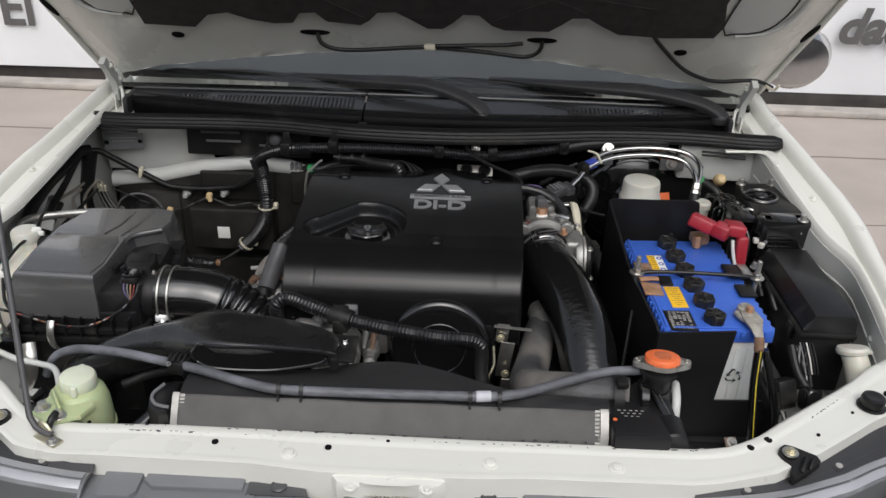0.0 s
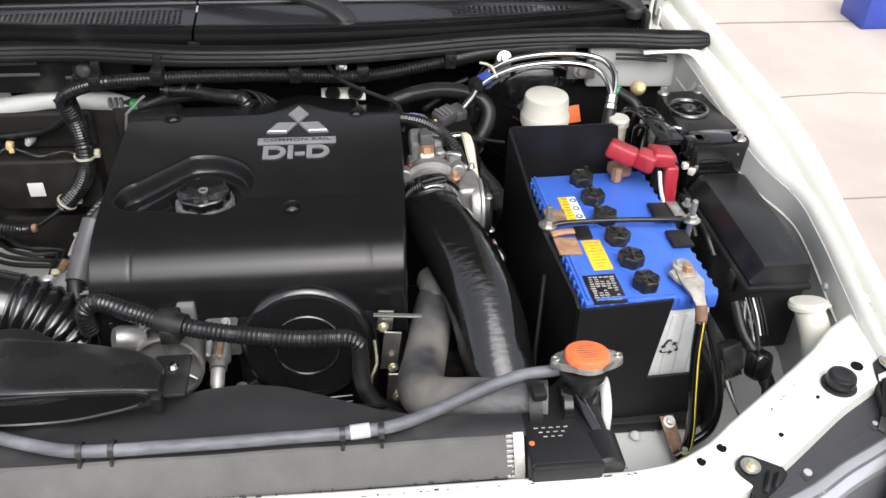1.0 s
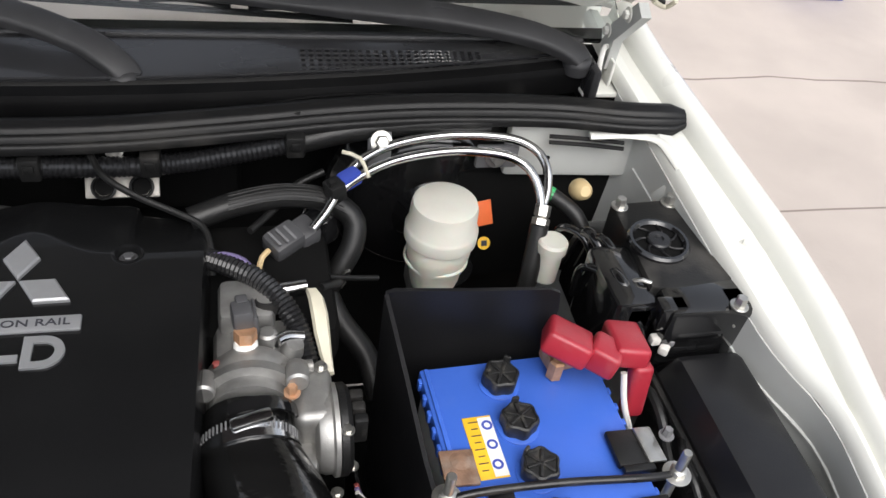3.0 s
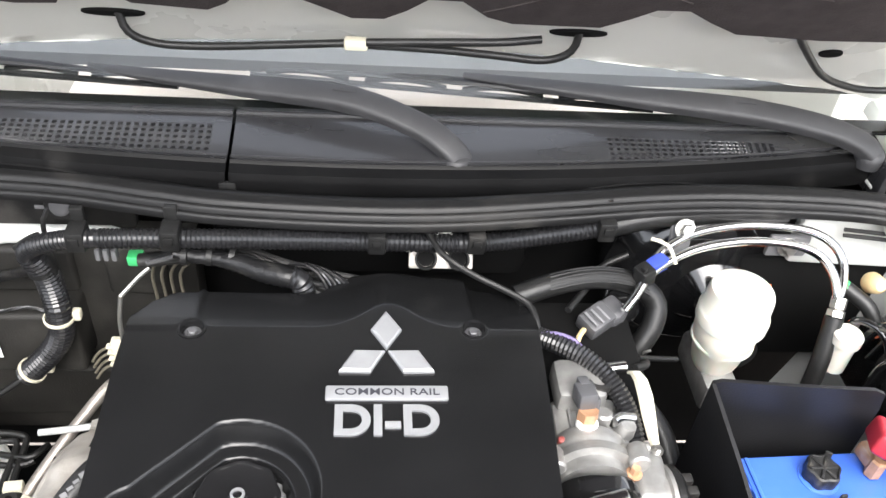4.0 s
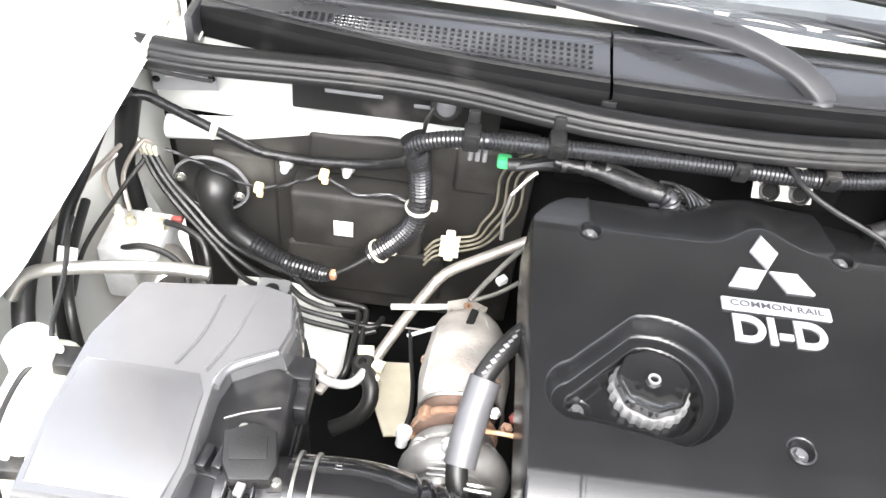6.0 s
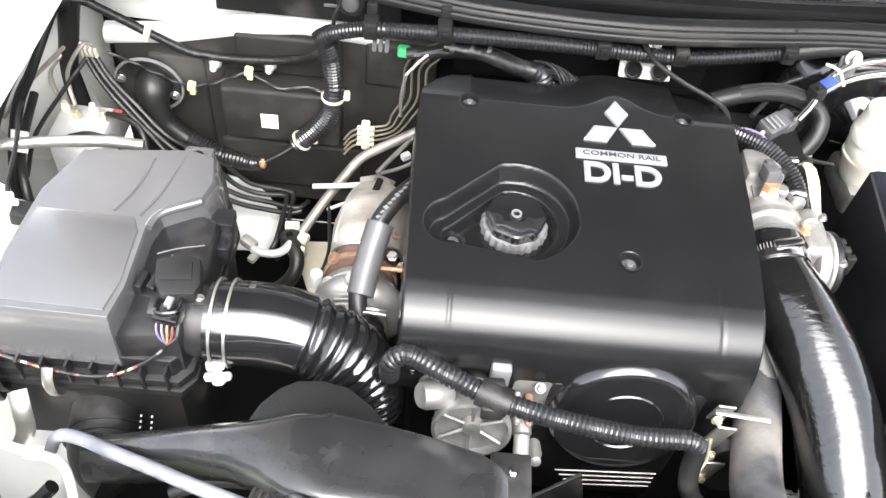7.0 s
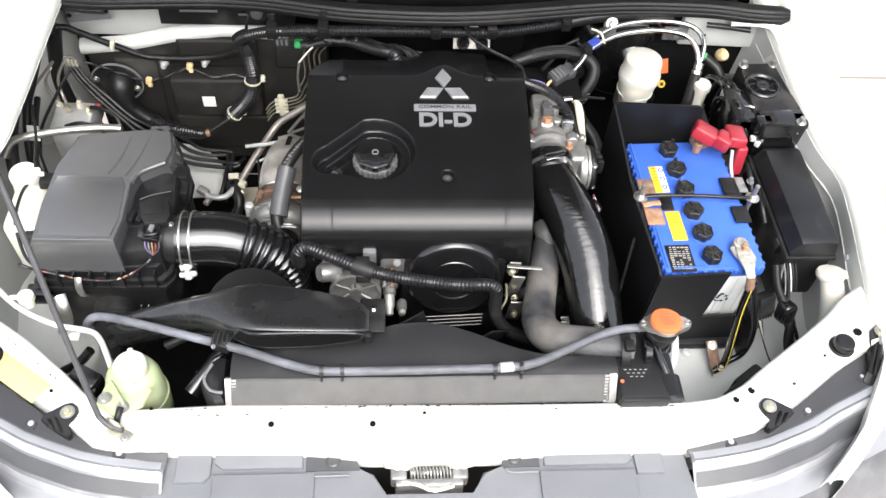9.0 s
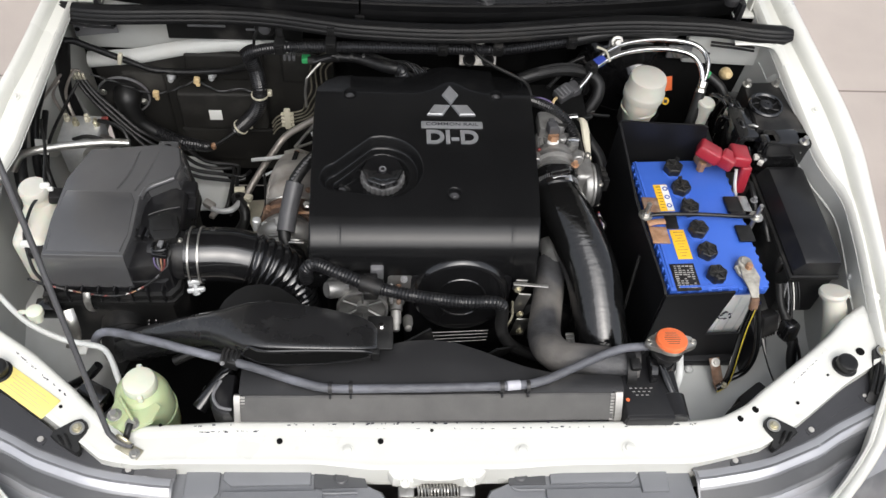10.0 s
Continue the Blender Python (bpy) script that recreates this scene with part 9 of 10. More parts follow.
    ringbody(bm, [(0.0362, -0.004), (0.0395, -0.004), (0.0395, 0.004), (0.0362, 0.004)], along((-0.263, 0.402, 0.837), (-0.262, 0.390, 0.838)), seg=36)
    tube(bm, [(-0.262, 0.404, 0.8765), (-0.246, 0.398, 0.884), (-0.230, 0.398, 0.882), (-0.222, 0.402, 0.874)], 0.0022, seg=6)
    tube(bm, [(-0.262, 0.398, 0.8765), (-0.246, 0.391, 0.886), (-0.226, 0.391, 0.884)], 0.0022, seg=6)
    part("spring_clamp", bm, ZINC, cp, "bright spring clamp")
    for p in ((-0.300, 0.448, 0.862), (-0.228, 0.446, 0.862), (-0.271, 0.437, 0.886), (-0.305, 0.456, 0.828)):
        bm = B()
        lathe(bm, [(0.0095, -0.012), (0.0095, 0.002), (0.0065, 0.0025), (0.0065, 0.008), (0.004, 0.009)], along(p, (p[0] + (-0.006 if p[0] < -0.26 else 0.006), p[1] - 0.016, p[2] + 0.012)), seg=14)
        part("flange_bolt", bm, ALU, cp)
    bm = B()
    lathe(bm, [(0.0065, 0), (0.0065, 0.014), (0.0085, 0.015), (0.0085, 0.024), (0.006, 0.026)], along((-0.321, 0.462, 0.835), (-0.318, 0.466, 0.865)), seg=14)
    part("actuator_end", bm, PALEZINC, tb, "pale actuator end")
    for pts, mt in (([(-0.318, 0.470, 0.845), (-0.316, 0.515, 0.815), (-0.318, 0.57, 0.785), (-0.326, 0.63, 0.765), (-0.332, 0.672, 0.762)], RUBBER), ([(-0.310, 0.470, 0.838), (-0.307, 0.510, 0.806), (-0.306, 0.552, 0.800)], COPPER)):
        bm = B()
        tube(bm, pts, 0.0026, seg=8)
        part("thin_pipe", bm, mt, tb)
    bm = B()
    tube(bm, [(-0.242, 0.458, 0.888), (-0.220, 0.455, 0.892), (-0.200, 0.452, 0.894)], 0.0026, seg=8)
    part("oil_feed", bm, COPPER, tb, "thin copper oil pipe")
    for k, p in enumerate(((-0.226, 0.490, 0.872), (-0.214, 0.470, 0.876), (-0.205, 0.482, 0.88))):
        bm = B()
        lathe(bm, [(0.007, 0), (0.007, 0.006), (0.0045, 0.007), (0.0045, 0.012)], pose(*p, 20, 10 * k, 0), seg=6)
        part("stud_nut", bm, (ZINC, RUST, REDWIRE)[k], tb)
    bm = B()
    tube(bm, [(-0.262, 0.398, 0.837), (-0.255, 0.372, 0.838), (-0.248, 0.35, 0.832)], [0.034, 0.036, 0.034], seg=24, step=0.004, ripple=0.002, pitch=0.012)
    part("outlet", bm, DULL, tb)
    hs = thing("heater_hose", (-0.24, 0.47, 0.85), "black rubber hose with grey sleeve beside the cover", "hose")
    bm = B()
    tube(bm, [(-0.192, 0.556, 0.948), (-0.206, 0.545, 0.950), (-0.226, 0.520, 0.948), (-0.243, 0.494, 0.938), (-0.250, 0.478, 0.925)], 0.0115, seg=14)
    part("hose", bm, RUBBER, hs, smooth=60)
    bm = B()
    tube(bm, [(-0.243, 0.489, 0.936), (-0.249, 0.468, 0.920), (-0.255, 0.440, 0.903), (-0.259, 0.414, 0.888)], 0.0165, seg=18)
    part("sleeve", bm, DARKPLUG, hs, "dark grey foam sleeve", smooth=60)
    bm = B()
    tube(bm, [(-0.262, 0.418, 0.890), (-0.260, 0.402, 0.880), (-0.255, 0.39, 0.866), (-0.25, 0.384, 0.84)], 0.0115, seg=14)
    part("hose_end", bm, RUBBER, hs)
    bm = B()
    for k in range(9):
        u = k / 8
        box(bm, (-0.214 - 0.032 * u, 0.534 - 0.048 * u, 0.9605 - 0.010 * u * u), (0.0055, 0.003 if k % 3 else 0.005, 0.0008), 0, rot=(10, 0, 40))
    tagged(part("printed_mark", bm, GREYPL, hs), kind="stuff")
    # dipstick tube and rods
    dp = thing("dipstick_tube", (-0.37, 0.66, 0.66), "dusty brown steel tube leaning against the engine", "pipe")
    bm = B()
    tube(bm, [(-0.385, 0.636, 0.680), (-0.379, 0.651, 0.700), (-0.345, 0.708, 0.730), (-0.312, 0.758, 0.753), (-0.300, 0.770, 0.763), (-0.285, 0.777, 0.774), (-0.238, 0.785, 0.803), (-0.19, 0.790, 0.835)], 0.0075, seg=14)
    part("tube", bm, DIPSTEEL, dp, smooth=60)
    bm = B()
    tube(bm, [(-0.262, 0.668, 0.842), (-0.238, 0.702, 0.851), (-0.207, 0.740, 0.862), (-0.18, 0.765, 0.872)], 0.0036, seg=8)
    lk = solo("link_rod", bm, ZINC, "bright rod reaching back over the heat shield", "rod", group="link rods")
    bm = B()
    box(bm, (-0.224, 0.704, 0.846), (0.014, 0.010, 0.010), 0.002, rot=(0, 0, 40))
    part("pin", bm, PALEZINC, lk)
    bm = B()
    tube(bm, [(-0.258, 0.672, 0.838), (-0.228, 0.688, 0.838), (-0.196, 0.712, 0.842)], 0.0028, seg=8)
    solo("link_rod", bm, ZINC, "short bright rod above the heat shield", "rod", group="link rods")
    bm = B()
    tube(bm, [(-0.232, 0.712, 0.985), (-0.236, 0.705, 0.955), (-0.235, 0.698, 0.925)], 0.0024, seg=8)
    tube(bm, [(-0.232, 0.712, 0.985), (-0.215, 0.728, 0.998), (-0.205, 0.735, 1.004)], 0.0024, seg=8)
    solo("bent_rod", bm, ZINC, "thin bent steel rod behind the cover's corner", "rod")
    for pts, r in (([(-0.362, 0.709, 0.760), (-0.32, 0.711, 0.765), (-0.280, 0.714, 0.770)], 0.0042), ([(-0.334, 0.665, 0.759), (-0.298, 0.668, 0.780)], 0.0026)):
        bm = B()
        tube(bm, pts, r, seg=8)
        solo("cross_rod", bm, PALEZINC, "straight pale rod across the gap", "rod", group="cross rods")
    # bracket stack with rubber mount
    br = thing("mount_bracket", (-0.39, 0.64, 0.62), "small pale bracket with a rubber bush", "bracket")
    bm = B()
    box(bm, (-0.388, 0.664, 0.715), (0.022, 0.014, 0.010), 0.002, rot=(0, 0, 6))
    box(bm, (-0.368, 0.644, 0.713), (0.016, 0.014, 0.012), 0.002, rot=(0, 0, -20))
    box(bm, (-0.372, 0.630, 0.700), (0.018, 0.006, 0.022), 0.001, rot=(10, 0, -20))
    part("plate", bm, CREAMCLIP, br, "pale bracket plate")
    bm = B()
    lathe(bm, [(0.012, 0), (0.016, 0.004), (0.016, 0.016), (0.011, 0.020), (0.006, 0.020), (0.006, 0.006)], along((-0.388, 0.650, 0.695), (-0.390, 0.646, 0.72)), seg=22)
    part("bush", bm, RUBBER, br)
    bm = B()
    tube(bm, [(-0.384, 0.640, 0.706), (-0.376, 0.622, 0.703), (-0.373, 0.606, 0.693), (-0.380, 0.593, 0.678), (-0.396, 0.586, 0.662), (-0.42, 0.580, 0.648)], 0.011, seg=14)
    part("rubber_leg", bm, RUBBER, br, smooth=60)
    bm = B()
    tube(bm, [(-0.440, 0.616, 0.711), (-0.426, 0.610, 0.711), (-0.406, 0.610, 0.711), (-0.394, 0.618, 0.711), (-0.386, 0.634, 0.710)], 0.0062, seg=12)
    part("stub_pipe", bm, PALEZINC, br, "bright bent stub pipe", smooth=60)
    bm = B()
    box(bm, (-0.447, 0.626, 0.712), (0.026, 0.016, 0.016), 0.004, rot=(0, 10, -30))
    box(bm, (-0.436, 0.606, 0.705), (0.012, 0.022, 0.010), 0.003, rot=(0, 0, -25))
    part("clamp", bm, HEATSH, br)
    bm = B()
    prism(bm, [(-0.392, 0.716), (-0.325, 0.722), (-0.318, 0.66), (-0.330, 0.600), (-0.352, 0.596), (-0.377, 0.655)], 0.616, 0.620, 0.001)
    solo("guard_plate", bm, CREAMCLIP, "flat beige guard plate deep beside the turbo", "plate")
    # pale chassis panel seen through the gap
    bm = B()

    def g(u, v):
        x = -0.60 + 0.178 * u
        y1 = lerp([(-0.60, 0.80), (-0.52, 0.80), (-0.46, 0.775), (-0.424, 0.737), (-0.42, 0.725)], x)
        y = 0.655 + (y1 - 0.655) * v
        return (x, y, 0.658 + 0.010 * v * v - 0.6 * max(0, u - 0.93) ** 1.5 + 0.002 * math.sin(u * 9))

    sheet(bm, g, 24, 12, 0.002)
    cp = solo("chassis_panel", bm, PAINT_DULL, "pale painted panel deep behind the air cleaner", "body panel", smooth=60)
    bm = B()
    tube(bm, [(-0.60, 0.802, 0.668), (-0.52, 0.801, 0.668), (-0.46, 0.776, 0.667), (-0.424, 0.738, 0.655)], 0.004, seg=8)
    part("folded_edge", bm, PAINT_DULL, cp)
    # twin fuel pipes that cross the panel and bend down in pairs
    for pts in ([(-0.52, 0.772, 0.706), (-0.491, 0.751, 0.702), (-0.454, 0.740, 0.70), (-0.420, 0.741, 0.70), (-0.409, 0.735, 0.70), (-0.409, 0.686, 0.699), (-0.413, 0.645, 0.692), (-0.424, 0.632, 0.675)],
                [(-0.53, 0.752, 0.706), (-0.487, 0.731, 0.702), (-0.434, 0.723, 0.70), (-0.392, 0.716, 0.70), (-0.380, 0.724, 0.700), (-0.376, 0.742, 0.690)],
                [(-0.51, 0.785, 0.708), (-0.470, 0.756, 0.705), (-0.418, 0.750, 0.703), (-0.402, 0.746, 0.702), (-0.399, 0.737, 0.70), (-0.399, 0.687, 0.698), (-0.400, 0.645, 0.69), (-0.410, 0.63, 0.672)],
                [(-0.54, 0.738, 0.704), (-0.487, 0.716, 0.700), (-0.44, 0.709, 0.698), (-0.400, 0.706, 0.698), (-0.382, 0.712, 0.70)]):
        bm = B()
        tube(bm, pts, 0.0042, seg=10)
        solo("fuel_pipe", bm, RUBBER, "black fuel pipe bending down past the pale panel", "pipe", group="fuel pipes")


turbo_side()


# ---- wiring along the firewall ----
def main_harness():
    it = thing("main_harness", (0, 0.79, 1.0), "thick corrugated wiring harness along the firewall", "harness")
    bm = B()
    tube(bm, [(-0.352, 0.806, 0.945), (-0.354, 0.796, 0.968), (-0.335, 0.786, 0.988), (-0.30, 0.777, 1.004), (-0.26, 0.770, 1.013), (-0.17, 0.766, 1.019), (-0.07, 0.766, 1.020), (0.03, 0.772, 1.015), (0.12, 0.781, 1.007), (0.175, 0.786, 1.008), (0.225, 0.788, 1.016), (0.285, 0.790, 1.027)], 0.0112, seg=18, step=0.0026, ripple=0.0013)
    part("conduit", bm, CONDUIT, it, smooth=25)
    bm = B()
    tube(bm, [(0.280, 0.790, 1.026), (0.34, 0.800, 1.034), (0.40, 0.806, 1.038), (0.50, 0.806, 1.042)], 0.013, seg=14)
    part("taped_run", bm, RUBBER, it)
    for x, y, z in ((-0.285, 0.774, 1.009), (-0.186, 0.766, 1.020), (0.030, 0.772, 1.016), (0.140, 0.782, 1.010), (0.285, 0.787, 1.028)):
        bm = B()
        box(bm, (x, y, z + 0.003), (0.020, 0.027, 0.026), 0.003)
        box(bm, (x, y + 0.014, z + 0.022), (0.014, 0.008, 0.020), 0.002)
        box(bm, (x, y - 0.0145, z + 0.006), (0.010, 0.003, 0.010), 0.001)
        part("clip", bm, DULL, it)
    # taped branch that dives behind the engine cover, its cut ribbed end and a fan of loose wires
    bm = B()
    tube(bm, [(-0.185, 0.762, 1.001), (-0.164, 0.760, 0.999), (-0.139, 0.757, 0.999), (-0.113, 0.750, 0.998), (-0.088, 0.740, 0.997), (-0.068, 0.733, 0.998), (-0.056, 0.730, 0.997)], [0.006, 0.0075, 0.0085, 0.0105, 0.012, 0.0125, 0.011], seg=16, step=0.004, ripple=0.0007)
    tb = part("taped_branch", bm, TAPE, it, "wrinkled black tape wound round a branch", smooth=50)
    bm = B()
    tube(bm, [(-0.060, 0.731, 0.999), (-0.050, 0.729, 0.994), (-0.046, 0.728, 0.980), (-0.045, 0.728, 0.962)], 0.0125, seg=16, step=0.0026, ripple=0.0014)
    part("ribbed_end", bm, CONDUIT, tb, smooth=25)
    for i in range(6):
        bm = B()
        u = i * 0.0062
        tube(bm, [(-0.062 + u * 0.6, 0.748, 1.002), (-0.046 + u * 0.7, 0.744, 1.004 - 0.0012 * i), (-0.032 + u * 0.8, 0.738, 0.997 - 0.001 * i), (-0.022 + u * 0.9, 0.730, 0.982), (-0.018 + u, 0.722, 0.960)], 0.0021, seg=7)
        part("loose_wire", bm, GLOSS if i % 2 else TAPE, tb)
    bm = B()
    for k, x in enumerate((-0.176, -0.150, -0.127)):
        tube(bm, [(x, 0.759, 1.0 + 0.0005 * k), (x + 0.006, 0.7585, 1.0)], 0.0095 + 0.0007 * k, seg=14)
    part("tape_band", bm, DULL, tb)
    bm = B()
    tube(bm, [(-0.352, 0.800, 0.962), (-0.345, 0.806, 0.93), (-0.342, 0.805, 0.90), (-0.340, 0.800, 0.875), (-0.345, 0.800, 0.835), (-0.365, 0.799, 0.800), (-0.401, 0.795, 0.762)], 0.0155, seg=14, step=0.0028, ripple=0.0016)
    part("down_run", bm, CONDUIT, it, smooth=20)
    bm = B()
    tube(bm, [(-0.358, 0.812, 0.972), (-0.350, 0.808, 0.955), (-0.346, 0.806, 0.93)], 0.0165, seg=14)
    part("taped_joint", bm, RUBBER, it)
    for p, q in (((-0.342, 0.800, 0.862), (-0.341, 0.800, 0.88)), ((-0.392, 0.796, 0.771), (-0.381, 0.797, 0.783))):
        bm = B()
        ringbody(bm, [(0.0158, -0.002), (0.0178, -0.002), (0.0178, 0.002), (0.0158, 0.002)], along(p, q), seg=24)
        box(bm, Vector(p) + Vector((0.020, 0.004, 0.002)), (0.011, 0.012, 0.014), 0.003)
        part("tie", bm, CREAMCLIP, it, "cream nylon tie")
    bm = B()
    tube(bm, [(-0.396, 0.797, 0.764), (-0.415, 0.790, 0.752), (-0.436, 0.782, 0.740), (-0.452, 0.778, 0.732)], 0.0042, seg=10)
    part("thin_link", bm, RUBBER, it)
    bm = B()
    box(bm, (-0.453, 0.777, 0.731), (0.011, 0.013, 0.014), 0.004)
    part("pink_end", bm, COPPER, it)
    gr = thing("hose_elbow", (-0.63, 0.85, 0.70), "large black rubber elbow leaving the dash insulator", "hose")
    bm = B()
    tube(bm, [(-0.631, 0.868, 0.818), (-0.630, 0.845, 0.815), (-0.628, 0.834, 0.808), (-0.625, 0.823, 0.790), (-0.612, 0.816, 0.763), (-0.590, 0.812, 0.744), (-0.572, 0.808, 0.733)], [0.029, 0.029, 0.028, 0.0215, 0.0175, 0.0165, 0.016], seg=22)
    part("elbow", bm, RUBBER, gr, smooth=60)
    bm = B()
    tube(bm, [(-0.578, 0.809, 0.737), (-0.545, 0.802, 0.724), (-0.517, 0.795, 0.720), (-0.473, 0.784, 0.723), (-0.455, 0.777, 0.730)], [0.0175, 0.0165, 0.0155, 0.013, 0.009], seg=16, step=0.003, ripple=0.0013)
    part("ribbed_end", bm, CONDUIT, gr, smooth=20)
    bm = B()
    ringbody(bm, [(0.047, 0), (0.050, 0), (0.051, 0.003), (0.050, 0.006), (0.048, 0.006), (0.047, 0.004)], pose(-0.638, 0.850, 0.811, 90, 0, 0) @ Matrix.Diagonal((1.08, 1, 1, 1)), seg=44)
    part("flange_ring", bm, GREYPL, gr)
    bm = B()
    lathe(bm, [(0.046, 0), (0.046, 0.003)], pose(-0.638, 0.850, 0.811, 90, 0, 0) @ Matrix.Diagonal((1.08, 1, 1, 1)), seg=36)
    part("flange_plate", bm, DULL, gr)
    for a in (165, -25):
        p = (-0.638 + 0.043 * math.cos(math.radians(a)), 0.8455, 0.811 + 0.036 * math.sin(math.radians(a)))
        bolt(gr, p, 0.008, tilt=(90, 0, 0), material=ZINC)
    # thin upper harness over the insulator
    th = thing("upper_harness", (-0.55, 0.85, 0.9), "thin taped wiring over the dash insulator", "harness")
    bm = B()
    tube(bm, [(-0.735, 0.822, 0.965), (-0.705, 0.836, 0.963), (-0.677, 0.842, 0.945), (-0.624, 0.848, 0.911), (-0.570, 0.850, 0.882), (-0.535, 0.850, 0.877), (-0.494, 0.848, 0.877), (-0.419, 0.842, 0.888), (-0.377, 0.825, 0.912), (-0.355, 0.812, 0.935)], 0.0068, seg=12, step=0.004, ripple=0.0003)
    part("taped_cable", bm, TAPE, th)
    bm = B()
    box(bm, (-0.622, 0.843, 0.914), (0.009, 0.013, 0.026), 0.003, rot=(0, 15, 0))
    part("clip", bm, CREAMCLIP, th)
    tw = thing("airbag_wire", (-0.5, 0.84, 0.85), "twisted thin wire with tan plugs", "wire")
    run = [(-0.690, 0.838, 0.875), (-0.650, 0.838, 0.858), (-0.600, 0.836, 0.836), (-0.567, 0.838, 0.825), (-0.532, 0.838, 0.835), (-0.500, 0.838, 0.851), (-0.475, 0.838, 0.862), (-0.448, 0.824, 0.858), (-0.420, 0.819, 0.852), (-0.397, 0.819, 0.858), (-0.374, 0.816, 0.861), (-0.352, 0.812, 0.855)]
    for k, mt in enumerate((RUBBER, TAPE, DARKPLUG)):
        bm = B()
        path, _ = smooth_path(run, 0.005)
        pts = [p + Vector((0, 0.0013 * math.sin(i * 0.9 + 2.1 * k), 0.0013 * math.cos(i * 0.9 + 2.1 * k))) for i, p in enumerate(path)]
        tube(bm, pts, 0.0011, seg=5, step=0.006)
        part("strand", bm, mt, tw)
    for x, z in ((-0.567, 0.826), (-0.475, 0.866)):
        bm = B()
        box(bm, (x, 0.836, z), (0.013, 0.011, 0.016), 0.003, rot=(0, 12, 0))
        box(bm, (x + 0.002, 0.833, z - 0.008), (0.009, 0.009, 0.008), 0.002)
        part("plug", bm, TANCLIP, tw, "tan plug")
    # green and grey plugs near the harness
    bm = B()
    box(bm, (-0.240, 0.805, 0.955), (0.018, 0.016, 0.014), 0.003)
    solo("green_plug", bm, GREENPL, "small green plug below the harness", "connector")
    bm = B()
    for k in range(3):
        box(bm, (-0.283 + 0.009 * k, 0.812, 0.955), (0.006, 0.012, 0.016), 0.002)
    solo("grey_plug", bm, GREYPL, "small grey plug below the harness", "connector")
    # looms behind the cover
    lm = thing("rear_loom", (-0.1, 0.77, 0.97), "black taped wiring dropping behind the cover", "harness")
    bm = B()
    tube(bm, [(-0.235, 0.80, 0.955), (-0.18, 0.797, 0.966), (-0.12, 0.790, 0.972), (-0.075, 0.775, 0.968), (-0.050, 0.762, 0.956)], 0.0085, seg=12)
    part("branch", bm, RUBBER, lm, smooth=60)
    for k in range(5):
        bm = B()
        tube(bm, [(-0.060 + 0.006 * k, 0.76, 0.955), (-0.045 + 0.007 * k, 0.752, 0.962), (-0.02 + 0.008 * k, 0.748, 0.955 + 0.002 * k)], 0.003, seg=8)
        part("bare_wire", bm, (GREYPL, RUBBER, DARKPLUG, RUBBER, RUBBER)[k], lm)
    for x, z, mt in ((0.0, 0.955, ALU),):
        bm = B()
        box(bm, (x, 0.758, z), (0.034, 0.018, 0.010), 0.003, rot=(0, 10, 12))
        part("tag", bm, mt, lm)
    rb = thing("rear_bracket", (0.10, 0.80, 0.95), "pale metal bracket with two round openings", "bracket")
    bm = B()
    box(bm, (0.106, 0.803, 0.964), (0.075, 0.004, 0.024), 0.0018, rot=(-40, 0, 0))
    part("plate", bm, HEATSH, rb)
    for x in (0.088, 0.126):
        bm = B()
        ringbody(bm, [(0.009, 0), (0.0125, 0), (0.0130, 0.003), (0.0105, 0.004)], pose(x, 0.798, 0.967, 50, 0, 0), seg=26)
        part("ring", bm, DULL, rb)
        bm = B()
        lathe(bm, [(0.009, 0), (0.009, 0.001)], pose(x, 0.799, 0.967, 50, 0, 0), seg=22)
        part("opening", bm, VOID, rb)
    rng = random.Random(12)
    for k in range(8):
        bm = B()
        o, h = rng.uniform(-0.008, 0.008), rng.uniform(0.006, 0.014)
        tube(bm, [(-0.225, 0.800 + o, 0.955 + h * 0.4), (-0.17, 0.795 + o, 0.970 + h), (-0.11, 0.788 + o, 0.972 + h), (-0.07, 0.778 + o * 2, 0.968 + h * 0.5), (-0.045 + 0.012 * k, 0.765 + o, 0.955 + 0.002 * k)], 0.0016 + 0.0006 * (k % 3), seg=6)
        part("loom_wire", bm, (RUBBER, RUBBER, DARKPLUG, RUBBER)[k % 4], lm)
    # box behind the engine, near black to give the depth its shade
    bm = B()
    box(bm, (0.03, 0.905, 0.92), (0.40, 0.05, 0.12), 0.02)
    solo("rear_duct", bm, VOID, "duct box behind the engine, coloured near black for shade", "duct")
    bm = B()
    lathe(bm, [(0.009, 0), (0.0095, 0.002), (0.006, 0.003), (0.0055, 0.009), (0.003, 0.010)], pose(0.105, 0.792, 1.020, 60, 0, 0), seg=14)
    solo("seal_bolt", bm, ZINC, "hexagon bolt below the weatherstrip", "bolt")
    # brake lines down the firewall
    for k in range(4):
        bm = B()
        o = 0.011 * k
        tube(bm, [(-0.19 + o * 0.3, 0.846, 0.945 - o * 0.2), (-0.222 + o, 0.846, 0.925 - o * 0.3), (-0.238 + o, 0.844, 0.895), (-0.238 + o, 0.842, 0.842), (-0.254 + o, 0.840, 0.805), (-0.262 + o * 0.4, 0.836, 0.785 - o * 0.6), (-0.300, 0.830, 0.780 - o * 1.0), (-0.318, 0.826, 0.772 - o), (-0.328, 0.822, 0.758 - o)], 0.0019, seg=8)
        solo("brake_line", bm, LINESTEEL, "thin brown steel brake line on the firewall", "brake line", group="brake lines")
    bc = thing("line_clamp", (-0.294, 0.832, 0.735), "cream plastic clamp holding the brake lines", "clamp")
    bm = B()
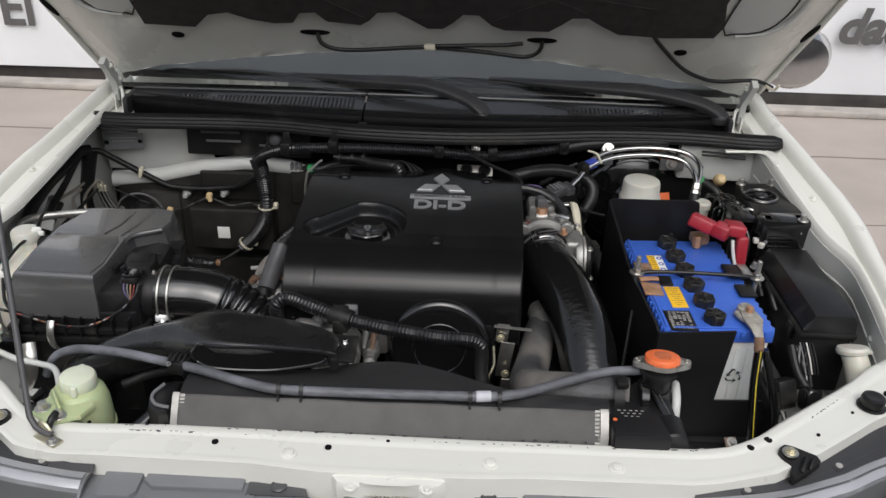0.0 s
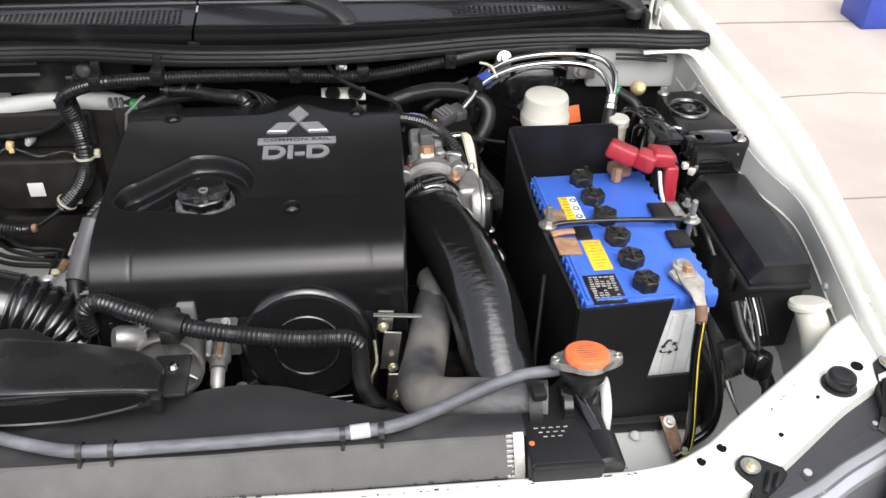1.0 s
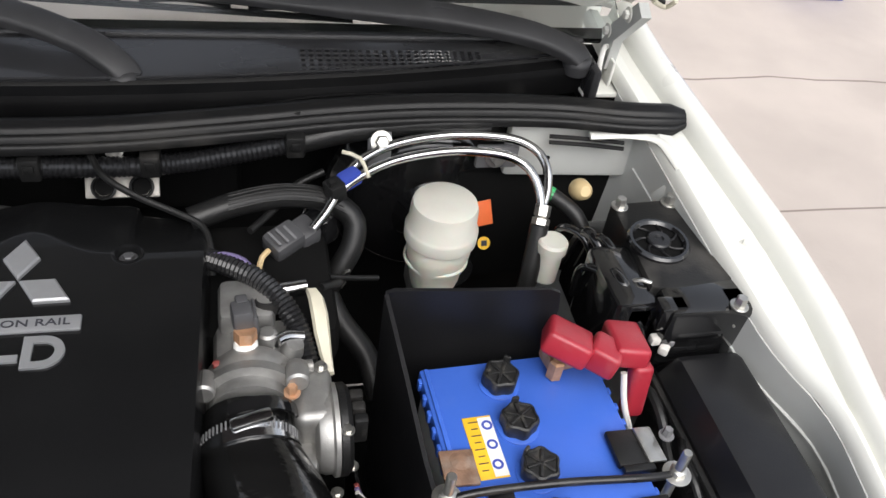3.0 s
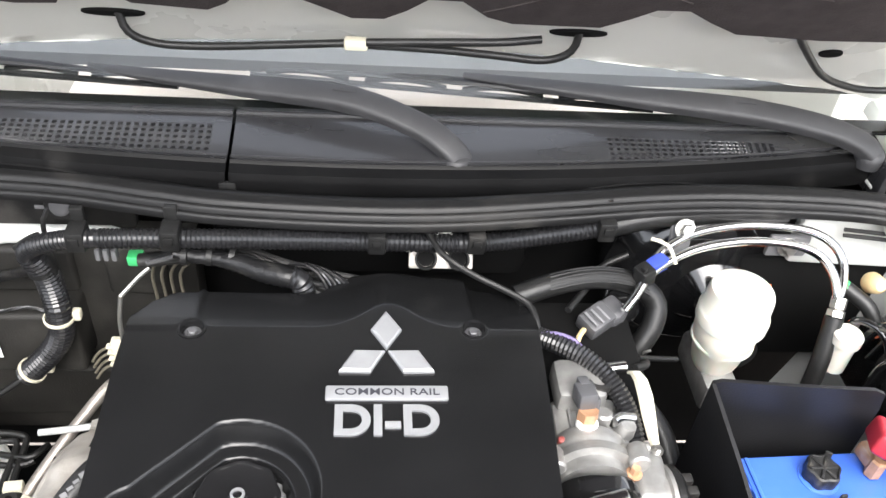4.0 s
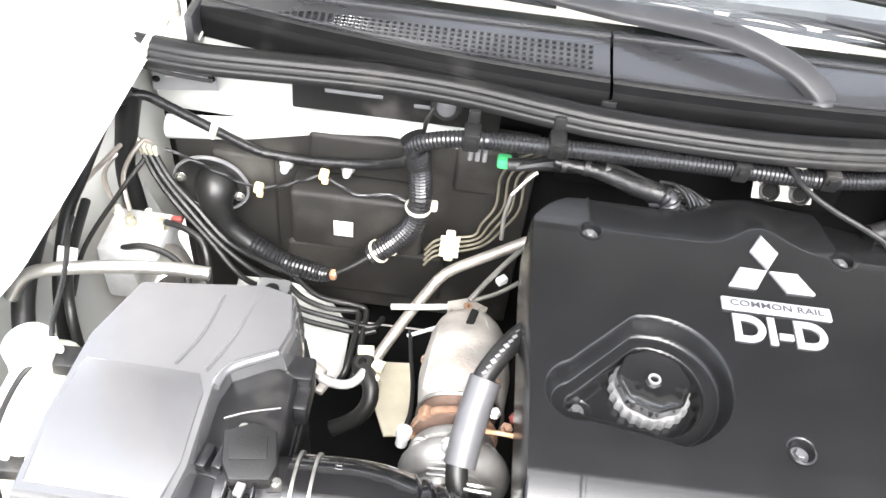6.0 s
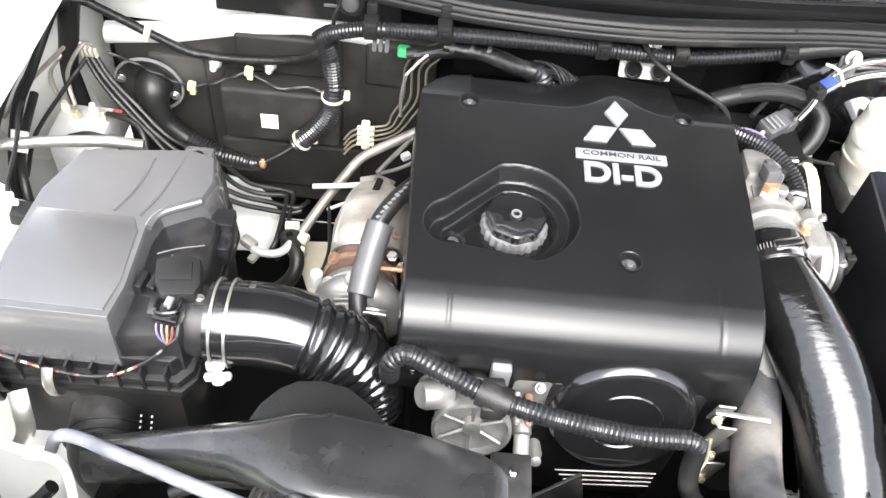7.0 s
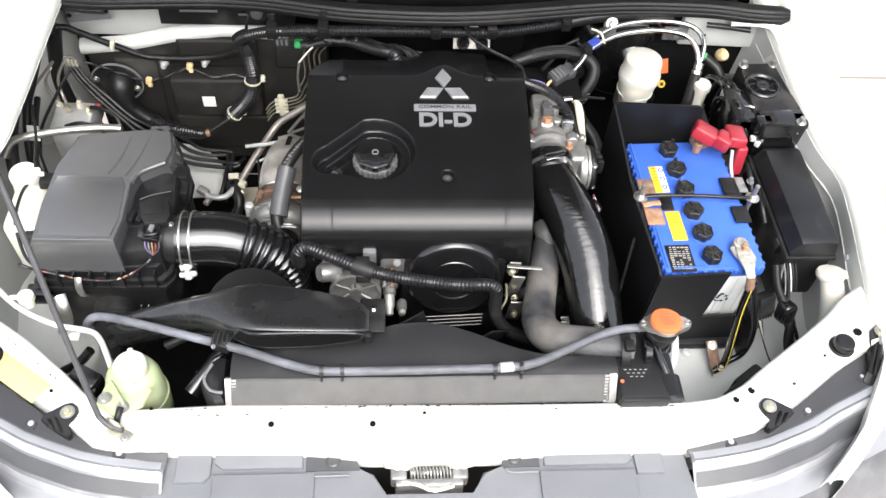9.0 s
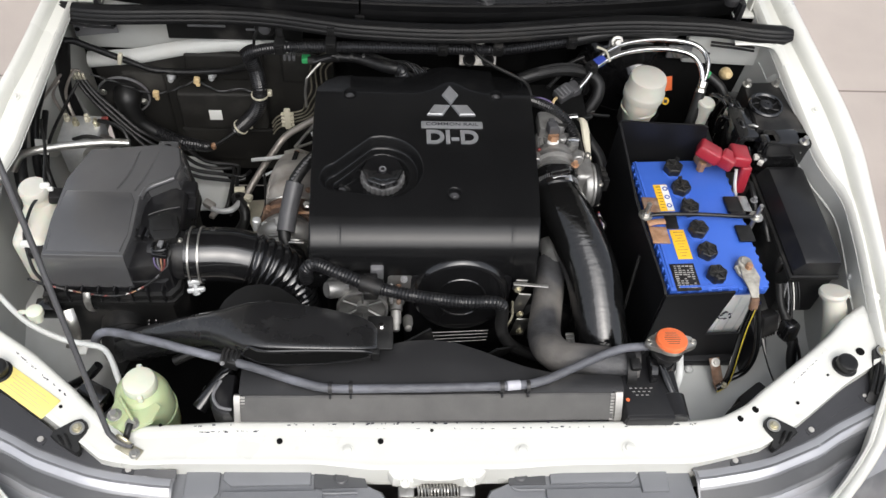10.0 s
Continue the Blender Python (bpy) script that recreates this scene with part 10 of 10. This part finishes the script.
    box(bm, (-0.294, 0.828, 0.767), (0.014, 0.012, 0.056), 0.003)
    part("body", bm, CREAMCLIP, bc)
    for k in range(4):
        bm = B()
        box(bm, (-0.294, 0.826, 0.750 + 0.011 * k), (0.028, 0.009, 0.0045), 0.002)
        part("arm", bm, CREAMCLIP, bc)


main_harness()


# ---- left corner ----
def left_corner():
    ab = thing("abs_unit", (-0.67, 0.70, 0.78), "silver hydraulic brake unit with pipe fittings", "hydraulic unit")
    bm = B()
    box(bm, (-0.693, 0.712, 0.798), (0.078, 0.078, 0.092), 0.006)
    part("block", bm, PALEZINC, ab)
    bm = B()
    lathe(bm, [(0.034, 0), (0.036, 0.004), (0.036, 0.05), (0.033, 0.054)], along((-0.665, 0.70, 0.80), (-0.632, 0.655, 0.80)), seg=32)
    part("motor", bm, ZINC, ab, "round silver motor")
    for k in range(4):
        x, y = -0.722 + 0.020 * k, 0.735 - 0.012 * (k % 2)
        bm = B()
        lathe(bm, [(0.007, 0), (0.007, 0.010), (0.0045, 0.012), (0.0045, 0.018)], pose(x, y, 0.842), seg=6)
        part("pipe_nut", bm, BRASS if k % 2 else CREAMCLIP, ab)
    bm = B()
    box(bm, (-0.648, 0.738, 0.845), (0.014, 0.008, 0.010), 0.002)
    part("red_cap", bm, REDWIRE, ab)
    lines = [
        ([(-0.722, 0.735, 0.850), (-0.738, 0.752, 0.868), (-0.750, 0.775, 0.876), (-0.748, 0.80, 0.880), (-0.728, 0.826, 0.896), (-0.712, 0.828, 0.890)], BROWNSTEEL),
        ([(-0.708, 0.738, 0.852), (-0.714, 0.748, 0.872), (-0.723, 0.772, 0.881), (-0.722, 0.80, 0.889), (-0.712, 0.824, 0.898), (-0.704, 0.828, 0.890)], BROWNSTEEL),
        ([(-0.770, 0.66, 0.888), (-0.762, 0.72, 0.893), (-0.745, 0.79, 0.894), (-0.730, 0.822, 0.900), (-0.720, 0.828, 0.892)], BROWNSTEEL),
        ([(-0.73, 0.60, 0.84), (-0.735, 0.66, 0.86), (-0.72, 0.74, 0.875), (-0.70, 0.79, 0.895)], RUBBER),
        ([(-0.700, 0.682, 0.842), (-0.670, 0.680, 0.853), (-0.635, 0.672, 0.850), (-0.612, 0.655, 0.842), (-0.605, 0.640, 0.82), (-0.605, 0.63, 0.78)], GLOSS),
        ([(-0.655, 0.720, 0.858), (-0.630, 0.712, 0.860), (-0.605, 0.700, 0.855), (-0.592, 0.68, 0.84), (-0.588, 0.66, 0.80), (-0.588, 0.65, 0.76)], GLOSS),
        ([(-0.716, 0.826, 0.872), (-0.700, 0.812, 0.848), (-0.672, 0.797, 0.815), (-0.622, 0.768, 0.782), (-0.572, 0.74, 0.745), (-0.53, 0.752, 0.706)], GLOSS),
        ([(-0.708, 0.826, 0.872), (-0.690, 0.812, 0.848), (-0.660, 0.797, 0.815), (-0.610, 0.768, 0.780), (-0.560, 0.755, 0.745), (-0.52, 0.772, 0.706)], GLOSS),
        ([(-0.700, 0.826, 0.872), (-0.682, 0.814, 0.845), (-0.648, 0.80, 0.812), (-0.595, 0.772, 0.775), (-0.545, 0.78, 0.735), (-0.51, 0.785, 0.708)], GLOSS),
    ]
    for pts, mt in lines:
        bm = B()
        tube(bm, pts, 0.0032 if mt is not GLOSS else 0.0042, seg=8)
        solo("brake_pipe", bm, RUBBER if mt is GLOSS else mt, "thin brake pipe curving from the hydraulic unit", "brake pipe", group="brake pipes")
    for k in range(4):
        bm = B()
        box(bm, (-0.720 + 0.007 * k, 0.826, 0.882 - 0.002 * k), (0.0052, 0.008, 0.026), 0.002, rot=(15, 0, 0))
        solo("pipe_union", bm, CREAMCLIP, "pale union block on a brake pipe", "union", group="pipe unions")
    # thick dark looms along the inner wing
    for pts, r in (([(-0.722, 0.832, 0.966), (-0.737, 0.81, 0.968), (-0.748, 0.77, 0.955), (-0.756, 0.70, 0.945), (-0.756, 0.62, 0.930), (-0.745, 0.54, 0.905), (-0.725, 0.48, 0.86), (-0.72, 0.45, 0.78)], 0.012),
                   ([(-0.720, 0.836, 0.966), (-0.724, 0.832, 0.950), (-0.734, 0.825, 0.904), (-0.742, 0.815, 0.860), (-0.738, 0.81, 0.825), (-0.73, 0.80, 0.78), (-0.72, 0.79, 0.70)], 0.015),
                   ([(-0.738, 0.815, 0.962), (-0.744, 0.80, 0.948), (-0.752, 0.77, 0.925), (-0.757, 0.73, 0.905), (-0.758, 0.68, 0.89), (-0.755, 0.62, 0.84), (-0.75, 0.58, 0.76)], 0.008),
                   ([(-0.74, 0.70, 0.90), (-0.735, 0.65, 0.89), (-0.725, 0.60, 0.885), (-0.705, 0.55, 0.87), (-0.69, 0.52, 0.80)], 0.006)):
        bm = B()
        tube(bm, pts, r, seg=12)
        solo("wing_loom", bm, RUBBER, "black taped wiring along the inner wing", "harness", group="wing looms")
    bm = B()
    box(bm, (-0.722, 0.60, 0.905), (0.022, 0.035, 0.003), 0.0015, rot=(10, 25, 20))
    solo("torn_tag", bm, WHITELBL, "crumpled pale tag among the wires", "tag")
    bm = B()
    tube(bm, [(-0.752, 0.53, 0.915), (-0.738, 0.545, 0.935), (-0.715, 0.552, 0.943), (-0.66, 0.560, 0.949), (-0.59, 0.566, 0.953), (-0.545, 0.568, 0.950)], 0.0075, seg=14)
    solo("silver_brace", bm, ZINC, "straight silver brace tube behind the air cleaner", "brace", smooth=60)
    ps = thing("fluid_bottle", (-0.668, 0.42, 0.85), "cream fluid bottle with a round cap beside the air cleaner", "bottle")
    bm = B()
    box(bm, (-0.672, 0.405, 0.888), (0.060, 0.135, 0.12), 0.018, seg=4)
    lathe(bm, [(0.026, 0.94), (0.024, 0.956), (0.022, 0.962)], pose(-0.676, 0.437, 0), seg=24)
    part("tank", bm, CREAM, ps, smooth=60)
    bm = B()
    lathe(bm, [(0.0235, 0.958), (0.0245, 0.961), (0.0245, 0.974), (0.022, 0.978), (0.006, 0.9785)], pose(-0.676, 0.437, 0), seg=28)
    part("cap", bm, WHITECAP, ps)
    # pale green reservoir on its two-bolt bracket
    co = thing("steering_reservoir", (-0.432, 0.088, 0.80), "pale green translucent reservoir with a white cap", "reservoir")
    bm = B()
    lathe(bm, [(0.034, 0.795), (0.041, 0.805), (0.0425, 0.83), (0.0425, 0.872), (0.0412, 0.900), (0.037, 0.915), (0.031, 0.922), (0.024, 0.926)], pose(-0.451, 0.083, 0), seg=44)
    tk = part("tank", bm, GREENTANK, co, "pale green tank", smooth=60)
    bm = B()
    ringbody(bm, [(0.0425, 0.852), (0.0445, 0.853), (0.0445, 0.857), (0.0425, 0.858)], pose(-0.451, 0.083, 0), seg=44)
    part("seam", bm, GREENTANK, tk)
    bm = B()
    prism(bm, [(-0.492, 0.032), (-0.462, 0.012), (-0.425, 0.030), (-0.415, 0.055), (-0.455, 0.085), (-0.482, 0.075)], 0.912, 0.919, 0.002)
    bk = part("bracket", bm, GREENTANK, co)
    bm = B()
    box(bm, (-0.462, 0.046, 0.925), (0.004, 0.045, 0.018), 0.0015, rot=(0, 0, 35))
    part("web", bm, GREENTANK, bk)
    bolt(co, (-0.480, 0.041, 0.919), 0.0105, material=ZINC, h=0.010)
    bolt(co, (-0.452, 0.026, 0.919), 0.0105, material=ZINC, h=0.010)
    bm = B()
    lathe(bm, [(0.0235, 0.922), (0.025, 0.924), (0.025, 0.938), (0.023, 0.942), (0.016, 0.945), (0.004, 0.9455)], pose(-0.448, 0.086, 0), seg=32)
    for a in (100, 280):
        box(bm, (-0.448 + 0.025 * math.cos(math.radians(a)), 0.086 + 0.025 * math.sin(math.radians(a)), 0.932), (0.011, 0.009, 0.016), 0.003, rot=(0, 0, a))
    part("cap", bm, GREENCAP, co, "pale round cap with two lugs", smooth=40)
    # aluminium pipe at the corner
    bm = B()
    tube(bm, [(-0.72, 0.275, 0.90), (-0.66, 0.222, 0.893), (-0.60, 0.192, 0.888), (-0.555, 0.182, 0.886), (-0.533, 0.176, 0.885), (-0.518, 0.160, 0.884), (-0.500, 0.125, 0.880), (-0.482, 0.085, 0.868)], 0.0048, seg=12)
    pp = solo("corner_pipe", bm, PAINT_DULL, "pale bent aluminium pipe in the front corner", "pipe", smooth=60)
    bm = B()
    lathe(bm, [(0.008, 0), (0.008, 0.012), (0.013, 0.016), (0.013, 0.026), (0.010, 0.028)], pose(-0.640, 0.225, 0.893), seg=16)
    part("valve_cap", bm, GREENCAP, pp, "pale valve cap")
    bm = B()
    tube(bm, [(-0.67, 0.235, 0.90), (-0.655, 0.228, 0.91), (-0.64, 0.226, 0.905)], 0.004, seg=8)
    part("valve_stem", bm, GREENCAP, pp)
    # strap and dark plugs in the corner
    bm = B()
    tube(bm, [(-0.612, 0.262, 0.865), (-0.605, 0.246, 0.85), (-0.604, 0.236, 0.825), (-0.615, 0.228, 0.80)], 0.010, seg=8, flat=0.3)
    solo("steel_strap", bm, ZINC, "bent steel strap below the air cleaner", "strap")
    bm = B()
    box(bm, (-0.648, 0.272, 0.855), (0.035, 0.025, 0.03), 0.004)
    solo("corner_plug", bm, GLOSS, "black plug below the air cleaner's corner", "connector")
    bm = B()
    tube(bm, [(-0.60, 0.155, 0.80), (-0.565, 0.155, 0.83), (-0.545, 0.165, 0.85)], 0.008, seg=10)
    box(bm, (-0.545, 0.120, 0.83), (0.05, 0.03, 0.04), 0.006, rot=(0, 0, -30))
    solo("corner_lead", bm, GLOSS, "glossy black lead and plug in the corner", "connector")
    bm = B()
    box(bm, (-0.60, 0.225, 0.795), (0.020, 0.016, 0.004), 0.001)
    solo("floor_clip", bm, WHITELBL, "small metal clip on the pale shelf", "clip")
    # lower hoses between reservoir and radiator
    for pts, r, mt, nm in (([(-0.375, 0.085, 0.85), (-0.352, 0.115, 0.862), (-0.328, 0.145, 0.872), (-0.30, 0.18, 0.87)], 0.013, GLOSS, "return_hose"), ([(-0.42, 0.16, 0.87), (-0.38, 0.17, 0.885), (-0.33, 0.165, 0.90)], 0.008, RUBBER, "return_hose")):
        bm = B()
        tube(bm, pts, r, seg=12)
        h = solo(nm, bm, mt, "black rubber hose beside the reservoir", "hose", group="reservoir hoses")
    bm = B()
    ringbody(bm, [(0.0132, -0.004), (0.0148, -0.004), (0.0148, 0.004), (0.0132, 0.004)], along((-0.362, 0.12, 0.836), (-0.35, 0.135, 0.846)), seg=20)
    box(bm, (-0.366, 0.105, 0.845), (0.006, 0.012, 0.016), 0.002)
    solo("hose_clip", bm, ZINC, "bright spring clip on the hose end", "clip")
    # prop rod and its pivot
    rd = thing("hood_prop", (-0.462, -0.002, 0.908), "grey bonnet prop rod on its pivot bracket", "prop rod")
    bm = B()
    tube(bm, ROD, 0.0042, seg=12, step=0.02)
    part("rod", bm, DARKPLUG, rd, smooth=60)
    bm = B()
    box(bm, (-0.452, -0.010, 0.911), (0.040, 0.016, 0.004), 0.0015, rot=(0, 0, -28))
    tube(bm, [(-0.470, 0.006, 0.913), (-0.465, 0.003, 0.924), (-0.456, -0.002, 0.924), (-0.450, -0.005, 0.914)], 0.006, seg=8, flat=0.5)
    part("pivot", bm, BRASS, rd)
    bolt(rd, (-0.442, -0.018, 0.913), 0.008, material=ZINC)
    bm = B()
    tube(bm, [(-0.458, 0.004, 0.915), (-0.454, 0.012, 0.926), (-0.452, 0.022, 0.928)], 0.005, seg=10)
    part("rubber_stop", bm, RUBBER, rd)


ROD = [(-0.446, -0.008, 0.917), (-0.462, -0.004, 0.919), (-0.476, 0.004, 0.930), (-0.488, 0.026, 0.965), (-0.552, 0.174, 1.205), (-0.615, 0.313, 1.438), (-0.678, 0.452, 1.671)]
left_corner()


# ---- front of the car ----
def front_end():
    it = thing("grille_shield", (0, -0.10, 0.86), "grey plastic shield over the radiator grille", "grille cover")
    bm = B()
    prism(bm, [(-0.405, -0.018), (-0.403, -0.046), (-0.415, -0.075), (-0.415, -0.20), (0.392, -0.20), (0.389, -0.088), (0.380, -0.059), (0.384, -0.030), (0.150, -0.024), (0.105, -0.060), (0.075, -0.066), (0.06, -0.10), (-0.07, -0.10), (-0.085, -0.066), (-0.115, -0.056), (-0.16, -0.020)], 0.862, 0.876, 0.003)
    part("plate", bm, GRILLEP, it, "grey plastic plate")
    # raised panels with a channel along their front
    for out in ([(-0.372, -0.020), (-0.372, -0.075), (-0.330, -0.075), (-0.322, -0.066), (-0.322, -0.020)],
                [(-0.318, -0.020), (-0.318, -0.046), (-0.306, -0.056), (-0.190, -0.056), (-0.190, -0.020)],
                [(-0.318, -0.064), (-0.318, -0.20), (-0.172, -0.20), (-0.172, -0.064)],
                [(0.166, -0.026), (0.166, -0.060), (0.290, -0.060), (0.300, -0.052), (0.298, -0.028)],
                [(0.302, -0.030), (0.304, -0.075), (0.345, -0.075), (0.347, -0.030)],
                [(0.158, -0.068), (0.158, -0.20), (0.300, -0.20), (0.302, -0.068)]):
        bm = B()
        prism(bm, out if out[0][0] > 0 else out[::-1], 0.875, 0.8825, 0.0028)
        part("raised_step", bm, GRILLEP, it)
    for x0, x1, xp in ((-0.186, -0.118, -0.146), (0.104, 0.160, 0.122)):
        bm = B()
        prism(bm, [(x0, -0.024), (x0, -0.060), (x1 + 0.012 if x0 < 0 else x1, -0.060), (x1 if x0 < 0 else x1, -0.024)], 0.875, 0.8785, 0.002)
        part("recessed_step", bm, LAMPGREY, it)
        bm = B()
        lathe(bm, [(0.0105, 0), (0.011, 0.002), (0.009, 0.004), (0.0075, 0.0042), (0.007, 0.0030), (0.002, 0.0030)], pose(xp, -0.045, 0.8785), seg=24)
        part("push_pin", bm, LAMPGREY, it)
        bm = B()
        tube(bm, [(x0 + 0.004, -0.062, 0.879), (x0 + 0.012, -0.068, 0.879), (x1 - 0.004, -0.068, 0.879)], 0.0022, seg=6)
        part("moulded_edge", bm, GRILLEP, it)
    for x in (-0.390, 0.366):
        bm = B()
        prism(bm, [(x - 0.014, -0.020), (x - 0.016, -0.032), (x + 0.016, -0.032), (x + 0.016, -0.020)], 0.876, 0.887, 0.003)
        lathe(bm, [(0.006, 0.887), (0.006, 0.8885), (0.003, 0.8885)], pose(x, -0.026, 0), seg=16)
        part("end_tab", bm, LAMPGREY, it)
    # catch
    lt = thing("hood_latch", (-0.005, -0.075, 0.84), "bonnet catch with a coil spring", "latch")
    bm = B()
    box(bm, (-0.050, -0.068, 0.868), (0.024, 0.020, 0.030), 0.004)
    box(bm, (0.040, -0.068, 0.868), (0.024, 0.020, 0.030), 0.004)
    box(bm, (-0.005, -0.080, 0.858), (0.10, 0.012, 0.04), 0.003)
    part("plate", bm, ALU, lt)
    bm = B()
    coil = []
    for k in range(130):
        a = k * 0.62
        coil.append((-0.034 + 0.062 * k / 130, -0.066 + 0.008 * math.cos(a), 0.878 + 0.008 * math.sin(a)))
    tube(bm, coil, 0.0013, seg=6, step=0.004)
    part("spring", bm, ZINC, lt)
    bm = B()
    tube(bm, [(-0.045, -0.078, 0.874), (-0.02, -0.084, 0.876), (0.0, -0.090, 0.870), (0.03, -0.085, 0.874)], 0.005, seg=8)
    part("lever", bm, ZINC, lt)
    for s in (-1, 1):
        hl = thing("headlight", (s * 0.56, -0.06, 0.70), "headlight with clear lens and dark top flange", "headlight", group="headlights")
        inner = [(0.384, -0.034), (0.412, -0.034), (0.489, -0.018), (0.557, 0.018), (0.601, 0.048), (0.656, 0.086), (0.70, 0.110), (0.75, 0.137)]
        outer = [(0.384, -0.046), (0.412, -0.044), (0.471, -0.036), (0.508, -0.028), (0.559, -0.010), (0.588, 0.001), (0.628, 0.023), (0.701, 0.055), (0.75, 0.075)]

        def strip(u, v, a=inner, b=outer):
            x = 0.384 + 0.352 * u
            ya, yb = lerp(a, x), lerp(b, x)
            return (s * x, ya + (yb - ya) * v, 0.892 - 0.006 * v + 0.012 * u)

        bm = B()
        sheet(bm, strip, 24, 4, 0.004 * s)
        tf = part("top_flange", bm, FLANGE, hl, "dark grey top flange")
        bm = B()
        tube(bm, [Vector(strip(k / 16, 0.72)) + Vector((0, 0, 0.002)) for k in range(17)], 0.0024, seg=6)
        part("flange_rib", bm, FLANGE, tf)

        def lens(u, v):
            x = 0.386 + 0.350 * u
            y = lerp(outer, x) - 0.16 * v
            z = 0.886 + 0.012 * u + 0.012 * math.sin(min(1, v * 5) * math.pi) * 0.35 - 0.012 * v - 0.16 * v * v
            return (s * (x + 0.01 * v), y, z)

        bm = B()
        sheet(bm, lens, 28, 16, 0.004 * s)
        part("lens", bm, LAMPCLEAR, hl, "clear hard-coated lens", smooth=60)
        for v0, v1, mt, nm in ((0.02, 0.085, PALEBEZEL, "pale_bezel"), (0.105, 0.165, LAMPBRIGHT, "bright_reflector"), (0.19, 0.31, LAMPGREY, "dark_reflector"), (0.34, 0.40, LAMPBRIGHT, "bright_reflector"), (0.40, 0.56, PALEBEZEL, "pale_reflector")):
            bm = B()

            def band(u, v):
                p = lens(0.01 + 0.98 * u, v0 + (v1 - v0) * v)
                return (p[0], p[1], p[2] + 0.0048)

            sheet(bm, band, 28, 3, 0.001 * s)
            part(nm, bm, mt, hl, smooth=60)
        for x, big in ((0.452, 1), (0.585, 1), (0.690, 0.7)):
            bm = B()
            y = lerp(inner, x) * 0.35 + lerp(outer, x) * 0.65
            q = pose(s * x, y, 0.889 + 0.012 * (x - 0.384) / 0.352, 0, 0, s * (12 if x < 0.5 else 30))
            t = bmesh.new()
            prism(t, [(-0.009, -0.006), (0.009, -0.006), (0.009, 0.006), (-0.009, 0.006)], 0.0, 0.004, 0.001)
            put(bm, t, q)
            cl = part("clip_seat", bm, FLANGE, hl)
            bm = B()
            lathe(bm, [(0.0045 * big, 0.004), (0.0045 * big, 0.0055), (0.002, 0.006)], q, seg=14)
            part("clip", bm, PALEINK, cl)
        bm = B()
        for k in range(7):
            u = (0.628 + 0.0045 * k - 0.384) / 0.352
            c = Vector(strip(u, 0.45))
            box(bm, (c.x, c.y, c.z + 0.0006), (0.003, 0.007, 0.0012), 0, rot=(0, 0, s * 34))
        tagged(part("moulded_bar", bm, PALEINK, hl), kind="stuff")
        # lamp mounting brackets: flat black feet that slope down towards the lamp
        feet = (([(0.504, 0.020), (0.512, 0.026), (0.522, 0.024), (0.550, 0.006), (0.552, 0.000), (0.547, -0.004), (0.519, -0.021), (0.512, -0.024), (0.508, -0.020), (0.511, -0.010), (0.503, 0.005), (0.501, 0.013)], (0.515, 0.010), 0.9215, 0.004, ((0.532, 0.001, 0.522, -0.017), (0.541, -0.001, 0.533, -0.013))),
                ([(0.732, 0.150), (0.744, 0.155), (0.750, 0.148), (0.747, 0.130), (0.734, 0.089), (0.718, 0.061), (0.700, 0.052), (0.689, 0.061), (0.702, 0.081), (0.711, 0.120), (0.718, 0.140)], (0.733, 0.136), 0.930, 0.118, ((0.724, 0.112, 0.708, 0.068), (0.733, 0.110, 0.716, 0.070), (0.716, 0.112, 0.700, 0.072))))
        for out, (bx, by), top, knee, ribs in feet:
            dx, dy = (0.013, 0.009) if s < 0 and bx < 0.6 else (0.0, 0.0)

            def up(x, y, dz=0.0):
                return Vector((s * (x + dx), y + dy, top + dz - 0.42 * max(0.0, knee - y)))

            mb = thing("lamp_bracket", (s * (bx + dx), by + dy, 0.92), "black plastic lamp bracket with a zinc bolt", "bracket", group="lamp brackets")
            bm = B()
            loft(bm, [[up(x, y, -0.012) for x, y in out], [up(x, y, -0.002) for x, y in out], [up(x + (bx - x) * 0.05, y + (by - y) * 0.05, 0.0) for x, y in out]])
            arm = part("arm", bm, DULL, mb, smooth=30)
            for x0, y0, x1, y1 in ribs:
                bm = B()
                tube(bm, [up(x0, y0, 0.001), up((x0 + x1) / 2, (y0 + y1) / 2, 0.003), up(x1, y1, 0.001)], 0.0030, seg=6)
                part("rib", bm, DULL, arm)
            bm = B()
            lathe(bm, [(0.0105, 0), (0.0105, 0.0014), (0.006, 0.0016)], pose(*up(bx, by)), seg=24)
            part("washer", bm, ZINC, mb)
            bolt(mb, up(bx, by, 0.0014), 0.0075, material=BRASS, h=0.006)
    bm = B()
    box(bm, (0, -0.30, 0.62), (1.30, 0.20, 0.46), 0.05, seg=4)
    solo("front_bumper", bm, PAINT, "white painted front bumper below the lamps", "bumper")


front_end()
